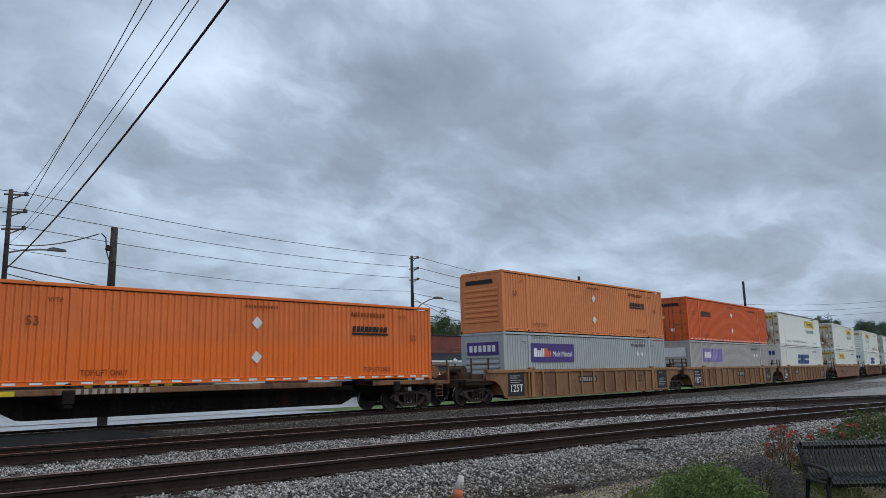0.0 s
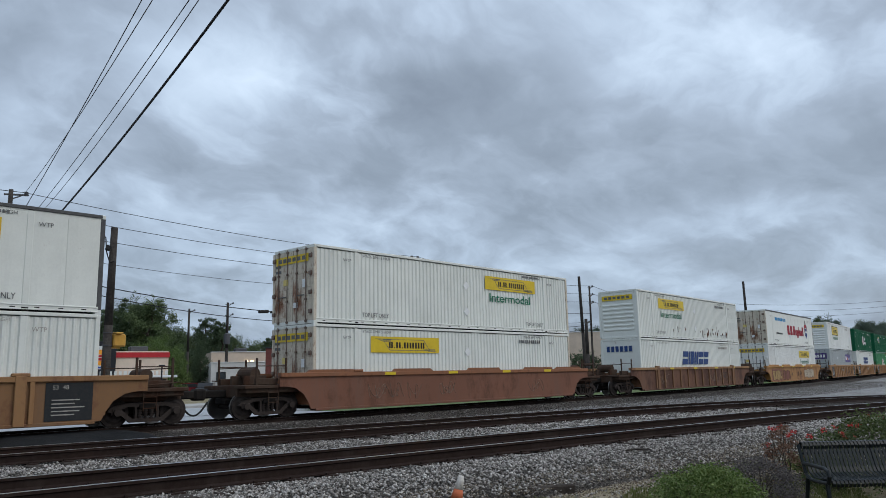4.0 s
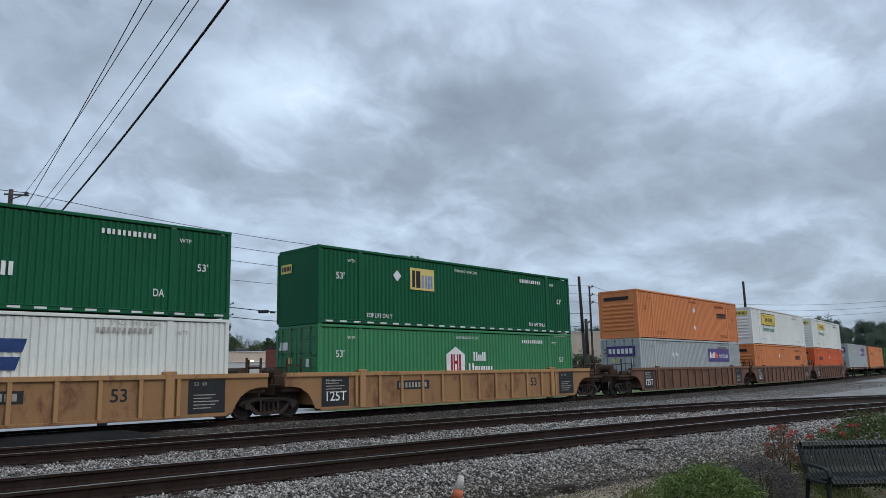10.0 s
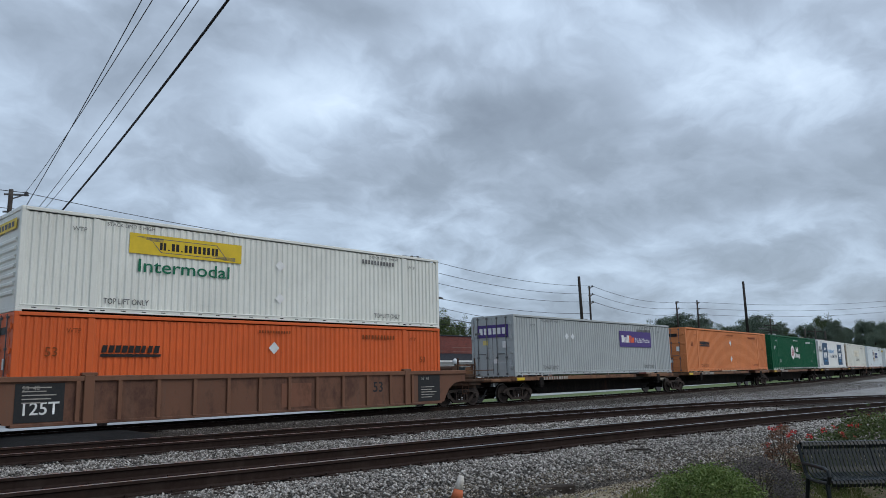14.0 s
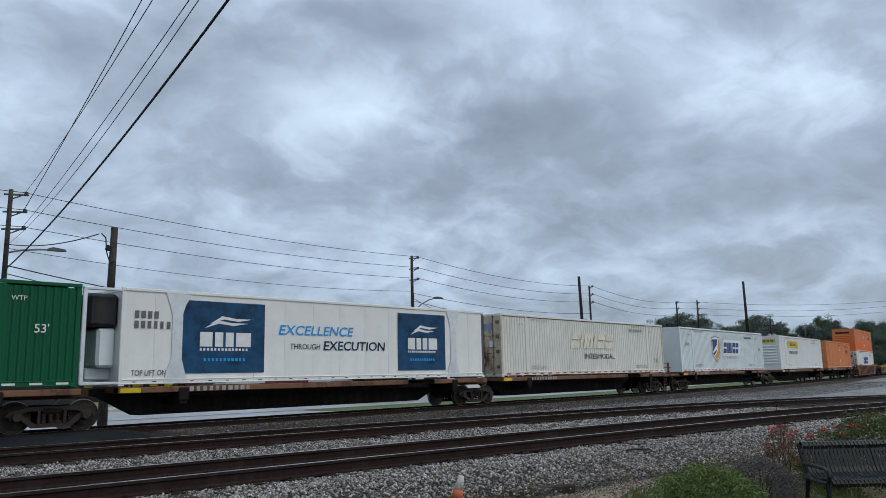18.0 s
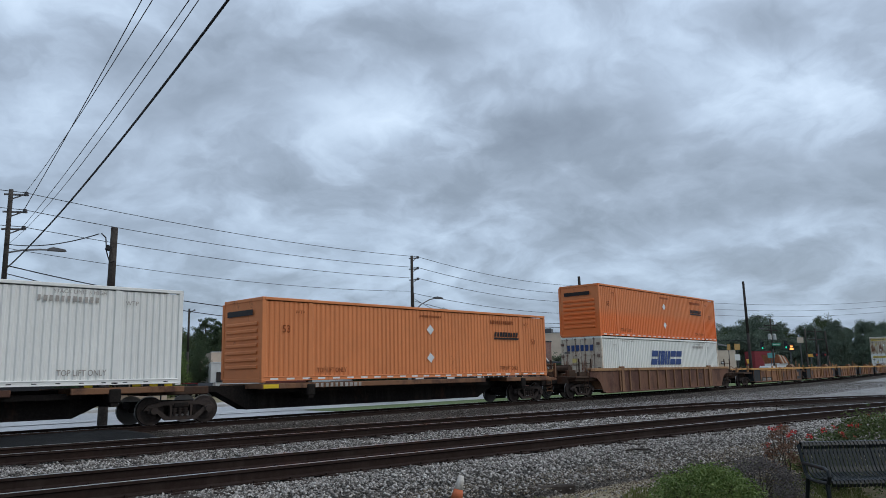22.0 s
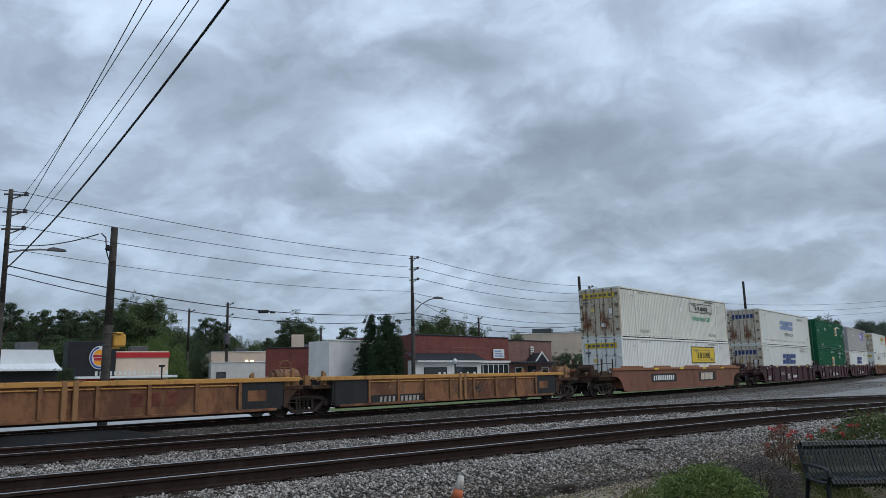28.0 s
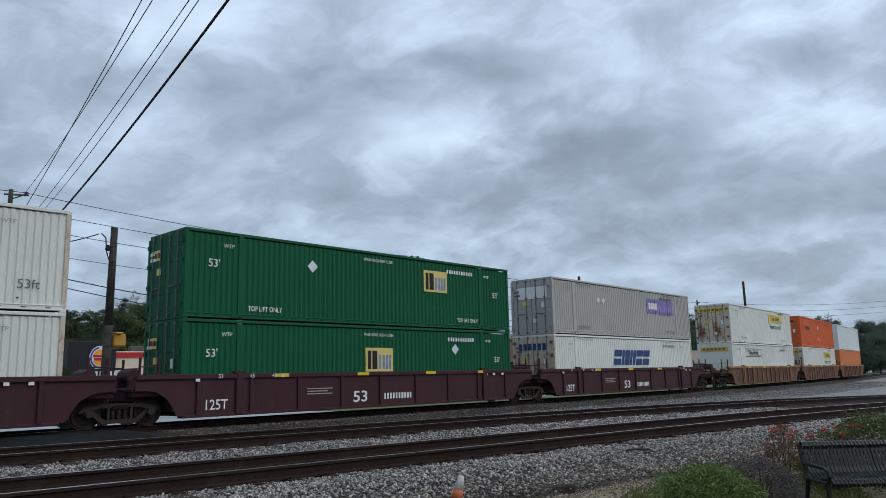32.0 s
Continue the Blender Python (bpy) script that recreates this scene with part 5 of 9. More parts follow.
mark(c, "logo", "sky_word", SKYBLUE, lambda b: block_word(b, 0, 0, 3.35, 0.27, ((0.9, 1, 0, False), (0.8, 1, 0, True), (1.1, 1, 0, True), (0.9, 1, 0, True), (0.9, 1, 0, True), (0.9, 1, 0, False), (1.0, 1, 0, True), (0.9, 1, 0, True), (0.9, 1, 0, True)), 0.0, 0.07, 0.2), -5.26, 2.1, "row of blue logo blocks")
mark(c, "logo", "web_word", BLACK, lambda b: slant_word(b, 0, 0, 1.9, 0.14, 14, 0.0, 0.3, seed=16, cut=False), -5.13, 0.95)
diamond(c, -0.75, 0.85, 0.17)
small_marks(c, GREYMARK, False, False)
# three joined tan wells
well(166.6, "ochre", "open", "join", 7, 5)
purplelogo(166.6, LOW, "grey", 1.92, "door")
yellowlogo(166.6, HIGH, "clean_white", -5.28, "front", "framed", "green")
well(186.1, "ochre", "join", "join", 8)
bluelogo(186.1, LOW, "white", "flat")
hexlogo(186.1, HIGH, "green")
well(205.8, "ochre", "join", "open", 9)
hexlogo(205.8, LOW, "light_green", "door", "")
squarelogo(205.8, HIGH, -3.44, "flat", -4.17, 1.55)
# three joined brown wells
well(229.3, "brown", "open", "join", 10)
purplelogo(229.3, LOW, "grey", 2.09, "door")
barlogo(229.3, HIGH, "pale_orange", 4.12, "front", "", 0.13)
well(248.9, "brown", "join", "join", 11)
barlogo(248.9, LOW, "pale_orange", 3.88, "front", "", -1.2, False)
yellowlogo(248.9, HIGH, "clean_white", -5.5, "front", "framed", "green")
well(268.5, "brown", "join", "open", 12)
barlogo(268.5, LOW, "red_orange", -5.78, "door", "", 0.0, False)
yellowlogo(268.5, HIGH, "white", -5.12, "front")
# five joined spine cars
put(spine_car("open", "join", -7.5, 9.3, 9.6), 289.7)
purplelogo(289.7, DECK, "grey", 1.81, "door")
put(spine_car("join", "join", -9.3, 7.8), 308.3)
barlogo(308.3, DECK, "pale_orange", -5.8, "door")
put(spine_car("join", "join", -9.9, 7.6), 326.0)
hexlogo(326.0, DECK, "green", "door")
put(spine_car("join", "join", -9.7, 7.9), 343.3)
c = load(343.3, DECK, "clean_white", "flat", True, "", ", navy panels")
for x, w in ((-6.18, 2.95), (2.9, 2.7)):
    mark(c, "logo_panel", ("navy_panel", w), BLUEPRINT, lambda b: sheet(b, 0, w, 0.35, 2.62), x, 0, "dark blue printed panel")
    mark(c, "logo", ("navy_word", w), WHITEMARK, lambda b: (block_word(b, w * 0.2, 1.18, w * 0.62, 0.46, ((0.75, 1, 0, False), (0.5, 1, 0, False), (0.5, 1, 0, False), (0.95, 1, 0, False)), 0.0, 0.1, 0.16, FACE - 0.012, 0.003), slant_word(b, w * 0.2, 1.05, w * 0.6, 0.08, 14, 0, 0.3, FACE - 0.012, 0.003, 4, False), [b.prism([(w * (0.25 + q), 1.76 + e), (w * (0.42 + q), 1.92 + e), (w * (0.6 + q), 1.86 + e), (w * (0.78 + q), 1.95 + e), (w * (0.58 + q), 1.95 + e), (w * (0.4 + q), 2.02 + e)], FACE - 0.015, FACE - 0.012) for q, e in ((0.0, 0.0), (0.06, 0.14))]), x, 0, "white logo blocks and plume")
    mark(c, "web_bars", ("navy_web", w), SKYBLUE, lambda b: slant_word(b, w * 0.25, 0.72, w * 0.52, 0.1, 11, 0, 0.3, FACE - 0.012, 0.003, 4, False), x, 0)
lettering("lettering", "EXCELLENCE", SKYBLUE, c, -2.7, FACE - 0.006, 1.63, 0.33, 3.35, 0.02, 0.2)
lettering("lettering", "THROUGH", NAVY, c, -2.2, FACE - 0.006, 1.13, 0.2, 1.3, 0.0)
lettering("lettering", "EXECUTION", NAVY, c, -0.78, FACE - 0.006, 1.11, 0.33, 3.0, 0.02, 0.1)
for z, n_ in ((2.0, 4), (1.7, 6)):
    mark(c, "serial_bars", ("nose_serial", n_), GREYMARK, lambda b: slant_word(b, 0, 0, 0.2 * n_, 0.22, n_, 0, 0.35, seed=n_, cut=False), -7.7, z)
lettering("lettering", "TOP LIFT ONLY", GREYMARK, c, -7.75, FACE - 0.006, 0.3, 0.17, 1.3, 0.01)
for y in (FACE, CB / 2 - 0.12):
    for z in (0.05, CH - 0.14):
        part("nose_rail", cached("nose_rail", SILVER, lambda b: b.box(-9.2, 0, 0, -8.1, 0.09, 0.09, 0, 0.02)), c, pose(0, y, z), "pale steel nose frame rail")
    part("nose_post", cached("nose_post", SILVER, lambda b: b.box(-9.2, 0, 0.05, -9.08, 0.09, CH - 0.05, 0, 0.02)), c, pose(0, y, 0), "pale steel nose frame post")
part("reefer_unit", cached("reefer_unit", STEEL["bluish"], lambda b: (b.box(-8.62, -0.95, 0.55, -8.07, 0.95, 1.7, 0, 0.08), b.box(-8.8, -0.6, 0.2, -8.07, 0.7, 0.55, 0, 0.03))), c, None, "white refrigeration unit")
part("reefer_grille", cached("reefer_grille", BLACKPAINT, lambda b: (b.box(-8.95, -1.05, 1.72, -8.07, 1.05, 2.7, 0, 0.1), b.box(-9.0, -0.8, 1.85, -8.95, 0.8, 2.55, 0, 0.02))), c, None, "black grille of the cooling unit")
for x in (-6.4, 6.05):
    part("lift_plate", cached("lift_plate", SILVER, lambda b: (b.prism([(-0.35, 0.05), (0.45, 0.05), (0.3, 0.5), (0.22, 0.8), (0.22, 2.2), (0.3, 2.45), (0.5, 2.8), (-0.35, 2.8), (-0.2, 2.4), (-0.12, 2.1), (-0.12, 0.8), (-0.25, 0.5)], FACE - 0.016, FACE - 0.002))), c, pose(x, 0, 0), "pale steel lift plate")
put(spine_car("join", "open", -9.5, 7.05, 9.15), 360.7)
bluelogo(360.7, DECK, "cream", "door", 2, True, "red")
# three joined spine cars
put(spine_car("open", "join", -7.44, 10.3, 9.5), 379.4)
c = load(379.4, DECK, "bluish", "flat", False, "red", ", blue shield logo")
mark(c, "logo_panel", "shield_word_plate", WHITEMARK, lambda b: b.prism([(-0.15, -0.14), (3.35, -0.14), (3.75, 0.98), (0.2, 0.98)], FACE - 0.008, FACE - 0.004), -0.75, 1.22, "white slanted edge round the blocks")
mark(c, "logo", "shield_blocks", BLUE, lambda b: (bluelogo_blocks(b, 3.3, 0.76)), -0.65, 1.27, "dark blue logo block", -0.006)
mark(c, "shield", "shield_edge", GREYMARK, lambda b: b.prism([(-0.82, 1.62), (-0.86, 0.75), (-0.62, 0.3), (0, -0.08), (0.62, 0.3), (0.86, 0.75), (0.82, 1.62), (0, 1.72)], FACE - 0.006, FACE - 0.003), -1.95, 0.72, "grey rim of a shield")
mark(c, "shield", "shield_pale", WHITEMARK, lambda b: b.prism([(-0.77, 1.57), (-0.8, 0.77), (-0.58, 0.34), (0, -0.02), (0.58, 0.34), (0.8, 0.77), (0.77, 1.57), (0, 1.66)], FACE - 0.009, FACE - 0.006), -1.95, 0.72, "white field of a shield")
mark(c, "shield", "shield_blue", BLUE, lambda b: b.prism([(-0.68, 1.48), (-0.71, 0.62), (-0.1, 0.98), (0.12, 1.1), (0.3, 1.5)], FACE - 0.012, FACE - 0.009), -1.95, 0.72, "dark blue part of a shield")
mark(c, "shield", "shield_blue_low", BLUE, lambda b: b.prism([(-0.66, 0.52), (-0.5, 0.36), (-0.05, 0.62), (0.05, 0.78)], FACE - 0.012, FACE - 0.009), -1.95, 0.72, "dark blue part of a shield")
mark(c, "shield", "shield_gold", plain("gold_decal", (0.48, 0.27, 0.045), 0.5, 0, 0.4, 1.2, 0.0), lambda b: b.prism([(0.48, 1.48), (0.68, 1.5), (0.71, 0.78), (0.5, 0.36), (0.0, 0.05), (-0.38, 0.28), (0.28, 0.72), (0.22, 0.95)], FACE - 0.012, FACE - 0.009), -1.95, 0.72, "gold part of a shield")
lettering("lettering", "I N T E R M O D A L", FAINT, c, -0.95, FACE - 0.006, 0.86, 0.2, 3.3, 0.0, 0.2)
small_marks(c, GREYMARK, True, True, "53ft")
put(spine_car("join", "join", -10.7, 8.3), 400.4)
yellowlogo(400.4, DECK, "clean_white", -5.41, "front")
put(spine_car("join", "open", -10.7, 7.0, 9.2), 419.4)
barlogo(419.4, DECK, "pale_orange", 4.15, "front", "white", 0.0)
# single brown well
well(440.8, "rusty", "open", "open", 13)
bluelogo(440.8, LOW, "white", "door")
barlogo(440.8, HIGH, "sun_faded", 3.9, "front", "white", -0.05)
# five joined empty wells
for i, (u_, x40) in enumerate(((462.8, 0.75), (478.9, -4.75), (495.0, -4.75), (511.15, -4.75), (527.1, 0.75))):
    c = put(well_car("wells", 40, "open" if i == 0 else "join", "open" if i == 4 else "join", 8.05), u_)
    well_marks(c, "wells", "40", i, 11 if i == 4 else 0)
    lettering("lettering", "40", BLACKPAINT, c, x40, -1.366, 0.6, 0.36, 0.6, 0.03)
    for x in (6.0, -6.0):
        part("data_panel", cached("end_panel_black", BLACKPAINT, lambda b: b.box(-0.85, -1.372, 0.31, 0.85, -1.366, 1.21)), c, pose(x, 0, 0), "black painted end panel")
    if i in (0, 4):
        part("data_panel", cached("long_panel_black", BLACKPAINT, lambda b: b.box(-5.14, -1.372, 0.31, -2.35, -1.366, 0.62)), c, None, "low black band for the car number")
        part("number_block", cached("wells_number", FAINT, lambda b: slant_word(b, -4.7, 0.36, 2.2, 0.2, 10, 0.1, 0.35, -1.372, 0.004, 4, False)), c)
    else:
        mark(c, "logo", "faded_three", plain("faded_maroon_paint", (0.13, 0.045, 0.03), 0.75, 0, 0.5, 3, 0.0), lambda b: slant_word(b, 0, 0.58, 1.6, 0.4, 3, 0.0, 0.3, -1.366, 0.003, 4, False), 1.7, 0.0, "faded dark red logo block")
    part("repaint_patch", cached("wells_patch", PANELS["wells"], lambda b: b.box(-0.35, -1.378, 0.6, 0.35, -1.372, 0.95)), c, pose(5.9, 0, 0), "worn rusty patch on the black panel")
# single smooth brown well
c = well(548.95, "smooth", "open", "open", 14)
part("stencil_panel", cached("tristencil_panel", BLACKPAINT, lambda b: b.box(2.2, -1.366, 0.6, 5.0, -1.362, 1.2)), c, None, "black stencil panel")
part("stencil_panel", cached("tristencil_panel_long", BLACKPAINT, lambda b: b.box(-4.8, -1.366, 0.64, -1.3, -1.362, 1.14)), c, None, "black stencil panel")
mark(c, "logo", "tristencil_blocks", plain("cream_stencil", (0.52, 0.46, 0.38), 0.6, 0, 0.25, 5, 0.0), lambda b: slant_word(b, 0, 0.68, 2.1, 0.45, 3, 0.2, 0.16, -1.367, 0.004, 4, False), 2.45, 0.0, "cream logo blocks")
mark(c, "number_block", "tristencil_number", WHITEMARK, lambda b: slant_word(b, 0, 0.75, 2.95, 0.28, 10, 0.2, 0.25, -1.367, 0.004, 4, False), -4.54, 0.0)
yellowlogo(548.95, LOW, "clean_white", 1.46, "door", "framed", "")
yellowlogo(548.95, HIGH, "cream", 1.59, "door", "white", "pale")
# three joined maroon wells
well(572.7, "maroon", "open", "join", 15)
bluelogo(572.7, LOW, "white", "door")
rust_marks(bluelogo(572.7, HIGH, "white", "door", 1, True), 23, 44, True)
well(592.3, "maroon", "join", "join", 16)
squarelogo(592.3, LOW, -0.68, "door", 4.33, 1.16)
squarelogo(592.3, HIGH, 2.5, "door", -3.17, 1.52)
well(612.05, "maroon", "join", "open", 17)
bluelogo(612.05, LOW, "white", "door")
purplelogo(612.05, HIGH, "warm_grey", 2.1, "door", True)
# three joined rusty wells at the tail
well(635.6, "rusty", "open", "join", 18)
yellowlogo(635.6, LOW, "white", -5.1, "flat", "white", "")
yellowlogo(635.6, HIGH, "white", 1.5, "door")
well(655.3, "rusty", "join", "join", 19, 9)
yellowlogo(655.3, LOW, "white", 1.65, "door")
barlogo(655.3, HIGH, "red_orange", -5.8, "door")
well(674.9, "rusty", "join", "open", 20)
load(674.9, LOW, "pale_orange", "door", False, "", ", last car")
load(674.9, HIGH, "bluish", "front", False, "", ", on the last car")

# ============ ground ============
BALLAST = ground_mat("ballast_bed", [(0.065, 0.057, 0.05), (0.115, 0.103, 0.092), (0.19, 0.173, 0.156)], 0.35, 9.0, 0.95, 0.9, 0.05, 34.0)
YARD = ground_mat("yard_gravel", [(0.26, 0.25, 0.235), (0.37, 0.37, 0.365), (0.46, 0.465, 0.46)], 0.12, 6.0, 0.95, 0.5, 0.03, 14.0)
SOIL = ground_mat("grass_and_dirt", [(0.14, 0.14, 0.06), (0.25, 0.21, 0.135), (0.36, 0.315, 0.235)], 1.3, 22.0, 0.95, 0.8, 0.03)
TURF = ground_mat("lawn_strip", [(0.095, 0.135, 0.055), (0.12, 0.16, 0.07), (0.15, 0.18, 0.085)], 0.4, 18.0, 0.95, 0.4, 0.02)
TARMAC = ground_mat("pale_wet_asphalt", [(0.30, 0.305, 0.31), (0.345, 0.35, 0.355), (0.39, 0.395, 0.40)], 0.15, 20.0, 0.35, 0.08, 0.01, 0.0, 0.5)
BLACKTOP = ground_mat("fresh_black_asphalt", [(0.012, 0.013, 0.014), (0.018, 0.019, 0.02), (0.028, 0.029, 0.03)], 1.5, 30.0, 0.85, 0.4, 0.02)
RAILSIDE = painted("rail_brown_steel", (0.026, 0.016, 0.013), 0.85, 0.4, 0.4, (0.03, 0.017, 0.013))
RAILTOP = plain("rail_polished_steel", (0.42, 0.415, 0.42), 0.3, 1.0, 0.12, 12, 0.02)
TIMBER = ground_mat("creosoted_tie_timber", [(0.03, 0.024, 0.02), (0.055, 0.045, 0.038), (0.09, 0.078, 0.068)], 2.0, 12.0, 0.9, 0.6, 0.02)


def smooth01(a, b, v):
    k = max(0.0, min(1.0, (v - a) / (b - a)))
    return k * k * (3 - 2 * k)


def dip(x):
    """The near tracks fall away gently beyond the bench."""
    return -0.00036 * (min(max(x, 12.0), 46.0) - 12.0) ** 2


def land(x, y):
    z = -0.68 + 0.18 * smooth01(4.6, 7.0, y) - 0.14 * smooth01(7.2, 9.0, y)
    z += dip(x) * (1 - smooth01(16, 20, y)) * smooth01(3, 9, y)
    return z + 0.025 * noise.noise((x * 0.6, y * 0.6, 3.0)) * (1 if abs(x) < 60 and y < 9 else 0)


def grid_mesh(name, xs, ys, zf, mat, keep=None):
    b = Build()
    n = len(ys)
    b.v = [(x, y, zf(x, y)) for x in xs for y in ys]
    for i in range(len(xs) - 1):
        for j in range(n - 1):
            if keep is None or keep((xs[i] + xs[i + 1]) / 2, (ys[j] + ys[j + 1]) / 2):
                b.f.append((i * n + j, (i + 1) * n + j, (i + 1) * n + j + 1, i * n + j + 1))
                b.mi.append(0)
    return b.mesh(name, mat, True)


gx = [-3000, -800, -200, -60, -20] + [-8 + 0.5 * i for i in range(120)] + [56, 64, 80, 120, 300, 900, 3000]
gy = [-3000, -800, -200, -50, -10] + [-2 + 0.4 * i for i in range(62)] + [26, 40, 80, 200, 600, 1500, 3000]
solid("ground", grid_mesh("ground", gx, gy, land, SOIL), "patchy grass and bare dirt ground", "ground", "structure")

NEAR = ((9.3, 10.8), (14.4, 15.9))


def bed(x, y):
    z = -0.20 - 0.30 * (1 - smooth01(6.9, 8.3, y)) - 0.22 * smooth01(17.2, 18.8, y)
    z -= 0.05 * math.exp(-((y - 12.6) / 0.8) ** 2)
    return z + dip(x) + 0.03 * noise.noise((x * 1.1, y * 1.1, 0.0)) + 0.02 * noise.noise((x * 4, y * 4, 5.0))


bx = [-14 + 0.35 * i for i in range(190)] + [53 + 2 * i for i in range(25)]
by = [7.15 + 0.19 * i for i in range(64)]
solid("ballast", grid_mesh("ballast", bx, by, lambda x, y: bed(x, y) - (0.15 if y < 7.2 else 0), BALLAST), "grey crushed-stone ballast under two tracks", "ballast", "structure")


def strip(name, a0, a1, s0, s1, z, mat, label, step=4.0, kind="structure", category="", crown=None):
    """A ribbon along the train's track, between two offsets from its middle."""
    b = Build()
    n = int((a1 - a0) / step)
    prof = crown or [(s0, z), (s1, z)]
    m = len(prof)
    for i in range(n + 1):
        u = a0 + (a1 - a0) * i / n
        for s, zz in prof:
            b.v.append(tuple(on_track(u, s, zz + 0.012 * noise.noise((u * 0.7, s * 2, 1.0)))))
    for i in range(n):
        for j in range(m - 1):
            b.f.append((i * m + j, (i + 1) * m + j, (i + 1) * m + j + 1, i * m + j + 1))
            b.mi.append(0)
    return solid(name, b.mesh(name, mat), label, category or name, kind)


strip("yard", -40, 240, -9.0, -1.6, -0.50, YARD, "flat pale gravel yard beside the train's track", 3.0, crown=[(-14.5, -1.15), (-9.8, -0.58), (-8.0, -0.50), (-1.6, -0.50)])
yx = [20 + 3.0 * i for i in range(50)]
yy = [16.6 + 1.5 * i for i in range(26)]
solid("yard_edge", grid_mesh("yard_edge", yx, yy, lambda x, y: land(x, y) + 0.05, YARD, lambda x, y: y < float(np.interp(x, PX, PY)) - 8.0), "flat pale gravel beyond the near tracks", "gravel", "structure")
strip("train_ballast", -40, 240, 0, 0, 0, BALLAST, "dirty ballast bed of the train's track", 1.0,
      crown=[(-3.4, -0.56), (-2.6, -0.48), (-1.9, -0.38), (0, -0.36), (1.9, -0.38), (2.7, -0.56), (3.2, -0.66)])
strip("lawn", 22, 260, 3.3, 11.5, -0.585, TURF, "mown green grass strip behind the train's track", 4.0)
strip("parking_lot", -60, 22, 2.9, 12.0, -0.60, TARMAC, "pale worn asphalt lot beside the track", 4.0)
strip("street", -120, 420, 11.3, 21.0, -0.575, TARMAC, "pale grey asphalt street parallel to the railway", 6.0, category="road")
PAINTLINE = plain("white_road_paint", (0.62, 0.62, 0.60), 0.8, 0, 0.25, 5, 0.05)
for s0 in (11.6, 16.05, 20.6):
    strip("lane_line", -60, 200, s0, s0 + 0.14, -0.565, PAINTLINE, "white painted lane line on the asphalt", 8.0, category="lane line")
for k in range(4):
    strip("lane_line", -8 + 0.3 * k, 6.5, 4.6 + 1.9 * k, 4.75 + 1.9 * k, -0.592, PAINTLINE, "worn white parking line on the lot", 2.0, category="lane line")
strip("far_kerb", -120, 420, 21.0, 21.35, -0.43, plain("kerb_concrete", (0.36, 0.355, 0.34), 0.85, 0, 0.2, 3), "concrete kerb along the far side of the street", 6.0, category="kerb",
      crown=[(21.0, -0.58), (21.01, -0.43), (21.35, -0.43)])
strip("sidewalk", -120, 420, 21.35, 25.0, -0.43, plain("sidewalk_concrete", (0.37, 0.365, 0.35), 0.9, 0, 0.15, 2), "concrete sidewalk before the shops", 6.0, category="sidewalk")


# rails
def rail_mesh(name, pts, mats):
    prof = [(-0.036, 0), (0.036, 0), (0.038, -0.035), (0.012, -0.05), (0.010, -0.135), (0.072, -0.155), (0.074, -0.172), (-0.074, -0.172), (-0.072, -0.155), (-0.010, -0.135), (-0.012, -0.05), (-0.038, -0.035)]
    b = Build()
    n = len(prof)
    for i, p in enumerate(pts):
        q0, q1 = pts[max(0, i - 1)], pts[min(len(pts) - 1, i + 1)]
        d = (q1 - q0).normalized()
        side = Vector((-d.y, d.x, 0))
        for s, z in prof:
            b.v.append(tuple(p + side * s + Vector((0, 0, z))))
    for i in range(len(pts) - 1):
        for j in range(n):
            k = (j + 1) % n
            b.f.append((i * n + j, (i + 1) * n + j, (i + 1) * n + k, i * n + k))
            b.mi.append(1 if j == 0 else 0)
    return b.mesh(name, mats)


tie_me = cached("tie", TIMBER, lambda b: b.box(-0.115, -1.3, -0.19, 0.115, 1.3, 0.0, 0, 0.012))
plate_me = cached("tie_plate", RAILSIDE, lambda b: (b.box(-0.09, -0.18, 0, 0.09, 0.18, 0.016), b.box(-0.05, -0.11, 0.016, -0.02, -0.075, 0.045), b.box(0.02, 0.075, 0.016, 0.05, 0.11, 0.045)))
rt = random.Random(3)
for y0, y1 in NEAR:
    tr = thing("railway_track", pose(0, 0, 0), "straight railway track with brown rails and polished heads", "railway track", "", "structure")
    for y in (y0, y1):
        part("rail", rail_mesh("rail", [Vector((x, y, dip(x))) for x in [-14 + 1.5 * i for i in range(64)]], [RAILSIDE, RAILTOP]), tr, None, "brown steel rail with a bright head")
    for i in range(110):
        x = -3.0 + 0.53 * i + rt.uniform(-0.04, 0.04)
        t = part("tie", tie_me, tr, pose(x, (y0 + y1) / 2 + rt.uniform(-0.05, 0.05), -0.188 + dip(x), 0, 0, rt.uniform(-1, 1)))
        if i < 60:
            for y in (y0, y1):
                part("tie_plate", plate_me, tr, pose(x, y, -0.188 + dip(x)))
tr = thing("railway_track", pose(0, 0, 0), "curving railway track that carries the freight train", "railway track", "", "structure")
for s in (-0.75, 0.75):
    part("rail", rail_mesh("rail", [on_track(-40 + 2.0 * i, s, RAIL_Z) for i in range(150)], [RAILSIDE, RAILTOP]), tr, None, "dark steel rail")
for i in range(110):
    u = -4 + 0.55 * i
    p = on_track(u, 0, -0.355)
    part("tie", tie_me, tr, pose(p.x, p.y, p.z, 0, 0, math.degrees(float(np.interp(u, US, TH)))))


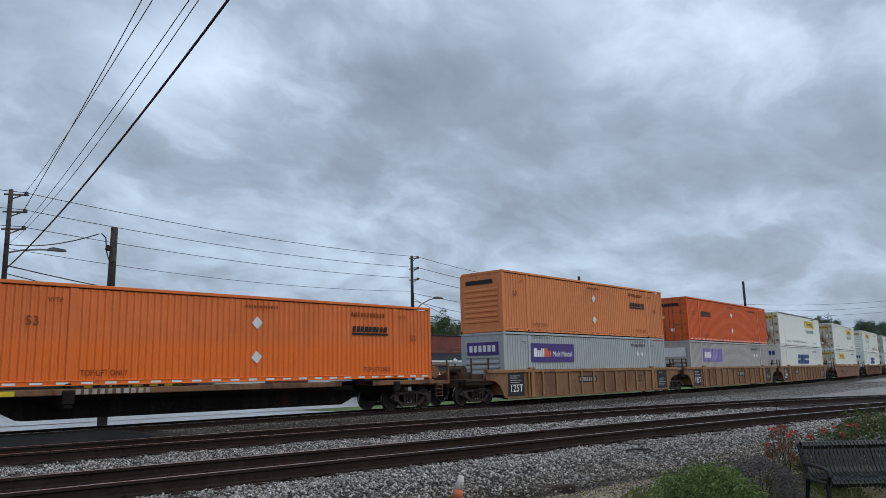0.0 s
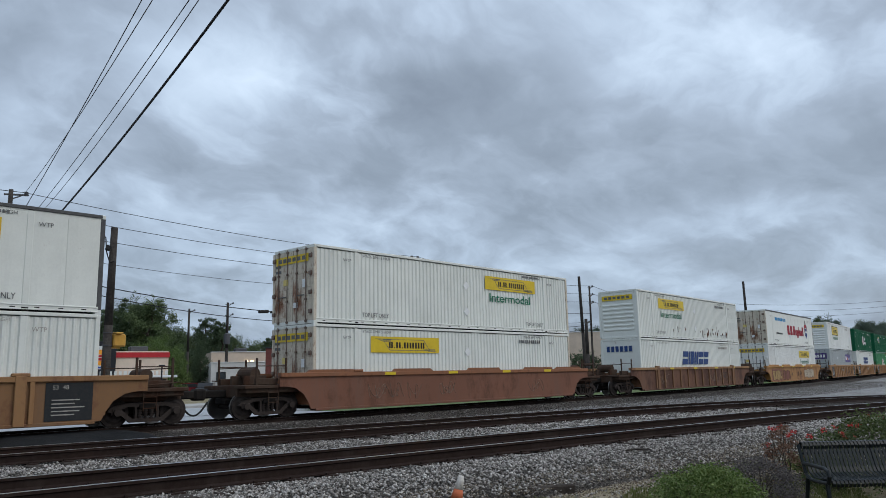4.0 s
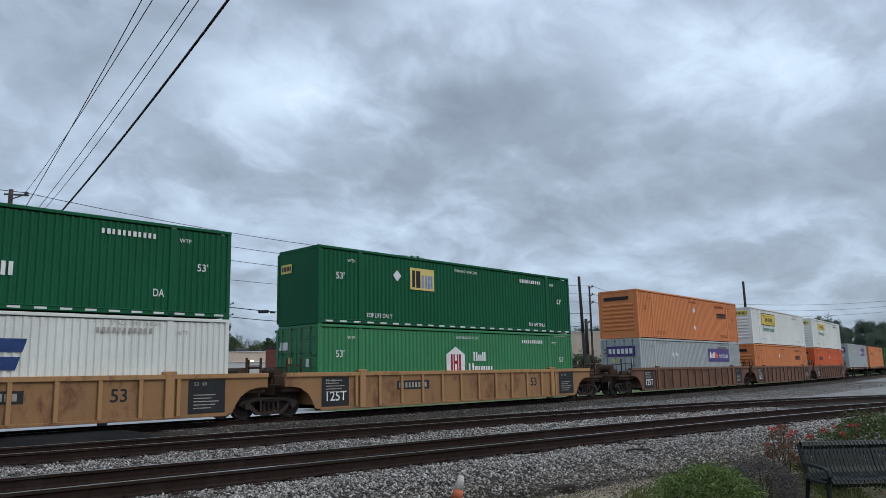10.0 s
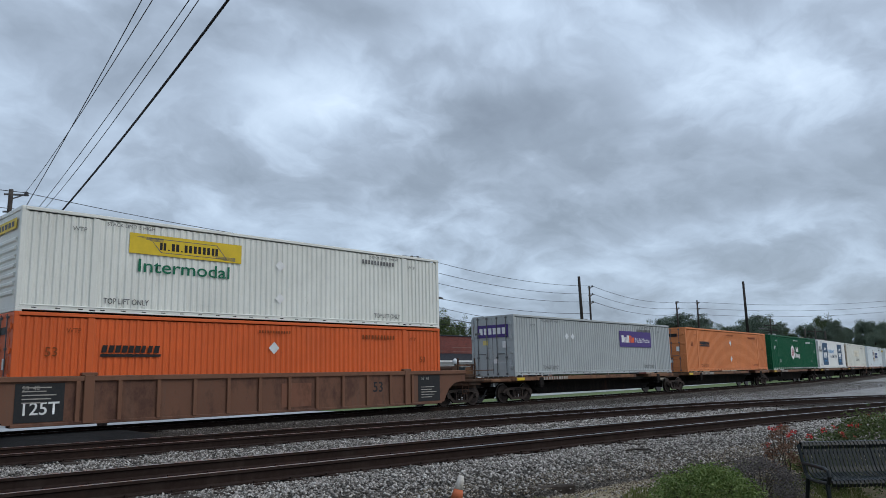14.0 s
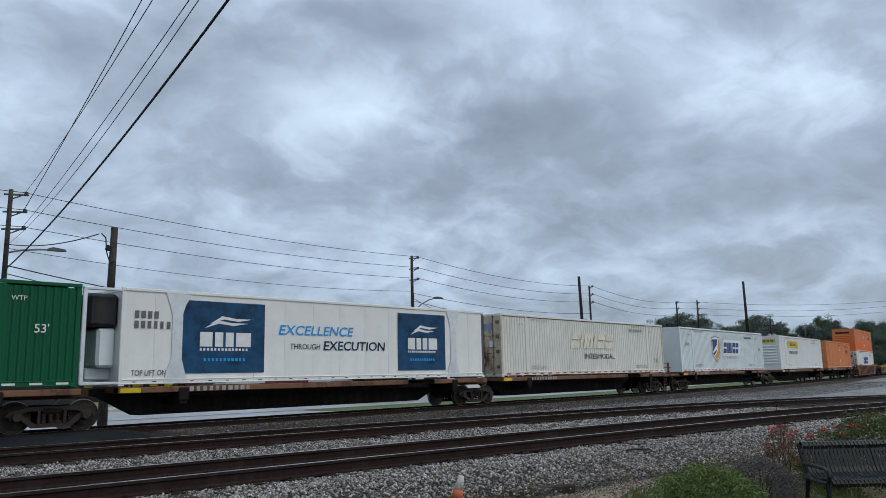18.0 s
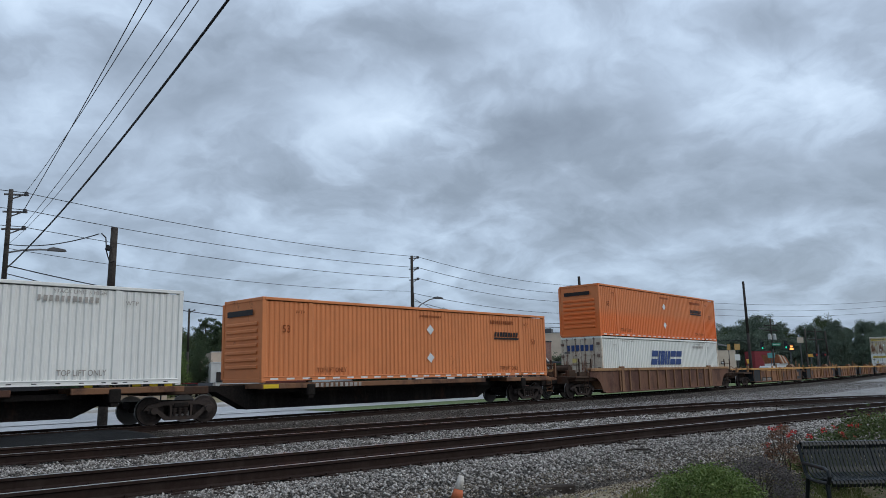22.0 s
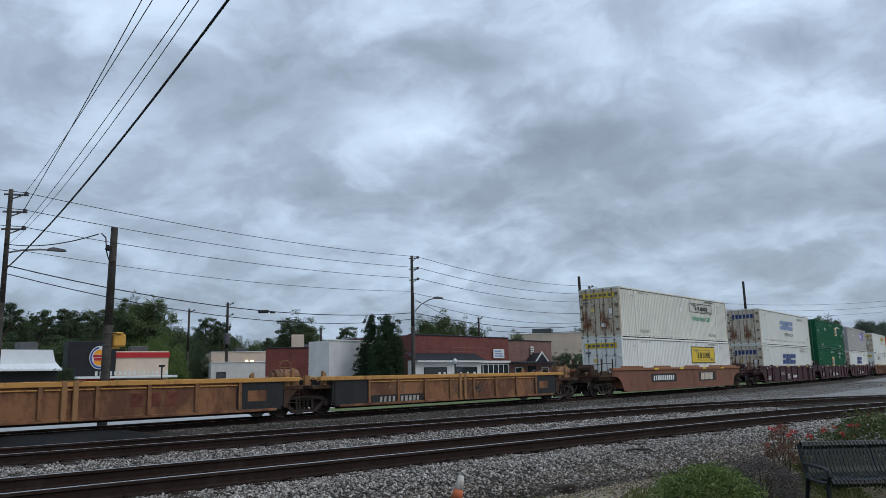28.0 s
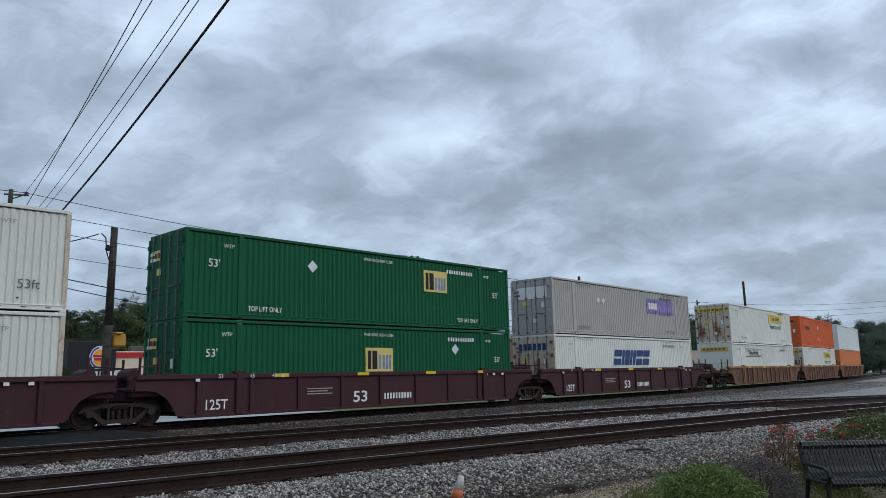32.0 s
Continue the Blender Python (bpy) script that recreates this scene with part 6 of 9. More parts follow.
# loose stones
def stones(name, places, mat, label, seed=5):
    """places: array of x, y, z, size. Each stone is a dented octahedron."""
    r = np.random.RandomState(seed)
    n = len(places)
    base = np.array([(1, 0, 0), (0, 1, 0), (-1, 0, 0), (0, -1, 0), (0, 0, 0.75), (0, 0, -0.6)])
    tri = np.array([(0, 1, 4), (1, 2, 4), (2, 3, 4), (3, 0, 4), (1, 0, 5), (2, 1, 5), (3, 2, 5), (0, 3, 5)])
    a = r.uniform(0, 2 * np.pi, n)
    v = base[None] * r.uniform(0.6, 1.25, (n, 6, 1)) + r.uniform(-0.22, 0.22, (n, 6, 3))
    c, s = np.cos(a)[:, None], np.sin(a)[:, None]
    tl = r.uniform(-0.5, 0.5, n)[:, None]
    x, y, z = v[..., 0] * c - v[..., 1] * s, v[..., 0] * s + v[..., 1] * c, v[..., 2] + v[..., 0] * tl
    v = np.stack([x, y, z], -1) * places[:, None, 3:4] + places[:, None, :3]
    me = bpy.data.meshes.new(name)
    me.vertices.add(n * 6)
    me.vertices.foreach_set("co", v.reshape(-1))
    f = (tri[None] + (np.arange(n) * 6)[:, None, None]).reshape(-1)
    me.loops.add(len(f))
    me.loops.foreach_set("vertex_index", f)
    me.polygons.add(n * 8)
    me.polygons.foreach_set("loop_start", np.arange(0, len(f), 3))
    me.polygons.foreach_set("loop_total", np.full(n * 8, 3))
    me.update(calc_edges=True)
    me.materials.append(mat)
    return solid(name, me, label, "gravel", "stuff")


m, t, b_ = nodes_of("crushed_stone")
isl = t.nodes.new("ShaderNodeNewGeometry").outputs["Random Per Island"]
cc = ramp(t, isl, [(0.0, (0.06, 0.053, 0.047)), (0.25, (0.145, 0.131, 0.117)), (0.55, (0.285, 0.261, 0.237)), (0.85, (0.43, 0.402, 0.369)), (1.0, (0.54, 0.512, 0.475))])
cc = mix(t, 0.6, cc, ramp(t, noise_tex(t, coords(t), 30, 5, 0.7), [(0.3, 0.55), (0.7, 1.35)]), "MULTIPLY")
t.links.new(cc, b_.inputs["Base Color"])
b_.inputs["Roughness"].default_value = 0.9
b_.inputs["Specular IOR Level"].default_value = 0.12
STONE = m
m, t, b_ = nodes_of("dirty_crushed_stone")
isl = t.nodes.new("ShaderNodeNewGeometry").outputs["Random Per Island"]
t.links.new(ramp(t, isl, [(0.0, (0.04, 0.034, 0.03)), (0.5, (0.11, 0.098, 0.088)), (0.9, (0.23, 0.21, 0.19)), (1.0, (0.36, 0.34, 0.31))]), b_.inputs["Base Color"])
b_.inputs["Roughness"].default_value = 0.9
b_.inputs["Specular IOR Level"].default_value = 0.12
DIRTY_STONE = m
rs = np.random.RandomState(8)
pl = []
for _ in range(360000):
    y = 6.4 + 12.0 * rs.rand() ** 1.12
    x = rs.uniform(0.0, 34.0)
    az = math.degrees(math.atan2(x, y))
    d = math.hypot(x, y)
    if not 6.5 < az < 72 or d > 30 or rs.rand() > min(1.0, (13.0 / d) ** 1.6):
        continue
    if any(abs(y - r_) < 0.085 for q in NEAR for r_ in q):
        continue
    edge = 7.4 + 0.25 * noise.noise((x * 0.8, 0.0, 9.0))
    if y < edge + 0.25 and rs.rand() > 0.09 + 0.9 * smooth01(edge - 0.2, edge + 0.3, y):
        continue
    sz = (0.010 + 0.022 * rs.rand() ** 1.3) * (1.3 if d > 18 else 1.0)
    pl.append((x, y, (bed(x, y) if y > 7.2 else land(x, y)) + rs.uniform(-0.005, 0.014), sz))
stones("ballast_stones", np.array(pl), STONE, "loose grey crushed stones on the track bed")
pl = []
for _ in range(46000):
    u, s = 1 + 84 * rs.rand() ** 1.5, -0.9 - 7.6 * rs.rand() ** 1.8
    if abs(abs(s) - 0.75) < 0.1:
        continue
    p = on_track(u, s)
    if 2.4 < u < 8.0 and s > -3.5:
        continue
    zz = float(np.interp(s, [-8.5, -3.4, -2.6, -1.9, 0], [-0.5, -0.5, -0.48, -0.38, -0.36]))
    pl.append((p.x, p.y, zz + 0.01, rs.uniform(0.015, 0.034)))
stones("yard_stones", np.array(pl), DIRTY_STONE, "scattered grey stones beside the train's track", 6)

# fine grit and crumbs of soil along the foot of the ballast
m, t, b_ = nodes_of("soil_grit")
isl = t.nodes.new("ShaderNodeNewGeometry").outputs["Random Per Island"]
t.links.new(ramp(t, isl, [(0.0, (0.05, 0.036, 0.025)), (0.45, (0.15, 0.115, 0.08)), (0.8, (0.30, 0.255, 0.195)), (1.0, (0.46, 0.42, 0.36))]), b_.inputs["Base Color"])
b_.inputs["Roughness"].default_value = 0.95
b_.inputs["Specular IOR Level"].default_value = 0.1
pl = []
for _ in range(42000):
    x, y = rs.uniform(3.0, 17.0), 7.75 - 2.6 * rs.rand() ** 1.3
    if rs.rand() > 0.25 + 0.9 * max(0.0, 0.5 + noise.noise((x * 0.9, y * 1.4, 2.0))):
        continue
    pl.append((x, y, (bed(x, y) if y > 7.3 else land(x, y)) + 0.004, rs.uniform(0.005, 0.017)))
stones("soil_grit", np.array(pl), m, "brown grit and soil crumbs beside the ballast", 9)

# black asphalt hump beside the train's track
b = Build()
nu, ns = 26, 9
for i in range(nu):
    for j in range(ns):
        u, s = 2.6 + 5.2 * i / (nu - 1), -3.5 + 2.7 * j / (ns - 1)
        h = 0.33 * smooth01(0, 0.25, i / (nu - 1)) * smooth01(0, 0.22, 1 - i / (nu - 1)) * smooth01(0, 0.4, j / (ns - 1))
        p = on_track(u, s, -0.56 + h + 0.012 * noise.noise((u * 3, s * 3, 0)))
        b.v.append(tuple(p))
for i in range(nu - 1):
    for j in range(ns - 1):
        b.f.append((i * ns + j, (i + 1) * ns + j, (i + 1) * ns + j + 1, i * ns + j + 1))
        b.mi.append(0)
solid("asphalt_ramp", b.mesh("asphalt_ramp", BLACKTOP, True), "smooth black asphalt ramp against the rail", "ramp", "structure")

# ============ cloud deck ============
m = bpy.data.materials.new("cloud_deck")
m.use_nodes = True
t = m.node_tree
t.nodes.remove(t.nodes["Principled BSDF"])
o = coords(t)
sep = t.nodes.new("ShaderNodeSeparateXYZ")
nrm = t.nodes.new("ShaderNodeVectorMath")
nrm.operation = "NORMALIZE"
t.links.new(o, nrm.inputs[0])
t.links.new(nrm.outputs[0], sep.inputs[0])


def mth(op, a, b=None, c=0.085):
    n = t.nodes.new("ShaderNodeMath")
    n.operation = op
    for i, v in enumerate((a, b, c if op == "MULTIPLY_ADD" else None)):
        if v is None:
            continue
        if isinstance(v, (int, float)):
            n.inputs[i].default_value = v
        else:
            t.links.new(v, n.inputs[i])
    return n.outputs[0]


DECK_H, DECK_R = 230.0, 4600.0
mid = t.nodes.new("ShaderNodeVectorMath")
mid.operation = "ADD"
mid.inputs[1].default_value = (0.6 * DECK_H, 0.07 * DECK_H, 0.0)
t.links.new(o, mid.inputs[0])
mdir = t.nodes.new("ShaderNodeVectorMath")
mdir.operation = "NORMALIZE"
t.links.new(mid.outputs[0], mdir.inputs[0])
msep = t.nodes.new("ShaderNodeSeparateXYZ")
t.links.new(mdir.outputs[0], msep.inputs[0])
zz = mth("ADD", mth("MAXIMUM", msep.outputs[2], 0.0), 0.40)
flat = t.nodes.new("ShaderNodeCombineXYZ")
t.links.new(mth("DIVIDE", msep.outputs[0], zz), flat.inputs[0])
t.links.new(mth("DIVIDE", msep.outputs[1], zz), flat.inputs[1])
warp = add(t, "TexNoise", Scale=2.6, Detail=5.0, Roughness=0.55)
t.links.new(flat.outputs[0], warp.inputs["Vector"])
wv = t.nodes.new("ShaderNodeVectorMath")
wv.operation = "MULTIPLY_ADD"
wv.inputs[1].default_value = (0.30, 0.30, 0.0)
t.links.new(warp.outputs["Color"], wv.inputs[0])
t.links.new(flat.outputs[0], wv.inputs[2])
n1 = add(t, "TexNoise", Scale=5.2, Detail=9.0, Roughness=0.54)
n2 = add(t, "TexNoise", Scale=2.0, Detail=4.0, Roughness=0.5)
t.links.new(wv.outputs[0], n1.inputs["Vector"])
t.links.new(wv.outputs[0], n2.inputs["Vector"])
dens = mth("ADD", mth("MULTIPLY", n1.outputs["Fac"], 0.50), mth("MULTIPLY_ADD", n2.outputs["Fac"], 0.30))
# broad masses of the deck: azimuth, elevation, half width, half height (degrees), weight
DARK_MASSES = ((35, 21, 4, 2, 0.06), (43, 22, 6, 2, 0.07), (45, 17.5, 10, 2.6, 0.06), (25, 15.8, 5, 3, 0.05), (63, 15, 10, 2.4, 0.06), (68, 19.7, 3, 1.4, 0.05), (37, 16, 5, 3.7, 0.05),
               (51, 16, 8, 3.3, 0.04), (7, 24.5, 5, 2, 0.045), (-5, 24, 5, 2.5, 0.05), (18, 31.7, 7, 2, 0.06), (0, 22, 7, 2.4, 0.04), (56, 33.6, 7, 2.6, 0.05), (-3, 15.4, 9, 2.5, 0.04))
BRIGHT_MASSES = ((51, 23, 3, 2.2, -0.07), (59, 25, 5, 2, -0.06), (23, 24.5, 6, 2.6, -0.05), (10, 18.7, 4, 3.3, -0.05), (20, 12.3, 3, 1.4, -0.04), (69, 16.5, 3, 1.6, -0.05), (18, 23.5, 4, 1.6, -0.05),
                 (36, 24.3, 4, 1.4, -0.04), (43, 31.5, 6, 2.2, -0.05), (60, 9.6, 3, 1, -0.04), (48, 27, 6, 2, -0.05), (-11, 28, 6, 2.2, -0.05), (30, 12, 6, 1.5, -0.03))
azim = mth("ADD", mth("ARCTAN2", sep.outputs[0], sep.outputs[1]), mth("MULTIPLY", mth("SUBTRACT", n1.outputs["Fac"], 0.5), 0.26))
elev = mth("ADD", mth("ARCSINE", sep.outputs[2]), mth("MULTIPLY", mth("SUBTRACT", warp.outputs["Fac"], 0.5), 0.16))
for az, el, wide, tall, wt in DARK_MASSES + BRIGHT_MASSES:
    ex = mth("MULTIPLY", mth("SUBTRACT", azim, radians(az)), 0.8 / radians(wide))
    ey = mth("MULTIPLY", mth("SUBTRACT", elev, radians(el)), 0.8 / radians(tall))
    rr = mth("ADD", mth("MULTIPLY", ex, ex), mth("MULTIPLY", ey, ey))
    dens = mth("ADD", dens, mth("DIVIDE", wt, mth("ADD", 1.0, mth("MULTIPLY", rr, rr))))
cloud = ramp(t, dens, [(0.31, (0.82, 0.98, 1.17)), (0.40, (0.68, 0.825, 1.0)), (0.46, (0.555, 0.675, 0.83)), (0.52, (0.435, 0.525, 0.645)), (0.60, (0.335, 0.405, 0.495)), (0.70, (0.27, 0.325, 0.40))])
up = ramp(t, sep.outputs[2], [(0.0, (0.66, 0.70, 0.76)), (0.13, (0.88, 0.90, 0.925)), (0.28, (0.99, 0.99, 0.99)), (0.5, (1.06, 1.06, 1.06)), (1.0, (1.7, 1.7, 1.7))])
em = add(t, "Emission", Strength=1.0)
t.links.new(mix(t, 1.0, cloud, up, "MULTIPLY"), em.inputs["Color"])
tp = t.nodes.new("ShaderNodeBsdfTransparent")
ms = t.nodes.new("ShaderNodeMixShader")
ms.inputs[0].default_value = 0.8
t.links.new(tp.outputs[0], ms.inputs[1])
t.links.new(em.outputs[0], ms.inputs[2])
t.links.new(ms.outputs[0], t.nodes["Material Output"].inputs["Surface"])
b = Build()
NA, NE = 64, 26
for j in range(NE + 1):
    r = DECK_R * (j / NE) ** 1.6
    for i in range(NA):
        a = 2 * math.pi * i / NA
        b.v.append((r * math.cos(a), r * math.sin(a), DECK_H * (1 - (r / DECK_R) ** 4) + 1.0))
for j in range(NE):
    for i in range(NA):
        k = (i + 1) % NA
        b.f.append((j * NA + i, j * NA + k, (j + 1) * NA + k, (j + 1) * NA + i))
        b.mi.append(0)
CLOUDS = solid("backdrop", b.mesh("cloud_deck", m, True), "drifting grey overcast cloud deck", "sky", "structure")

# ============ trees and shrubs ============
BARK = ground_mat("bark", [(0.05, 0.04, 0.032), (0.085, 0.07, 0.056), (0.13, 0.11, 0.09)], 3.0, 14.0, 0.95, 0.8, 0.03)
LEAF_DARK = leafy("dark_leaves", (0.06, 0.092, 0.05), (0.12, 0.16, 0.085))
LEAF_MID = leafy("green_leaves", (0.065, 0.10, 0.045), (0.145, 0.185, 0.08))
LEAF_LIGHT = leafy("light_green_leaves", (0.09, 0.15, 0.04), (0.17, 0.235, 0.075))
LEAF_CEDAR = leafy("cedar_leaves", (0.024, 0.05, 0.025), (0.06, 0.10, 0.045))


def leaves(b, c, r, n, size, rg, flat=0.6):
    """n small bent leaves in a clump."""
    for _ in range(n):
        d = Vector((rg.gauss(0, 1), rg.gauss(0, 1), rg.gauss(0, flat)))
        p = c + d * (r / 2.0) * min(1.0, 1.7 / max(d.length, 0.01))
        a = Vector((rg.uniform(-1, 1), rg.uniform(-1, 1), rg.uniform(-0.6, 0.6))).normalized()
        w = a.cross(Vector((rg.uniform(-1, 1), rg.uniform(-1, 1), rg.uniform(-1, 1)))).normalized()
        s = size * rg.uniform(0.6, 1.3)
        k = len(b.v)
        b.v += [tuple(p - a * s * 0.5), tuple(p + w * s * 0.28), tuple(p + a * s * 0.5 + w.cross(a) * s * 0.1), tuple(p - w * s * 0.28)]
        b.f += [(k, k + 1, k + 2), (k, k + 2, k + 3)]
        b.mi += [0, 0]


def raw_mesh(b, name, mat):
    me = bpy.data.meshes.new(name)
    me.from_pydata(b.v, [], b.f)
    me.materials.append(mat)
    me.update()
    return me


def limb(b, p, q, r0, r1, rg, n=4):
    pts = [p.lerp(q, i / n) + Vector((rg.uniform(-1, 1), rg.uniform(-1, 1), rg.uniform(-0.4, 0.4))) * (0.05 * (q - p).length if 0 < i < n else 0) for i in range(n + 1)]
    for i in range(n):
        b.cyl(pts[i], pts[i + 1], r0 + (r1 - r0) * i / n, 7, r0 + (r1 - r0) * (i + 1) / n, 0, False)
    return pts


def tree(kind, seed, h=10.0, w=7.0, mat=None, leaf=0.42, clumps=75, per=42, bare=0.22, label="", pointed=0.0):
    rg = random.Random(seed)
    ob = thing(kind, pose(0, 0, 0), label, "tree", "trees behind the town")
    tb, cb = Build(), Build()
    top = Vector((rg.uniform(-0.3, 0.3), rg.uniform(-0.3, 0.3), h * 0.86))
    trunk = limb(tb, Vector((0, 0, 0)), top, 0.028 * h, 0.006 * h, rg, 7)
    for i in range(12):
        f = bare + (0.95 - bare) * (i / 12)
        s = trunk[0].lerp(trunk[-1], f)
        a = i * 2.4 + rg.uniform(-0.4, 0.4)
        rad = w * 0.42 * (1 - 0.45 * f) * rg.uniform(0.7, 1.1)
        limb(tb, s, s + Vector((math.cos(a) * rad, math.sin(a) * rad, rad * rg.uniform(0.25, 0.7))), 0.010 * h * (1.1 - f), 0.002 * h, rg)
    for i in range(clumps):
        # one bough: a lump of clumps with sky between it and the next
        f = (i + rg.random()) / clumps
        z = h * (bare + (0.93 - bare) * f)
        prof = (math.sin(math.pi * min(1, (f * 0.80 + 0.18))) ** 0.6) * (1 - pointed) + pointed * (1 - f) ** 0.8
        a = i * 2.4 + rg.uniform(-0.7, 0.7)
        rad = w * 0.40 * max(0.05, prof) * rg.uniform(0.25, 1.0) ** 0.6 * (1 + 0.25 * math.sin(a * 2 + seed))
        c, br = Vector((math.cos(a) * rad, math.sin(a) * rad, z)), w * rg.uniform(0.11, 0.19) * (1 - 0.3 * pointed)
        for k in range(7):
            q = c + Vector((rg.gauss(0, 0.55), rg.gauss(0, 0.55), rg.gauss(0, 0.38))) * br
            leaves(cb, q, br * rg.uniform(0.42, 0.7), per, leaf, rg)
    part("trunk", tb.mesh("trunk", BARK), ob)
    cr = part("crown", raw_mesh(cb, "crown", mat), ob)
    cr["kind"] = "stuff"
    return ob


def at_az(px, d, z=0.0):
    """A plan position d metres off, in the direction of a column of the view near the skyline."""
    a = radians(39.43) + math.atan((px - 784) / 1348)
    return Vector((d * math.sin(a), d * math.cos(a), z))


GZ = -0.62
models = [
    tree("broadleaf_tree", 11, 10, 8.5, LEAF_DARK, 0.2, 36, 105, 0.16, "dense dark green broadleaf tree behind the shops"),
    tree("broadleaf_tree", 12, 10, 7.0, LEAF_MID, 0.19, 33, 100, 0.2, "tall green broadleaf tree with an uneven crown"),
    tree("pine_tree", 13, 10, 5.0, LEAF_DARK, 0.17, 20, 100, 0.42, "tall dark pine tree with an open crown", 0.2),
    tree("broadleaf_tree", 14, 10, 9.5, LEAF_MID, 0.2, 38, 105, 0.13, "wide spreading green tree"),
    tree("broadleaf_tree", 15, 10, 11.0, LEAF_LIGHT, 0.2, 44, 74, 0.06, "rounded light green tree beside the restaurant"),
    tree("cedar_tree", 16, 10, 6.4, LEAF_CEDAR, 0.14, 84, 90, 0.02, "dense dark cedar tree before a white building", 0.55),
]
# Distance haze over the far wood is mixed into a paler, bluer leaf colour.
LEAF_HAZED = leafy("hazed_far_leaves", (0.105, 0.145, 0.11), (0.185, 0.23, 0.165))
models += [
    tree("broadleaf_tree", 17, 10, 8.0, LEAF_HAZED, 0.2, 38, 100, 0.13, "distant dull green tree on the wooded rise"),
    tree("broadleaf_tree", 18, 10, 9.5, LEAF_HAZED, 0.2, 40, 100, 0.1, "distant dull green spreading tree on the wooded rise"),
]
used = set()


def plant(k, px, d, h, wide=1.0, turn=None, rg=random.Random(77)):
    p = at_az(px, d, GZ)
    m = Matrix.Translation(p) @ pose(0, 0, 0, 0, 0, rg.uniform(0, 360) if turn is None else turn) @ Matrix.Diagonal((h / 10 * wide, h / 10 * wide, h / 10, 1))
    if k in used:
        return copy_thing(models[k], m @ Matrix.Diagonal((*[1 / s for s in models[k].scale], 1)))
    used.add(k)
    models[k].matrix_basis = m
    return models[k]


rp = random.Random(21)
SKYLINE = ((-60, 5.1), (0, 5.3), (30, 4.8), (75, 4.9), (115, 5.0), (160, 5.0), (200, 5.5), (245, 5.85), (285, 5.2), (320, 3.95), (357, 4.5), (400, 4.05), (440, 3.7), (470, 3.7), (520, 4.3), (560, 3.5),
           (615, 3.75), (680, 3.6), (735, 3.9), (775, 4.4), (812, 3.85), (845, 3.5), (900, 2.9), (1000, 2.6), (1060, 3.1), (1090, 3.35), (1150, 3.5), (1200, 4.0), (1240, 3.75), (1300, 3.3), (1357, 3.6), (1400, 3.0), (1440, 3.1), (1465, 3.4), (1500, 3.0), (1540, 3.25), (1700, 3.3))


def treetop(px, d, drop=0.0):
    """Height above the ground at which a tree d metres off meets the wood's ridge line."""
    el = float(np.interp(px, [a for a, _ in SKYLINE], [e for _, e in SKYLINE])) - drop + 0.12
    return EYE.z - GZ + d * math.tan(radians(el))


# the wood on the left, two ranks deep, with tall crowns standing out of it
for px in range(-70, 620, 30):
    d = rp.uniform(122, 150)
    plant(rp.choice((0, 1, 2, 3)), px + rp.uniform(-8, 8), d, treetop(px, d, rp.uniform(0.3, 1.3)), rp.uniform(0.7, 1.0))
for px in range(-70, 700, 40):
    d = rp.uniform(152, 165)
    plant(rp.choice((0, 3)), px + rp.uniform(-12, 12), d, treetop(px, d, rp.uniform(1.0, 1.8)), rp.uniform(1.1, 1.5))
for px in range(-60, 330, 34):
    plant(rp.choice((0, 3, 1)), px + rp.uniform(-14, 14), rp.uniform(100, 112), rp.uniform(5.5, 7.2), rp.uniform(1.1, 1.5))
for px, d, k, wd_ in ((0, 116, 2, 1.0), (62, 116, 2, 1.0), (112, 118, 2, 1.1), (162, 120, 2, 1.1), (222, 102, 1, 0.75), (258, 100, 1, 0.95), (358, 118, 2, 0.9), (385, 118, 2, 0.8), (510, 122, 0, 0.9), (535, 122, 1, 0.8), (610, 124, 2, 1.1)):
    plant(k, px, d, treetop(px, d) + 0.2, wd_)
for px, d, h in ((268, 84, 6.3), (300, 88, 5.4), (240, 88, 5.4)):
    plant(4, px, d, h, 0.75)
plant(0, 350, 92, 6.3, 0.5)
plant(5, 682, 60, 6.75, 0.8)
plant(5, 652, 61.0, 6.9, 0.5)
plant(5, 668, 59.0, 4.6, 1.15)
plant(5, 640, 60.0, 4.4, 0.8)
plant(5, 694, 60.0, 4.8, 0.8)
for px in range(640, 1060, 32):
    d = rp.uniform(128, 150)
    plant(rp.choice((0, 1, 3)), px + rp.uniform(-8, 8), d, treetop(px, d, rp.uniform(0.6, 1.2)), rp.uniform(0.8, 1.1))
for px, d, w_ in ((752, 105, 0.7), (778, 108, 0.8), (806, 112, 0.6), (838, 112, 0.6), (912, 112, 0.7)):
    plant(3, px, d, treetop(px, d), w_)
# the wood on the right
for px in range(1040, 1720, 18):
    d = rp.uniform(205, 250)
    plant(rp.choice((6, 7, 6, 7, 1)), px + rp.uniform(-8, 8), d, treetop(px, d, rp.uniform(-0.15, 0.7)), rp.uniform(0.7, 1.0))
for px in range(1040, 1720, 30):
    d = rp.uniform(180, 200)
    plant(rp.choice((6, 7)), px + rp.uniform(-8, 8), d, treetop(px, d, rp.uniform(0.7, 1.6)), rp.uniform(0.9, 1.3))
for px, d, h in ((1210, 125, 4.0), (1000, 90, 4.0), (983, 91, 3.7), (1022, 92, 3.9), (1045, 93, 3.8), (1070, 94, 3.9), (1088, 95, 3.4), (112, 66, 2.9)):
    plant(0 if px != 1210 else 3, px, d, h, 0.9)

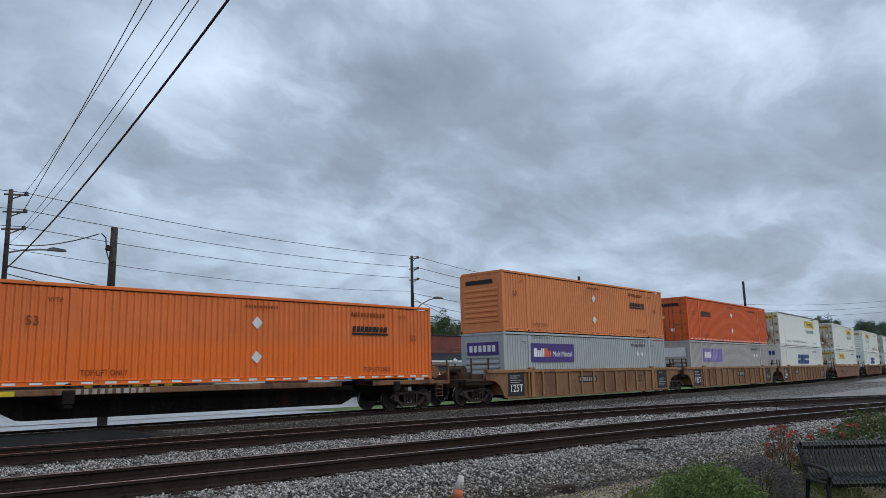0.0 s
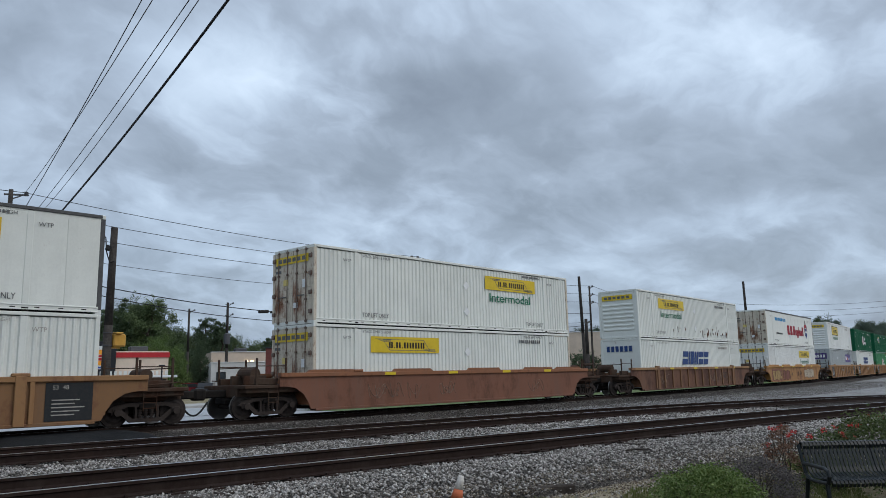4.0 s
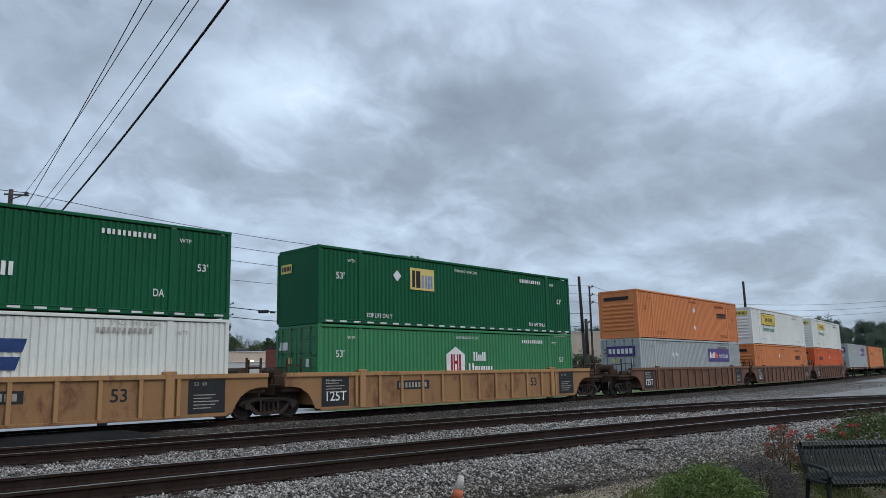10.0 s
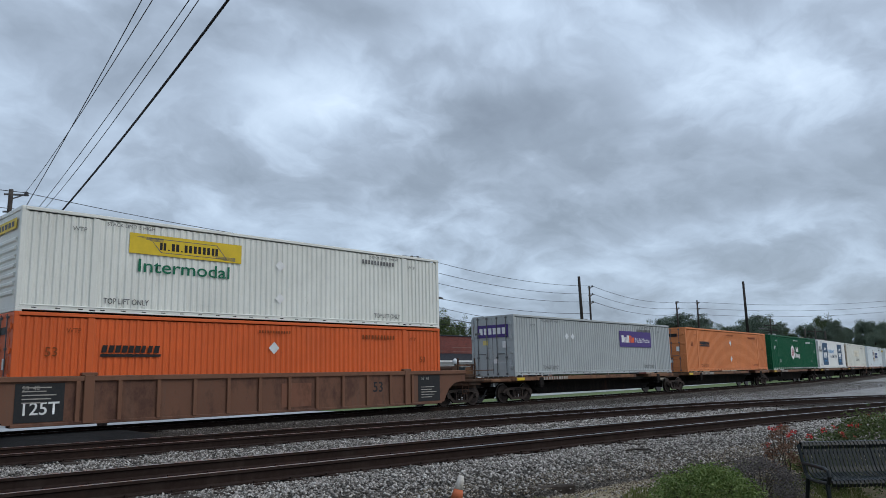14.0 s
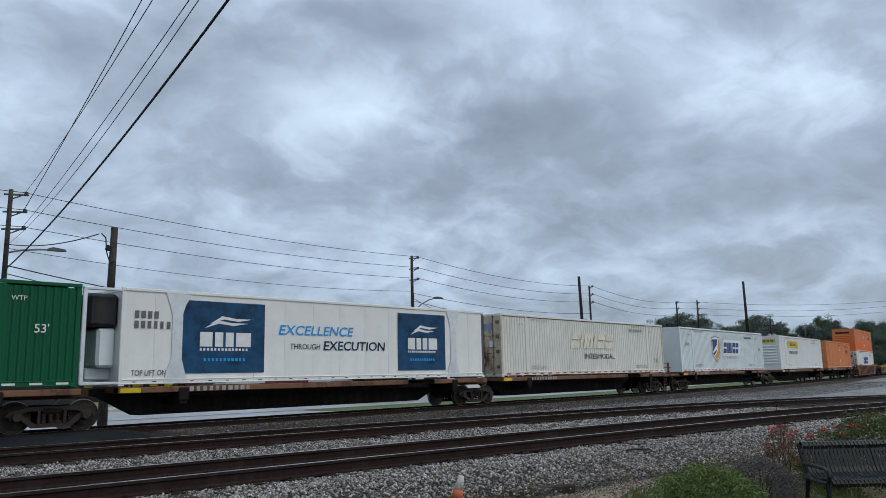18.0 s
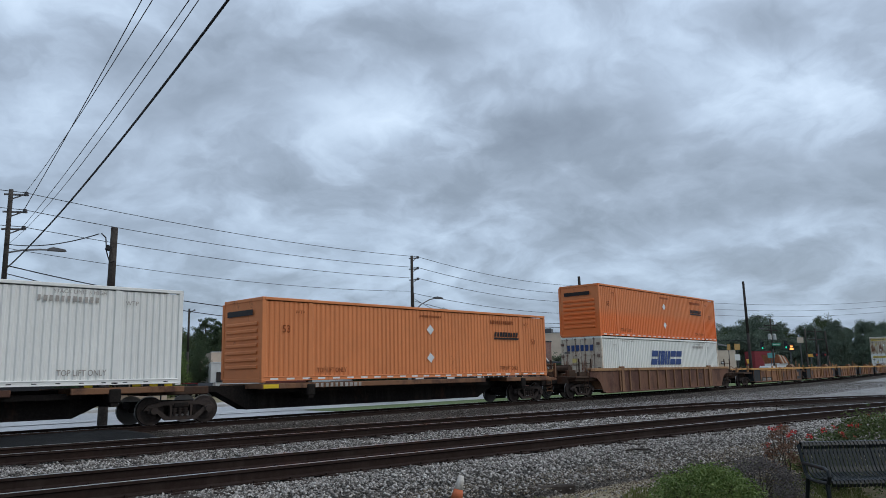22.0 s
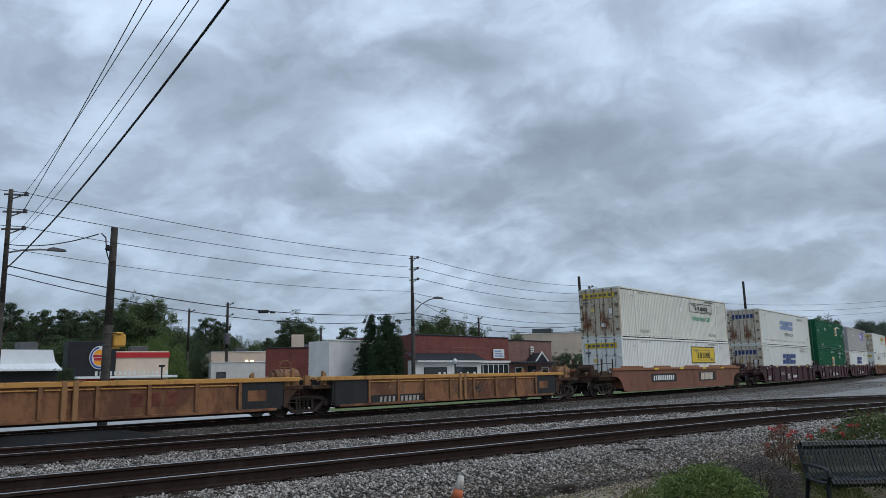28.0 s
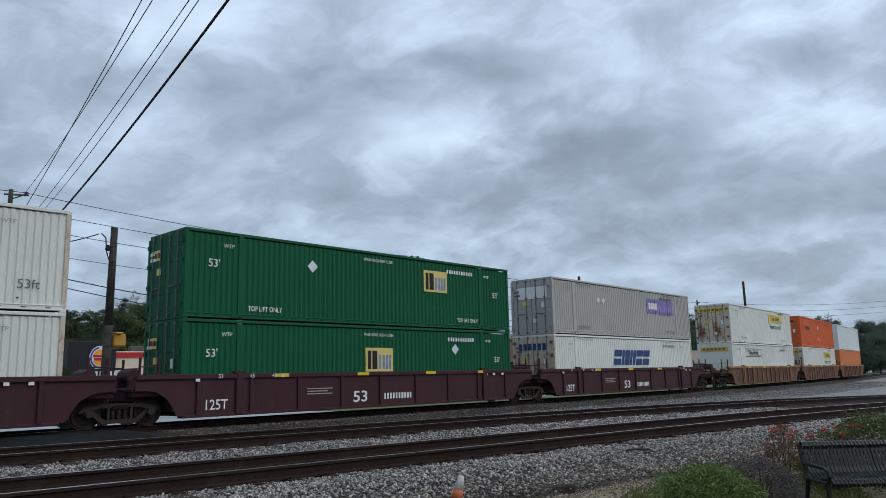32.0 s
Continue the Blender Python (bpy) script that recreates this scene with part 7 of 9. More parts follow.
# ============ poles and wires ============
POLEWOOD = ground_mat("weathered_pole_wood", [(0.033, 0.028, 0.025), (0.055, 0.048, 0.043), (0.085, 0.076, 0.068)], 1.2, 10.0, 0.9, 0.5, 0.02)
DARKPOLE = ground_mat("dark_pole_wood", [(0.028, 0.025, 0.023), (0.045, 0.04, 0.037), (0.07, 0.062, 0.056)], 1.2, 10.0, 0.9, 0.5, 0.02)
HARDWARE = plain("galvanised_hardware", (0.10, 0.10, 0.105), 0.5, 0.4, 0.2, 12)
INSUL = plain("grey_insulator", (0.05, 0.05, 0.055), 0.35, 0, 0.2, 12)
CABLE = plain("black_cable", (0.014, 0.014, 0.015), 0.6, 0, 0.2, 9, 0.0)
WIRE = plain("grey_wire", (0.045, 0.045, 0.048), 0.5, 0.4, 0.2, 9, 0.0)


def utility_pole(p, top, r, mat, label, arms=(), heading=12.0, lean=0.0):
    ob = thing("utility_pole", pose(p.x, p.y, p.z, 0, 0, heading) @ pose(0, 0, 0, 0, lean, 0), label, "utility pole", "poles along the street")
    h = top - p.z
    part("shaft", cached(("pole_shaft", round(h, 2), r), mat, lambda b: (b.cyl((0, 0, -0.3), (0, 0, h * 0.5), r * 1.15, 14, r * 0.98, 0, True), b.cyl((0, 0, h * 0.5), (0, 0, h), r * 0.98, 14, r * 0.8, 0, True)), True), ob)
    for z in arms:
        part("bracket", cached("pole_bracket", HARDWARE, lambda b: (b.cyl((-0.3, 0, -0.04), (0.8, 0, 0.1), 0.05, 6), b.cyl((0.1, 0, -0.2), (0.55, 0, 0.05), 0.035, 6))), ob, pose(0, 0, z - p.z))
        part("insulator", cached("pole_insulator", INSUL, lambda b: [b.cyl((0.72, 0, 0.06 + 0.07 * k), (0.72, 0, 0.11 + 0.07 * k), 0.12 - 0.015 * k, 10) for k in range(3)]), ob, pose(0, 0, z - p.z))
    return ob


def street_light(pole, z, reach, rise, turn):
    me = cached(("light_arm", reach), HARDWARE, lambda b: b.tube([(0.05, 0, 0), (reach * 0.35, 0, rise * 0.55), (reach * 0.75, 0, rise * 0.9), (reach, 0, rise)], 0.045, 8))
    a = part("lamp_arm", me, pole, pose(0, 0, z, 0, 0, turn), "grey street lamp arm")
    part("lamp_head", cached(("light_head", reach), HARDWARE, lambda b: (b.prism([(reach - 0.1, rise - 0.05), (reach + 0.75, rise - 0.02), (reach + 0.7, rise + 0.07), (reach + 0.1, rise + 0.14), (reach - 0.1, rise + 0.07)], -0.16, 0.16))), a, None, "flat grey lamp head")


P0, P1, P2, P3 = Vector((6.44, 41.5, GZ)), Vector((35.8, 47.5, GZ)), Vector((65.1, 53.8, GZ)), Vector((91.6, 60.9, GZ))
HTS = (10.4, 9.52, 8.65)
q0 = utility_pole(P0, 10.65, 0.13, POLEWOOD, "weathered brown wooden utility pole with stacked insulators", HTS, 12.0, 0.3)
street_light(q0, 8.1, 2.0, 0.35, -5)
q1 = utility_pole(P1, 10.6, 0.135, POLEWOOD, "brown wooden utility pole with a street lamp arm", HTS)
street_light(q1, 6.6, 2.5, 1.35, -8)
part("conduit", cached("pole_conduit", HARDWARE, lambda b: b.cyl((0.165, -0.05, 0), (0.135, -0.05, 8.2), 0.03, 8)), q1)
utility_pole(P2, 10.55, 0.115, POLEWOOD, "wooden utility pole carrying three wires", HTS)
utility_pole(P3 + Vector((0.55, -0.4, 0)), 10.6, 0.125, POLEWOOD, "wooden utility pole far down the street", HTS, 12.0, -3.0)
P4 = at_az(1238, 112, GZ)
utility_pole(P4, 10.8, 0.13, POLEWOOD, "wooden utility pole beside the junction", HTS)
ND = Vector((8.64, 31.6, -0.6))
nd = utility_pole(ND, 7.32, 0.165, POLEWOOD, "thick bare wooden pole standing beside the track", (), 12.0, 0.65)
for z in (2.55, 3.05):
    part("band", cached("pole_band", HARDWARE, lambda b: b.cyl((0, 0, 0), (0, 0, 0.035), 0.185, 16)), nd, pose(0, 0, z + 0.6))
part("signal_box", cached("signal_box", plain("yellow_signal_paint", (0.55, 0.30, 0.06), 0.5, 0, 0.12, 4), lambda b: (b.box(0.17, -0.2, 3.12, 0.68, 0.22, 3.62, 0, 0.05), b.box(0.2, -0.3, 3.62, 0.5, 0.25, 3.69, 0, 0.02), b.box(0.12, -0.05, 3.05, 0.5, 0.05, 3.12))), nd, None, "yellow signal housing strapped to the pole")
part("coil", cached("pole_coil", CABLE, lambda b: (b.tube([(-0.55, -0.05, 7.0 + 0.6), (-0.36, -0.05, 7.45), (-0.3, -0.05, 6.9), (-0.16, -0.1, 6.45), (-0.05, -0.26, 6.5)], 0.025, 7), b.cyl((-0.3, -0.1, 6.95), (-0.22, -0.1, 7.12), 0.1, 10))), nd, None, "black cable loop and bracket")
utility_pole(at_az(1033, 74, GZ), 10.3, 0.16, DARKPOLE, "tall dark bare pole beside the railway", (), 12.0, -2.8)
utility_pole(at_az(1037, 80, GZ), 6.6, 0.2, DARKPOLE, "short dark wooden pole beside the railway", (6.2,))
utility_pole(at_az(1325, 86, GZ), 10.3, 0.15, DARKPOLE, "tall black bare pole near the junction", (), 12.0, -1.3)
utility_pole(at_az(395, 92, GZ), 10.1, 0.17, DARKPOLE, "wooden utility pole with a transformer behind the lot", (9.9, 8.6))
utility_pole(at_az(326, 96, GZ), 9.7, 0.14, POLEWOOD, "thin grey wooden pole behind the lot", (9.4,))
utility_pole(at_az(845, 100, GZ), 8.6, 0.15, DARKPOLE, "wooden pole rising behind the brick shops", (8.4,))
utility_pole(at_az(563, 110, GZ), 8.2, 0.15, DARKPOLE, "wooden pole behind the brick building", (8.0,))
utility_pole(at_az(1196, 118, GZ), 5.6, 0.16, POLEWOOD, "short wooden pole before the low building")
tf = solid("transformer", cached("transformer", HARDWARE, lambda b: (b.cyl((0, 0, 0), (0, 0, 1.15), 0.36, 16), b.cyl((0, 0, 1.15), (0, 0, 1.25), 0.3, 16, 0.12))), "grey pole-mounted transformer can", "transformer", "", Matrix.Translation(at_az(395, 91.3, 5.2)))


def wire(name, a, b_, r, sag, label, mat=None, n=18, over=0.0):
    bd = Build()
    pts = []
    for i in range(n + 1):
        k = i / n * (1 + over)
        pts.append(a.lerp(b_, k) + Vector((0, 0, -sag * 4 * k * (1 - k))))
    bd.tube(pts, r, 6)
    return solid(name, bd.mesh(name, mat or WIRE), label, "cable")


def up(p, z, off=0.72):
    return Vector((p.x + off * math.cos(radians(12)), p.y + off * math.sin(radians(12)), z))


for i, (a, b_) in enumerate(((P0, P1), (P1, P2), (P2, P3), (P3, P4))):
    for z in HTS:
        wire("power_line", up(a, z + 0.2), up(b_, z + 0.2), 0.016 + 0.0025 * i, (0.42, 0.62, 0.62, 0.1)[i], "thin grey power wire strung between poles")
far = at_az(1640, 150, 0)
for z in HTS:
    wire("power_line", up(P4, z + 0.2), Vector((far.x, far.y, z + 2.0)), 0.02, 0.8, "thin grey power wire running out of view")
    left = P0 + (P0 - P1)
    wire("power_line", up(P0, z + 0.2), Vector((left.x, left.y, z + 0.2)), 0.017, 0.4, "thin grey power wire strung between poles")
wire("power_line", up(P0, 7.7, 0), up(P1, 7.75, 0), 0.013, 0.5, "thin neutral wire strung between poles")
for z0, z1, r, s in ((6.85, 6.05, 0.026, 1.0), (6.45, 5.55, 0.022, 1.15)):
    wire("cable", up(P0, z0, 0.1), up(P1, z1, 0.1), r, s, "black communication cable sagging between poles", CABLE)
    wire("cable", up(P1, z1, 0.1), up(P2, z1 + 0.2, 0.1), r, 0.7, "black communication cable sagging between poles", CABLE)
for z1, z2, s in ((7.6, 7.5, 0.5), (7.0, 6.6, 0.8)):
    wire("cable", up(P1, z1, 0.1), up(P2, z2, 0.1), 0.018, s, "thin sagging service cable", CABLE)
wire("cable", up(P1, 7.2, 0.1), at_az(845, 100, 7.6), 0.02, 0.4, "thin service cable to a pole behind the shops", CABLE)
wire("cable", Vector((P0.x, P0.y, 7.9)), Vector((ND.x - 0.5, ND.y, 7.0)), 0.022, 0.25, "black cable running from pole to pole", CABLE)
sp = up(P0, 6.85, 0.1).lerp(up(P1, 6.05, 0.1), 0.515) + Vector((0, 0, -1.08))
solid("splice_case", cached("splice", CABLE, lambda b: (b.cyl((-0.35, 0, 0), (0.35, 0, 0.06), 0.11, 12), b.cyl((0.55, 0, 0.0), (0.9, 0, 0.02), 0.06, 10))), "black splice case hanging on the cable", "splice case", "", pose(sp.x, sp.y, sp.z, 0, 0, 12))


# wires that cross overhead towards the viewer
def overhead(px, py, z0, zend, r, sag, label, mat, off=0.15):
    h = math.tan(radians(61.04 / 2))
    w = VIEW.to_3x3() @ Vector(((2 * px / 1568 - 1) * h, (882 - 2 * py) / 1568 * h, -1))
    k = (zend - EYE.z) / w.z
    e = EYE + w * k
    wire("overhead_cable", up(P0, z0, off) if off > 0.15 else Vector((P0.x + off, P0.y, z0)), e, r, sag, label, mat, 30, 0.9)


overhead(404, 0, 6.75, 9.4, 0.032, 0.4, "thick black cable crossing overhead", CABLE)
for px, z0, ze, sg, off in ((251, 9.72, 13.5, 0.1, 0.72), (270, 10.6, 9.5, 0.2, 0.72), (335, 8.85, 9.5, 0.2, 0.72), (352, 7.9, 8.0, 0.5, 0.1)):
    overhead(px, 0, z0, ze, 0.0012 * ze, sg, "thin wire crossing overhead", WIRE, off)

# ============ buildings ============


def brick_mat(name, c1, c2, mortar):
    m, t, b = nodes_of(name)
    mp = add(t, "Mapping")
    mp.inputs["Rotation"].default_value = (radians(90), 0, 0)
    t.links.new(coords(t), mp.inputs["Vector"])
    br = add(t, "TexBrick", Scale=1.0, Color1=c1 + (1,), Color2=c2 + (1,), Mortar=mortar + (1,))
    br.inputs["Brick Width"].default_value, br.inputs["Row Height"].default_value, br.inputs["Mortar Size"].default_value = 0.22, 0.075, 0.01
    t.links.new(mp.outputs[0], br.inputs["Vector"])
    n = noise_tex(t, coords(t), 0.8, 6, 0.7)
    c = mix(t, 0.7, br.outputs["Color"], ramp(t, n, [(0.3, 0.6), (0.7, 1.3)]), "MULTIPLY")
    t.links.new(c, b.inputs["Base Color"])
    b.inputs["Roughness"].default_value = 0.9
    bump(t, b, br.outputs["Fac"], 0.3, 0.01)
    MATS[name] = m
    return m


RED = brick_mat("red_painted_brick", (0.14, 0.035, 0.028), (0.19, 0.05, 0.038), (0.12, 0.05, 0.045))
BROWNBRICK = brick_mat("brown_brick", (0.16, 0.075, 0.06), (0.21, 0.10, 0.08), (0.18, 0.13, 0.11))
STUCCO = plain("white_stucco", (0.58, 0.585, 0.57), 0.85, 0, 0.1, 1.2)
BEIGE = plain("beige_render", (0.60, 0.49, 0.39), 0.85, 0, 0.1, 0.8)
TANWALL = plain("tan_render", (0.40, 0.35, 0.28), 0.85, 0, 0.1, 0.8)
DARKTILE = plain("dark_roof_tile", (0.028, 0.03, 0.036), 0.6, 0, 0.3, 4)
CHARCOAL = plain("charcoal_panel", (0.022, 0.023, 0.027), 0.6, 0, 0.15, 2)
METALROOF = plain("pale_metal_roof", (0.66, 0.70, 0.73), 0.45, 0.0, 0.08, 1)
TRIMWHITE = plain("white_trim", (0.62, 0.63, 0.62), 0.6, 0, 0.1, 3)
REDTRIM = plain("red_trim", (0.42, 0.03, 0.035), 0.5, 0, 0.1, 3)
PANE = glass("dark_window_glass")


def block(name, m, w, d, h, wall, label, roof=None, parapet=0.25, category="building"):
    """A flat-roofed building: x along its front, y to its back."""
    ob = thing(name, m, label, category)

    for k, (a, c, e, f) in enumerate(((0, 0, w, 0.3), (0, d - 0.3, w, d), (0, 0.3, 0.3, d - 0.3), (w - 0.3, 0.3, w, d - 0.3))):
        part("wall", cached(("shell", k, w, d, h), wall, lambda b: b.box(a, c, -0.3, e, f, h)), ob)
    part("roof", cached(("flat_roof", w, d, h), roof or DARKTILE, lambda b: b.box(0.3, 0.3, h - parapet - 0.15, w - 0.3, d - 0.3, h - parapet)), ob)
    part("coping", cached(("coping", w, h), TRIMWHITE if wall in (STUCCO, BEIGE) else DARKTILE, lambda b: b.box(-0.06, -0.08, h, w + 0.06, 0.36, h + 0.1, 0, 0.02)), ob)
    return ob


def pane_row(ob, x0, x1, z0, z1, n, frame=None, y=-0.03):
    """A window with frame and n panes, set proud of the wall."""
    w = part("window", cached(("win_frame", x0, x1, z0, z1, n), frame or TRIMWHITE, lambda b: (b.box(x0, y - 0.05, z0, x1, y + 0.03, z0 + 0.08), b.box(x0, y - 0.05, z1 - 0.08, x1, y + 0.03, z1), [b.box(x0 + (x1 - x0 - 0.08) * i / n, y - 0.05, z0 + 0.08, x0 + (x1 - x0 - 0.08) * i / n + 0.08, y + 0.03, z1 - 0.08) for i in range(n + 1)])), ob)
    for i in range(n):
        a = x0 + (x1 - x0 - 0.08) * i / n
        part("pane", cached(("win_pane", round((x1 - x0) / n, 3), round(z1 - z0, 3)), PANE, lambda b: b.box(0.08, y - 0.02, 0.08, (x1 - x0 - 0.08) / n, y, z1 - z0 - 0.08)), w, pose(a, 0, z0))
    return w


def sign_board(ob, x0, x1, z0, z1, mat, bars, y=-0.12):
    s = part("sign", cached(("sign", x0, x1, z0, z1), mat, lambda b: b.box(x0, y - 0.06, z0, x1, y, z1, 0, 0.015)), ob)
    part("sign_bars", cached(("sign_bars", x0, x1, z0, z1), bars, lambda b: [b.box(x0 + (x1 - x0) * 0.1, y - 0.07, z0 + (z1 - z0) * k, x1 - (x1 - x0) * (0.1 + 0.1 * j), y - 0.06, z0 + (z1 - z0) * (k + 0.14)) for j, k in enumerate((0.16, 0.42, 0.68))]), s)


HEAD = 10.0


def street_pose(s):
    return pose(39 + s * math.cos(radians(HEAD)), 53 + s * math.sin(radians(HEAD)), GZ, 0, 0, HEAD)


# red brick shop with a white lower front
sh = block("brick_shop", street_pose(0.9), 14.5, 12, 5.3, RED, "red painted brick shop with a white lower front and tiled awning")
part("shopfront", cached("white_front", STUCCO, lambda b: b.box(-0.5, -0.9, -0.2, 8.7, -0.02, 3.05)), sh, None, "white rendered lower front")
part("awning", cached("tile_awning", DARKTILE, lambda b: [(b.quad((-0.7 + i * 0.3, -1.35, 3.02), (-0.7 + i * 0.3 + 0.2, -1.35, 3.12), (-0.7 + i * 0.3 + 0.2, -0.02, 3.75), (-0.7 + i * 0.3, -0.02, 3.65)), b.quad((-0.7 + i * 0.3 + 0.2, -1.35, 3.12), (-0.7 + i * 0.3 + 0.3, -1.35, 3.02), (-0.7 + i * 0.3 + 0.3, -0.02, 3.65), (-0.7 + i * 0.3 + 0.2, -0.02, 3.75))) for i in range(32)]), sh, None, "dark ribbed tile awning")
part("awning_trim", cached("awning_trim", TRIMWHITE, lambda b: b.box(-0.7, -1.4, 2.9, 8.9, -1.3, 3.03)), sh)
pane_row(sh, 0.6, 3.6, 0.9, 2.45, 1, CHARCOAL, -0.93)
pane_row(sh, 4.8, 8.0, 0.9, 2.45, 1, CHARCOAL, -0.93)
for x in (2.4, 3.1, 5.4, 6.4, 7.4):
    part("poster", cached("window_poster", TRIMWHITE, lambda b: b.box(0, -1.0, 1.55, 0.3, -0.985, 2.0)), sh, pose(x, 0, 0))
pane_row(sh, 9.2, 14.3, 0.2, 2.75, 6, TRIMWHITE)
part("fascia", cached("shop_fascia", TRIMWHITE, lambda b: b.box(9.0, -0.25, 2.85, 14.5, -0.01, 3.05)), sh)
sign_board(sh, 11.7, 13.5, 3.3, 4.2, TRIMWHITE, FADED_BLUE)
for k, (x0, x1, z) in enumerate(((2.0, 4.4, 3.9), (5.6, 11.5, 4.25), (5.6, 10.5, 3.85))):
    part("old_sign_scar", cached(("scar", k), BROWNBRICK, lambda b: b.box(x0, -0.012, z, x1, 0.0, z + 0.06)), sh)
# brown brick shop with a gabled porch
bs = block("brick_office", street_pose(15.42), 8.0, 16, 5.1, BROWNBRICK, "brown brick shop with a small gabled porch")
part("porch_roof", cached("porch_roof", DARKTILE, lambda b: b.box(-0.1, -1.3, 2.75, 8.2, -0.02, 2.95, 0, 0.03)), bs)
part("gable", cached("porch_gable", CHARCOAL, lambda b: b.prism([(2.9, 2.95), (5.1, 2.95), (4.0, 3.85)], -1.35, -0.02)), bs)
part("gable_trim", cached("gable_trim", TRIMWHITE, lambda b: (b.prism([(2.75, 2.95), (2.95, 2.95), (4.0, 3.82), (4.0, 4.0)], -1.42, -1.35), b.prism([(5.25, 2.95), (5.05, 2.95), (4.0, 3.82), (4.0, 4.0)], -1.42, -1.35))), bs)
pane_row(bs, 1.0, 2.2, 1.1, 2.4, 1)
pane_row(bs, 5.9, 7.2, 1.1, 2.4, 1)
pane_row(bs, 3.4, 4.7, 0.0, 2.5, 2, CHARCOAL)
sign_board(bs, 3.75, 4.3, 3.7, 4.55, TRIMWHITE, BROWNBRICK)
# white building left of the brick shop
wb = block("white_building", street_pose(-8.5), 7.2, 2.5, 4.6, STUCCO, "plain white rendered building beside the brick shop")
pane_row(wb, 5.2, 6.4, 0.9, 2.0, 1, CHARCOAL)
# brick and white block with plain sides
p = at_az(465, 73, GZ)
bw = block("brick_building", pose(p.x, p.y, p.z, 0, 0, -26), 7.9, 10, 4.55, RED, "low red brick building with a plain side")
p = at_az(586, 72.5, GZ)
ww = block("white_warehouse", pose(p.x, p.y, p.z, 0, 0, -28), 5.0, 10, 4.1, STUCCO, "plain white painted block building")
p = at_az(368, 88, GZ)
sw = block("white_shop", pose(p.x, p.y, p.z, 0, 0, -18), 7.0, 8, 3.6, STUCCO, "small flat-roofed white building with dark trim")
pane_row(sw, 0.6, 1.6, 1.5, 2.6, 1, CHARCOAL)
pane_row(sw, 0.6, 1.5, 0.2, 1.1, 1, CHARCOAL)
p = at_az(368, 104, GZ)
bg = block("beige_building", pose(p.x, p.y, p.z, 0, 0, -14), 11.0, 10, 5.3, BEIGE, "low beige commercial building with lit lamps")
part("lamp", cached("wall_lamps", plain("warm_lamp_glow", (1.0, 0.85, 0.55), 0.5, 0, 0.02, 3, 0, 3.0), lambda b: b.box(4.4, -0.1, 3.9, 4.75, -0.02, 4.2)), bg)
part("lamp", cached("wall_lamps", MATS["warm_lamp_glow"], lambda b: b), bg, pose(0.7, 0, 0))
part("rooftop_unit", cached("roof_unit", HARDWARE, lambda b: b.box(3.4, 2, 5.3, 5.0, 3.5, 5.9, 0, 0.05)), bg)
part("rooftop_unit", cached("roof_unit", HARDWARE, lambda b: b), bg, pose(4.5, 0, 0))
p = at_az(505, 96, GZ)
gh = thing("house", pose(p.x, p.y, p.z, 0, 0, -20), "grey house gable behind the brick building", "house")
part("wall", cached("house_wall", STUCCO, lambda b: b.box(0, 0, -0.2, 7, 8, 4.4)), gh)
part("roof", cached("house_roof", plain("grey_shingles", (0.11, 0.11, 0.12), 0.9, 0, 0.2, 5), lambda b: b.prism([(-0.4, 4.3), (1.6, 5.9), (9, 5.9), (9, 4.3)], -0.5, 8.5)), gh)
# tall pale sign board
p = at_az(521, 78, GZ)
ps = thing("pylon_sign", pose(p.x, p.y, p.z, 0, 0, -25), "pale blank pylon sign on a post", "sign")
part("board", cached("pylon_board", BEIGE, lambda b: b.box(-0.6, -0.12, 4.6, 0.65, 0.12, 6.1, 0, 0.03)), ps)
part("post", cached("pylon_post", HARDWARE, lambda b: b.cyl((0, 0, -0.3), (0, 0, 4.6), 0.1, 10)), ps)

# burger restaurant: dark tower, pale box with a red band, long canopy
p = at_az(113, 76, GZ)
bk = thing("restaurant", pose(p.x, p.y, p.z, 0, 0, -8) @ Matrix.Diagonal((0.89, 1, 1.06, 1)), "burger restaurant with a charcoal tower and red-banded wall", "restaurant")
part("tower", cached("rest_tower", CHARCOAL, lambda b: b.box(0, 0, -0.2, 4.5, 5, 5.15, 0, 0.04)), bk, None, "charcoal sign tower")
part("hall", cached("rest_hall", BEIGE, lambda b: b.box(4.5, 0.3, -0.2, 9.8, 9, 4.3, 0, 0.03)), bk, None, "pale rendered wall")
part("red_band", cached("rest_band", REDTRIM, lambda b: b.box(4.42, 0.2, 3.75, 9.9, 0.3, 4.2)), bk, None, "red band under the roof edge")
part("canopy", cached("rest_canopy", METALROOF, lambda b: b.box(0.6, -1.3, 1.95, 10.4, 0.3, 2.15, 0, 0.02)), bk)
part("glazing", cached("rest_glass", PANE, lambda b: [b.box(1.0 + 1.2 * i, -0.05, 0.5, 2.05 + 1.2 * i, 0.0, 1.8) for i in range(4)]), bk)
part("glazing", cached("rest_glass2", PANE, lambda b: [b.box(4.8 + 1.25 * i, 0.24, 0.5, 5.9 + 1.25 * i, 0.29, 1.8) for i in range(4)]), bk)
part("red_wall", cached("rest_red", REDTRIM, lambda b: b.box(0.9, -0.03, 1.5, 4.4, 0.02, 1.95)), bk)
for x in (1.6, 3.4, 6.2, 7.9, 9.4):
    part("poster", cached("rest_poster", YELLOW, lambda b: b.box(0, 0.1, 0.7, 0.8, 0.14, 1.6)), bk, pose(x, -0.2, 0))
part("letters", cached("rest_letters", TRIMWHITE, lambda b: slant_word(b, 2.4, 2.2, 7.2, 0.36, 16, 0, 0.3, -1.2, 0.05, 4, False)), bk, None, "row of white sign blocks")
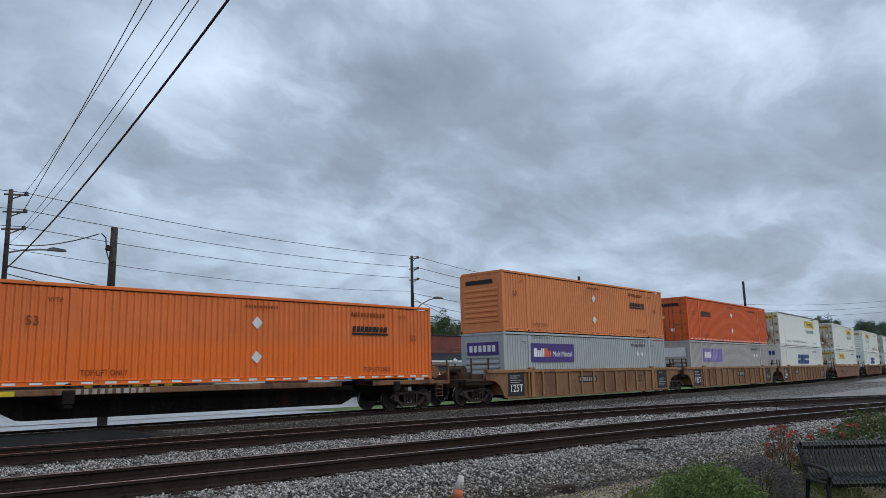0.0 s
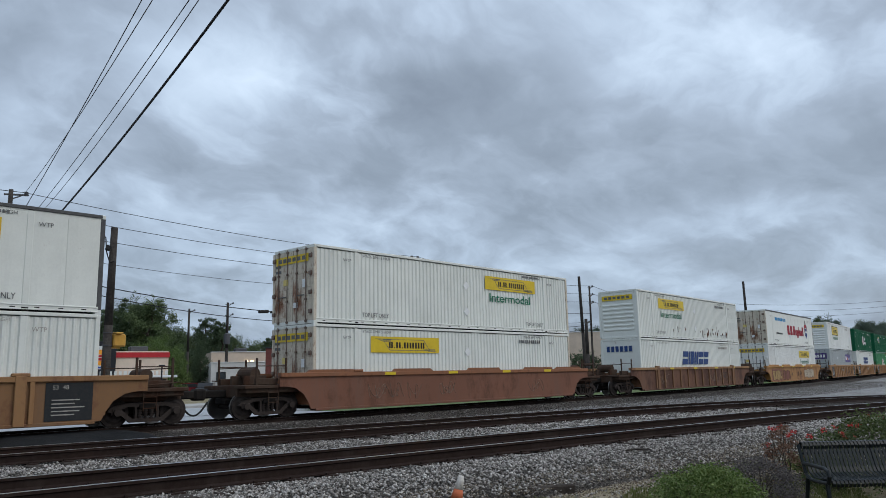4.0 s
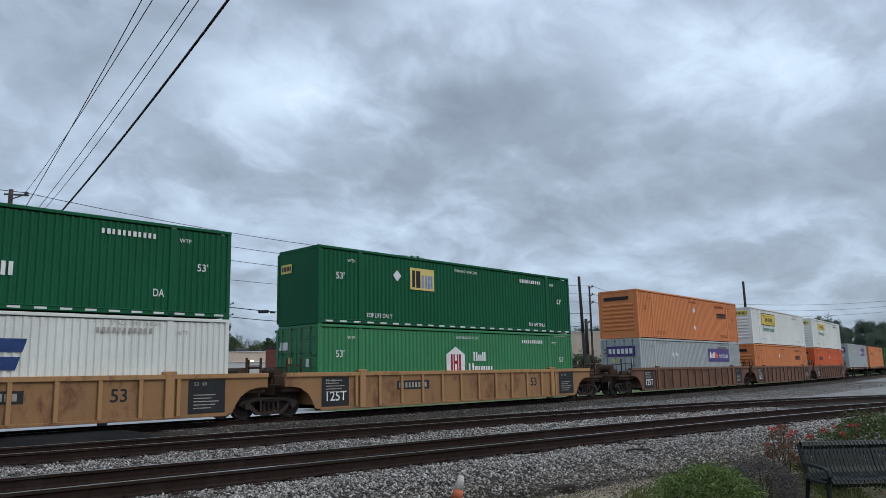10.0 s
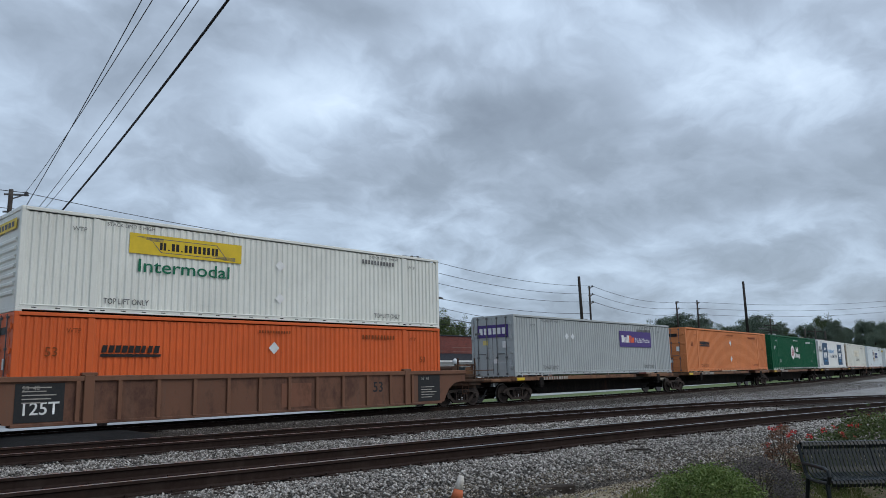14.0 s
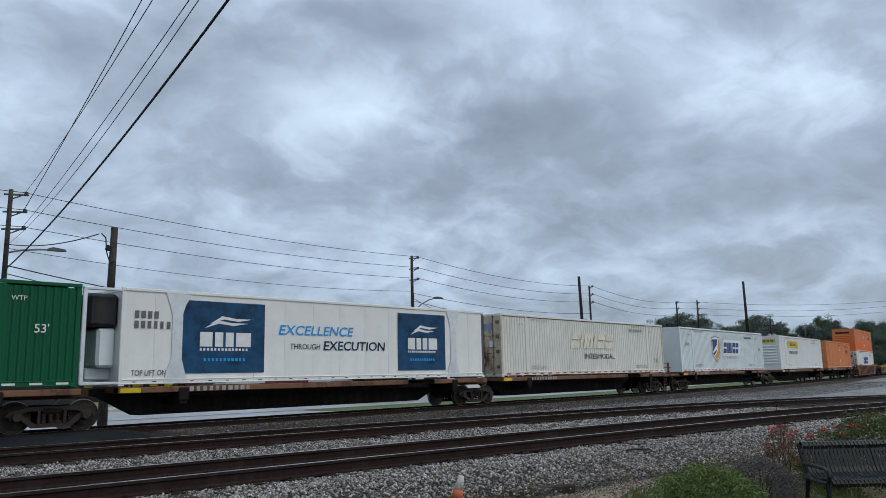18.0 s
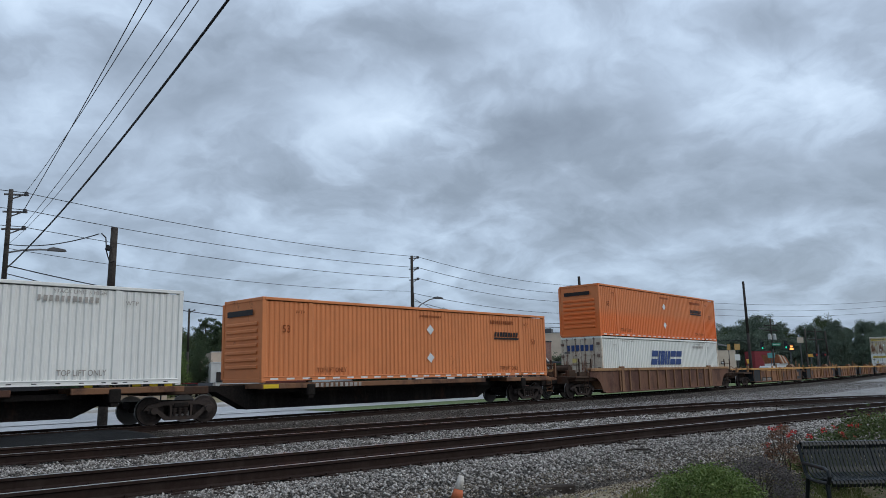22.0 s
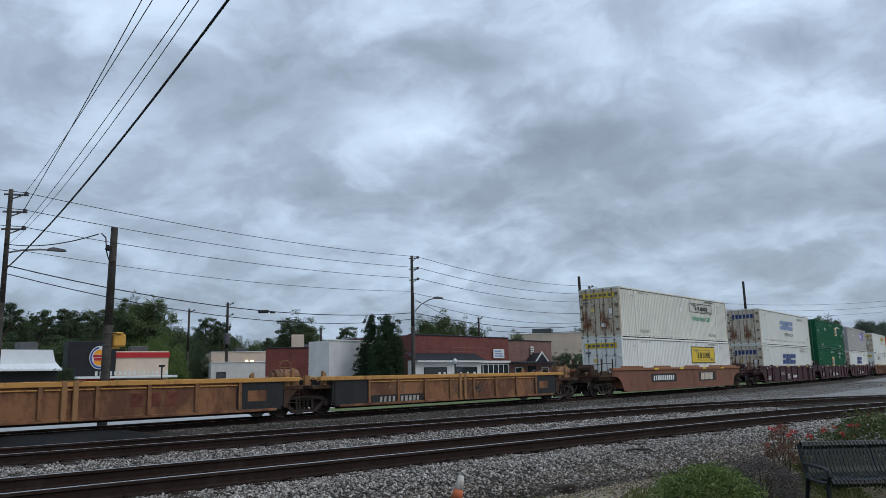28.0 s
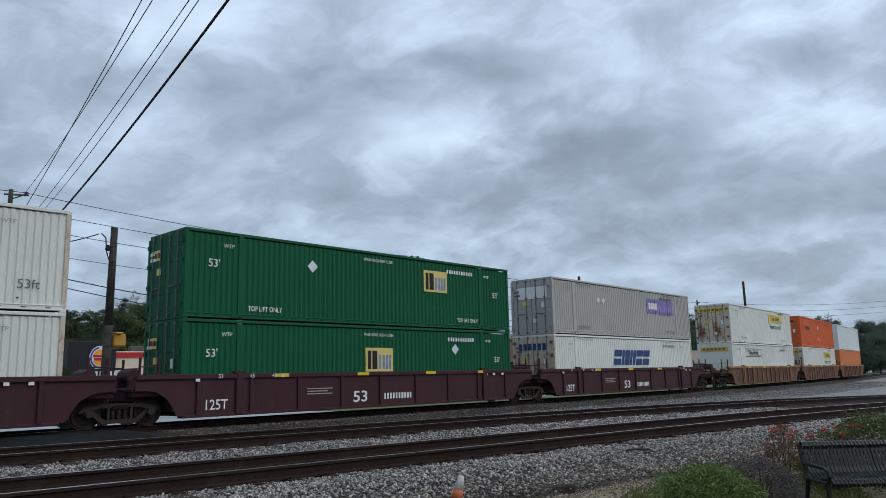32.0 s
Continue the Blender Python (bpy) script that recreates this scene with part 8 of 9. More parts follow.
part("rooftop_unit", cached("rest_unit", HARDWARE, lambda b: b.box(6.2, 2, 4.3, 8.0, 3.5, 4.8, 0, 0.05)), bk)
sgn = part("sign_disc", cached("rest_disc", TRIMWHITE, lambda b: b.cyl((2.95, -0.1, 3.75), (2.95, 0.0, 3.75), 1.0, 32)), bk, None, "round white sign with coloured shapes")
part("sign_crescent", cached("rest_ring", plain("sign_blue", (0.02, 0.06, 0.30), 0.4, 0, 0.1), lambda b: [b.prism([(2.95 + r1 * math.cos(a), 3.75 + r1 * math.sin(a)), (2.95 + r1 * math.cos(a + 0.2), 3.75 + r1 * math.sin(a + 0.2)), (2.95 + r2 * math.cos(a + 0.2), 3.75 + r2 * math.sin(a + 0.2)), (2.95 + r2 * math.cos(a), 3.75 + r2 * math.sin(a))], -0.12, -0.1) for r1, r2 in ((0.78, 0.92),) for a in [math.pi * 0.55 + 0.2 * i for i in range(17)]]), sgn)
part("sign_bun", cached("rest_bun", plain("sign_orange", (0.80, 0.33, 0.03), 0.4, 0, 0.1), lambda b: [b.prism([(2.95 + 0.6 * math.cos(a), 3.75 + s * 0.27 + s * 0.4 * math.sin(a)) for a in [math.pi * i / 10 for i in range(11)]], -0.12, -0.1) for s in (1,)]), sgn)
part("sign_bun", cached("rest_bun_low", MATS["sign_orange"], lambda b: b.prism([(2.95 + 0.6 * math.cos(a), 3.75 - 0.27 - 0.4 * math.sin(a)) for a in [math.pi * i / 10 for i in range(11)]], -0.12, -0.1)), sgn)
part("sign_bars", cached("rest_bars", REDTRIM, lambda b: (b.box(2.3, -0.12, 3.78, 3.6, -0.1, 3.98), b.box(2.4, -0.12, 3.5, 3.5, -0.1, 3.72))), sgn)
lp = at_az(281, 74, GZ)
sl = thing("lot_lamp", pose(lp.x, lp.y, lp.z), "black parking lot lamp post", "lamp post")
part("post", cached("lot_post", CHARCOAL, lambda b: b.cyl((0, 0, -0.2), (0, 0, 3.0), 0.07, 10)), sl)
part("lamp_head", cached("lot_head", CHARCOAL, lambda b: b.box(-0.25, -0.2, 3.0, 0.25, 0.2, 3.2, 0, 0.04)), sl)
gl = at_az(801, 62, -0.5)
g2 = thing("globe_lamp", pose(gl.x, gl.y, gl.z), "street lamp with a pale globe", "lamp post")
part("post", cached("globe_post", CHARCOAL, lambda b: b.cyl((0, 0, -0.1), (0, 0, 2.5), 0.06, 10)), g2)
part("globe", cached("globe", plain("globe_glass", (0.55, 0.57, 0.58), 0.3), lambda b: [b.cyl((0, 0, 2.5 + 0.05 * i), (0, 0, 2.55 + 0.05 * i), 0.22 * math.sin(math.pi * (i + 0.5) / 10), 14, 0.22 * math.sin(math.pi * (i + 1.5) / 10) if i < 8 else 0.05) for i in range(9)]), g2)

# pale shed with a metal roof
p = at_az(-60, 72, GZ)
wl2 = thing("metal_roof_shop", pose(p.x, p.y, p.z, 0, 0, 2), "low shop with a pale ribbed metal roof", "building")
part("wall", cached("shed_wall", CHARCOAL, lambda b: b.box(0, 0, -0.2, 6.5, 9, 3.05)), wl2)
part("roof", cached("shed_roof", METALROOF, lambda b: (b.prism([(-0.4, 2.9), (6.5, 2.9), (6.1, 4.6), (-0.4, 4.6)], 0.3, 0.4) and None, [b.quad((-0.4 + i * 0.5, -0.8, 2.95), (0.08 + i * 0.5, -0.8, 2.95), (0.08 + i * 0.47, 3.2, 4.7), (-0.4 + i * 0.47, 3.2, 4.7)) for i in range(14)], [b.box(-0.42 + i * 0.5, -0.8, 2.9, -0.38 + i * 0.5, -0.7, 3.07) for i in range(15)])), wl2)
part("fascia", cached("shed_fascia", METALROOF, lambda b: b.box(-0.4, -0.85, 2.8, 6.65, -0.8, 2.95)), wl2)
part("rooftop_unit", cached("shed_unit", HARDWARE, lambda b: b.box(4.0, 3.2, 4.4, 5.6, 4.5, 5.35, 0, 0.05)), wl2)

# two-storey shop with a brick end, and low beige buildings
p = at_az(902, 118, GZ)
q = at_az(1078, 116, GZ)
hd = math.degrees(math.atan2(q.y - p.y, q.x - p.x))
L1 = (q - p).length
tb2 = block("beige_store", pose(p.x, p.y, p.z, 0, 0, hd), round(L1, 2), 18, 7.7, BEIGE, "long two-storey beige commercial building")
part("rooftop_unit", cached("store_unit", HARDWARE, lambda b: b.box(3.0, 2, 7.6, 6.0, 4, 8.6, 0, 0.05)), tb2)
be = block("brick_store", pose(q.x, q.y, q.z, 0, 0, hd + 8), 5.0, 17, 7.55, RED, "two-storey brick corner store with white panels")
pane_row(be, 1.3, 4.0, 4.5, 6.3, 5, CHARCOAL)
pane_row(be, 1.4, 3.9, 0.3, 2.3, 4, CHARCOAL)
part("panel", cached("store_panel", TRIMWHITE, lambda b: b.box(1.2, -0.55, 3.1, 4.3, -0.02, 4.3, 0, 0.03)), be, None, "white signboard panel")
part("panel", cached("store_panel2", TRIMWHITE, lambda b: b.box(1.0, -0.45, 6.5, 4.4, -0.02, 7.3, 0, 0.03)), be, None, "white signboard panel")
p = at_az(1139, 117, GZ)
block("white_annex", pose(p.x, p.y, p.z, 0, 0, hd + 6), 1.5, 8, 6.2, BEIGE, "narrow pale side wing of the corner store")
p = at_az(1158, 150, GZ)
lw = block("beige_shops", pose(p.x, p.y, p.z, 0, 0, -14), 20.5, 12, 5.5, TANWALL, "low tan row of shops at the junction")
pane_row(lw, 3.0, 5.0, 0.5, 2.2, 2, CHARCOAL)
pane_row(lw, 8.0, 12.5, 1.9, 2.9, 5, CHARCOAL)
pane_row(lw, 13.2, 16.5, 0.4, 1.6, 3, CHARCOAL)
p = at_az(1333, 175, GZ)
rb = block("red_shop", pose(p.x, p.y, p.z, 0, 0, -20), 4.4, 3, 5.4, plain("dull_red_render", (0.17, 0.03, 0.035), 0.8, 0, 0.15, 2), "small red shop beyond the junction")
for x0, x1, z0, z1 in ((10.3, 14.2, 2.75, 3.35), (16.3, 17.3, 2.75, 3.3)):
    part("sign", cached(("shop_board", x0), CHARCOAL, lambda b: b.box(x0, -0.1, z0, x1, -0.02, z1, 0, 0.02)), lw, None, "dark shop board with unreadable white writing")
    part("sign_bars", cached(("shop_bars", x0), TRIMWHITE, lambda b: slant_word(b, x0 + 0.15, z0 + 0.18, x1 - x0 - 0.3, 0.24, 6 if x1 - x0 > 2 else 2, 0, 0.3, -0.102, 0.005, 4, False)), lw)
part("porch", cached("shops_porch", TRIMWHITE, lambda b: (b.box(0.4, -2.4, 2.9, 3.3, 0, 3.3, 0, 0.03), b.cyl((0.6, -2.2, 0), (0.6, -2.2, 2.9), 0.08, 8), b.cyl((3.1, -2.2, 0), (3.1, -2.2, 2.9), 0.08, 8))), lw, None, "white flat porch roof on posts")
p = at_az(1372, 160, GZ)
gr = thing("orange_roof_shop", pose(p.x, p.y, p.z, 0, 0, -24), "low white shop with a steep orange and white striped roof", "building")
part("wall", cached("orange_wall", STUCCO, lambda b: b.box(0.2, 0, -0.2, 2.4, 4, 2.65)), gr)
ROOFORANGE = plain("terracotta_roof", (0.26, 0.10, 0.05), 0.8, 0, 0.3, 3)
for k in range(5):
    part("roof_strip", cached(("orange_roof", k), TANWALL if k % 2 else ROOFORANGE, lambda b: b.prism([(-0.2 + k * 0.34, 4.3 - k * 0.06), (0.14 + k * 0.34, 4.25 - k * 0.06), (0.95 + k * 0.38, 2.6), (0.6 + k * 0.38, 2.6)], -0.4, 4.3)), gr)


# ============ junction furniture ============
GREENGLOW = plain("green_signal_glow", (0.02, 0.7, 0.40), 0.4, 0, 0.02, 3, 0, 1.0)


plain("dull_sign_paint", (0.40, 0.25, 0.09), 0.6, 0, 0.15, 4)


def signal_head(px, d, z):
    p = at_az(px, d, z)
    s = thing("traffic_light", pose(p.x, p.y, p.z, 0, 0, -28), "black traffic light showing green on a span wire", "traffic light", "traffic lights at the junction")
    part("housing", cached("tl_housing", CHARCOAL, lambda b: b.box(-0.17, -0.12, 0, 0.17, 0.12, 1.05, 0, 0.03)), s)
    for k in range(3):
        part("lens", cached(("tl_lens", k), GREENGLOW if k == 0 else CHARCOAL, lambda b: b.cyl((0, -0.15, 0.18 + 0.34 * k), (0, -0.12, 0.18 + 0.34 * k), 0.14, 14)), s)
        part("visor", cached("tl_visor", CHARCOAL, lambda b: b.prism([(-0.16, 0.02), (-0.12, 0.14), (0.12, 0.14), (0.16, 0.02), (0.18, 0.02), (0.13, 0.17), (-0.13, 0.17), (-0.18, 0.02)], -0.34, -0.12)), s, pose(0, 0, 0.18 + 0.34 * k))
    part("hanger", cached("tl_hanger", HARDWARE, lambda b: b.cyl((0, 0, 1.05), (0, 0, 1.6), 0.025, 6)), s)
    return p


a, b_ = signal_head(1347, 120, 3.9), signal_head(1389, 122, 3.95)
wire("span_wire", at_az(1262, 116, 5.2), at_az(1460, 126, 5.6), 0.03, 0.1, "steel span wire holding traffic lights", CABLE)
sgp = at_az(1373, 121, 4.3)
ss = thing("street_sign", pose(sgp.x, sgp.y, sgp.z, 0, 0, -28), "green street name sign hung on the span wire", "sign")
part("plate", cached("green_plate", plain("sign_green", (0.01, 0.19, 0.10), 0.4), lambda b: b.box(-0.7, -0.02, 0.05, 0.7, 0.02, 0.43, 0, 0.008)), ss)
part("sign_bars", cached("plate_bars", TRIMWHITE, lambda b: slant_word(b, -0.55, 0.16, 1.1, 0.16, 7, 0, 0.3, -0.022, 0.005, 4, False)), ss)
part("hanger", cached("plate_hanger", HARDWARE, lambda b: (b.cyl((-0.6, 0, 0.5), (-0.6, 0, 1.1), 0.02, 6), b.cyl((0.6, 0, 0.5), (0.6, 0, 1.1), 0.02, 6))), ss)
sgp = at_az(1397, 118, GZ)
ps2 = thing("crossing_signal", pose(sgp.x, sgp.y, sgp.z, 0, 0, -28), "pedestrian signal with a glowing orange symbol", "signal")
part("post", cached("ped_post", HARDWARE, lambda b: b.cyl((0, 0, -0.2), (0, 0, 4.2), 0.08, 8)), ps2)
part("housing", cached("ped_box", CHARCOAL, lambda b: b.box(-0.35, -0.15, 4.1, 0.55, 0.1, 5.0, 0, 0.03)), ps2)
part("symbol", cached("ped_glow", plain("orange_signal_glow", (1.0, 0.36, 0.08), 0.4, 0, 0.02, 3, 0, 1.5), lambda b: (b.box(-0.2, -0.17, 4.25, 0.4, -0.15, 4.5), b.box(-0.1, -0.17, 4.6, 0.3, -0.15, 4.85))), ps2)
for px, d, z0, w, h, mat in ((1288, 112, 3.7, 0.5, 0.8, "dull_sign_paint"), (1303, 112, 3.7, 0.85, 0.85, "dull_sign_paint"), (1302, 104, 2.2, 0.75, 0.75, "white_trim"), (1302, 104, 1.3, 0.75, 0.75, "white_trim"), (1321, 100, 1.75, 0.55, 0.55, "yellow_signal_paint")):
    p = at_az(px, d, GZ)
    s = thing("road_sign", pose(p.x, p.y, p.z, 0, 0, -28), "small road sign on a thin post near the junction", "sign", "road signs at the junction")
    part("plate", cached(("road_plate", w, h, mat), MATS[mat], lambda b: b.box(-w / 2, -0.03, z0 - GZ, w / 2, 0.0, z0 - GZ + h, 0, 0.02)), s)
    part("post", cached(("road_post", z0), HARDWARE, lambda b: b.cyl((0, 0.05, -0.2), (0, 0.05, z0 - GZ + h * 0.8), 0.05, 8)), s)


# poles, boards and crossing signals about the junction
crossarm = cached("junction_crossarm", POLEWOOD, lambda b: b.box(-1.1, -0.06, 0, 1.1, 0.06, 0.12, 0, 0.01))
tp = utility_pole(at_az(1366, 125, GZ), 8.58, 0.13, POLEWOOD, "wooden utility pole with two grey transformers at the junction")
for z in (7.48, 6.72):
    part("crossarm", crossarm, tp, pose(0, 0, z - GZ, 0, 0, -40))
    for x in (-1.0, -0.45, 0.45, 1.0):
        part("insulator", cached("arm_insulator", INSUL, lambda b: b.cyl((0, 0, 0), (0, 0, 0.2), 0.05, 8, 0.03)), tp, pose(0, 0, z - GZ, 0, 0, -40) @ pose(x, 0, 0.12))
for x in (-0.4, 0.4):
    part("transformer", cached("pole_transformer", plain("transformer_grey_paint", (0.42, 0.43, 0.42), 0.5, 0, 0.1, 4), lambda b: (b.cyl((0, 0, 0), (0, 0, 0.75), 0.26, 14), b.cyl((0, 0, 0.75), (0, 0, 0.83), 0.28, 14, 0.2), b.cyl((0.08, 0, 0.8), (0.08, 0, 1.0), 0.04, 6), b.cyl((-0.08, 0, 0.8), (-0.08, 0, 1.0), 0.04, 6))), tp, pose(0, 0, 5.36 - GZ, 0, 0, -40) @ pose(x, -0.1, 0))
street_light(tp, 6.89 - GZ, 1.6, 0.15, 150)
for px, d, top, lean in ((1426, 128, 7.11, 0.0), (1444, 112, 6.29, 0.0), (1463, 114, 5.92, -4.0)):
    q = utility_pole(at_az(px, d, GZ), top, 0.12, POLEWOOD, "weathered grey wooden pole near the level crossing", (), 12.0, lean)
    if px == 1444:
        for z in (top - 0.5, top - 1.6):
            part("crossarm", crossarm, q, pose(0, 0, z - GZ, 0, 0, -40))
ma = thing("mast_arm", pose(*at_az(1254, 122, GZ), 0, 0, -32), "galvanised signal mast with a long sloping arm", "signal mast")
part("post", cached("mast_post", HARDWARE, lambda b: b.cyl((0, 0, -0.2), (0, 0, 6.3), 0.13, 10)), ma)
part("arm", cached("mast_beam", plain("galvanised_grey", (0.16, 0.17, 0.175), 0.6, 0.2, 0.1, 4), lambda b: b.tube([(-1.6, 0, 5.95), (0, 0, 5.75), (1.6, 0, 5.45), (2.9, 0, 5.2)], 0.11, 8)), ma, None, "grey tapered mast arm")
xs = thing("crossing_flasher", pose(*at_az(1447, 104, GZ), 0, 0, -28), "level crossing flasher with a red lamp on a grey post", "signal")
part("post", cached("flasher_post", HARDWARE, lambda b: b.cyl((0, 0, -0.2), (0, 0, 4.4), 0.07, 8)), xs)
part("crossbar", cached("flasher_bar", HARDWARE, lambda b: b.box(-0.6, -0.05, 3.2, 0.6, 0.05, 3.3)), xs)
for x in (-0.6, 0.6):
    lh = part("lamp", cached("flasher_lamp", CHARCOAL, lambda b: (b.cyl((0, -0.1, 0), (0, 0.0, 0), 0.3, 16), b.cyl((0, -0.3, 0.1), (0, -0.1, 0.1), 0.15, 10))), xs, pose(x, -0.05, 3.25))
    part("lens", cached("flasher_lens", plain("dull_red_lens", (0.30, 0.02, 0.02), 0.3, 0, 0.05, 4), lambda b: b.cyl((0, -0.32, 0), (0, -0.30, 0), 0.13, 12)), lh, None, "red lens")
for px, d, z0, w, h, mat, words in ((1416, 116, 4.51, 1.0, 0.75, "tan_render", "tan backed sign board on a post at the junction"), (1433, 108, 2.45, 1.0, 0.35, "yellow_signal_paint", "low yellow warning board on a post by the crossing"), (1362, 140, 2.84, 1.4, 0.85, "teal_board", "teal advertising board on a post beyond the junction")):
    p = at_az(px, d, GZ)
    q = thing("sign_board", pose(p.x, p.y, p.z, 0, 0, -28), words, "sign", "road signs at the junction")
    part("plate", cached(("board_plate", px), plain("teal_board", (0.08, 0.24, 0.24), 0.5, 0, 0.1, 4) if mat == "teal_board" else MATS[mat], lambda b: b.box(-w / 2, -0.05, z0 - GZ, w / 2, 0.0, z0 - GZ + h, 0, 0.02)), q)
    part("post", cached(("board_post", px), HARDWARE, lambda b: b.cyl((0, 0.06, -0.2), (0, 0.06, z0 - GZ + h * 0.9), 0.06, 8)), q)


def parked_car(px, d, heading, paint, label):
    p = at_az(px, d, GZ)
    c = thing("car", pose(p.x, p.y, p.z, 0, 0, heading), label, "car", "cars near the shops")
    part("body", cached(("car_body", paint.name), paint, lambda b: (b.prism([(-2.2, 0.35), (-2.25, 0.75), (-2.0, 0.92), (-1.2, 1.0), (1.3, 0.98), (2.1, 0.85), (2.25, 0.6), (2.2, 0.35)], -0.88, 0.88), b.prism([(-1.7, 0.98), (-1.2, 1.45), (0.6, 1.47), (1.25, 1.0)], -0.76, 0.76))), c)
    part("window", cached("car_glass", PANE, lambda b: [b.prism([(-1.5, 1.03), (-1.12, 1.38), (0.55, 1.4), (1.05, 1.03)], s * 0.77 - 0.005, s * 0.77 + 0.005) for s in (-1, 1)]), c)
    for x in (-1.35, 1.4):
        for y in (-0.82, 0.82):
            w = part("wheel", cached("car_tyre", RUBBER, lambda b: b.cyl((0, -0.11, 0), (0, 0.11, 0), 0.33, 18)), c, pose(x, y, 0.33))
            part("rim", cached("car_rim", HARDWARE, lambda b: (b.cyl((0, -0.125, 0), (0, -0.11, 0), 0.2, 12), b.cyl((0, 0.11, 0), (0, 0.125, 0), 0.2, 12))), w)
    return c


parked_car(332, 88, -20, plain("dark_red_car_paint", (0.16, 0.015, 0.02), 0.25, 0.2, 0.05), "dark red parked car behind the lot")
parked_car(352, 90, -30, plain("maroon_car_paint", (0.09, 0.012, 0.016), 0.25, 0.2, 0.05), "maroon parked car behind the lot")
parked_car(362, 86, 60, plain("black_car_paint", (0.02, 0.02, 0.022), 0.2, 0.2, 0.05), "black parked car beside the white shop")
van = thing("van", pose(*at_az(1372, 121, GZ), 0, 0, -24), "white delivery van waiting beyond the junction", "van", "cars near the shops")
part("body", cached("van_body", plain("white_car_paint", (0.62, 0.62, 0.61), 0.3, 0.0, 0.05), lambda b: b.prism([(-2.4, 0.4), (-2.4, 1.95), (-2.3, 2.1), (1.2, 2.1), (1.75, 1.35), (2.4, 1.1), (2.45, 0.4)], -0.95, 0.95)), van)
for y in (-0.955, 0.955):
    part("window", cached(("van_window", y), PANE, lambda b: b.prism([(0.3, 1.3), (0.3, 1.9), (1.1, 1.9), (1.5, 1.35)], y - 0.006, y + 0.006)), van)
for x in (-1.5, 1.55):
    for y in (-0.85, 0.85):
        part("wheel", cached("van_tyre", RUBBER, lambda b: b.cyl((0, -0.12, 0), (0, 0.12, 0), 0.36, 18)), van, pose(x, y, 0.36))
parked_car(1390, 118, 62, plain("white_car_paint", (0.62, 0.62, 0.61), 0.3, 0.0, 0.05), "white car beyond the junction")
parked_car(1335, 108, -10, plain("silver_car_paint", (0.35, 0.36, 0.38), 0.3, 0.5, 0.05), "silver car waiting at the junction")
parked_car(1378, 112, -14, MATS["silver_car_paint"], "silver car waiting at the junction")

# ============ bench and planting in front ============
BENCH = plain("dark_green_bench_coating", (0.004, 0.0075, 0.009), 0.4, 0.0, 0.25, 14, 0.05)
BENCH.node_tree.nodes["Principled BSDF"].inputs["Specular IOR Level"].default_value = 0.3
bo = pose(9.74, 4.78, -0.68, 0, 0, -39.43)
bench = thing("bench", bo, "dark green strap-metal park bench with armrests", "bench")


def strap(b):
    # one strap: rolled front edge, dished seat, raked back, rolled top
    prof = [(-0.70, 0.42), (-0.72, 0.455), (-0.70, 0.49), (-0.62, 0.50), (-0.42, 0.475), (-0.25, 0.475), (-0.15, 0.515), (-0.11, 0.58), (-0.06, 0.70), (-0.02, 0.79), (-0.03, 0.83), (0.0, 0.87), (0.05, 0.875), (0.08, 0.84), (0.07, 0.79)]
    for (y0, z0), (y1, z1) in zip(prof[:-1], prof[1:]):
        d = Vector((0, y1 - y0, z1 - z0)).normalized()
        n = Vector((0, -d.z, d.y)) * 0.004
        k = len(b.v)
        for y, z in ((y0, z0), (y1, z1)):
            for x in (0, 0.035):
                b.v += [(x, y + n.y, z + n.z), (x, y - n.y, z - n.z)]
        for f in ((0, 2, 6, 4), (1, 5, 7, 3), (0, 4, 5, 1), (2, 3, 7, 6)):
            b.f.append(tuple(k + i for i in f))
            b.mi.append(0)


for i in range(38):
    part("slat", cached("bench_strap", BENCH, strap), bench, pose(0.03 + i * 0.0475, 0, 0))
for x in (0.0, 0.9, 1.82):
    part("frame", cached("bench_frame", BENCH, lambda b: b.tube([(0, -0.68, 0.455), (0, -0.42, 0.445), (0, -0.24, 0.45), (0, -0.12, 0.50), (0, -0.04, 0.68), (0, 0.03, 0.84)], 0.022, 8)), bench, pose(x, 0, 0))
for x in (0.0, 1.82):
    part("armrest", cached("bench_arm", BENCH, lambda b: b.tube([(0, -0.07, 0.625), (0, -0.35, 0.625), (0, -0.60, 0.62), (0, -0.69, 0.595), (0, -0.71, 0.54), (0, -0.67, 0.46)], 0.024, 9)), bench, pose(x, 0, 0))
    for y0, y1 in ((-0.64, -0.69), (-0.16, -0.02)):
        part("leg", cached(("bench_leg", y0), BENCH, lambda b: b.tube([(0, y0, 0.455), (0, (y0 + y1) / 2, 0.22), (0, y1, 0.0)], 0.026, 9)), bench, pose(x, 0, 0))
part("crossbar", cached("bench_bar", BENCH, lambda b: (b.cyl((0, -0.4, 0.445), (1.82, -0.4, 0.445), 0.02, 8), b.cyl((0, -0.02, 0.74), (1.82, -0.02, 0.74), 0.018, 8))), bench)


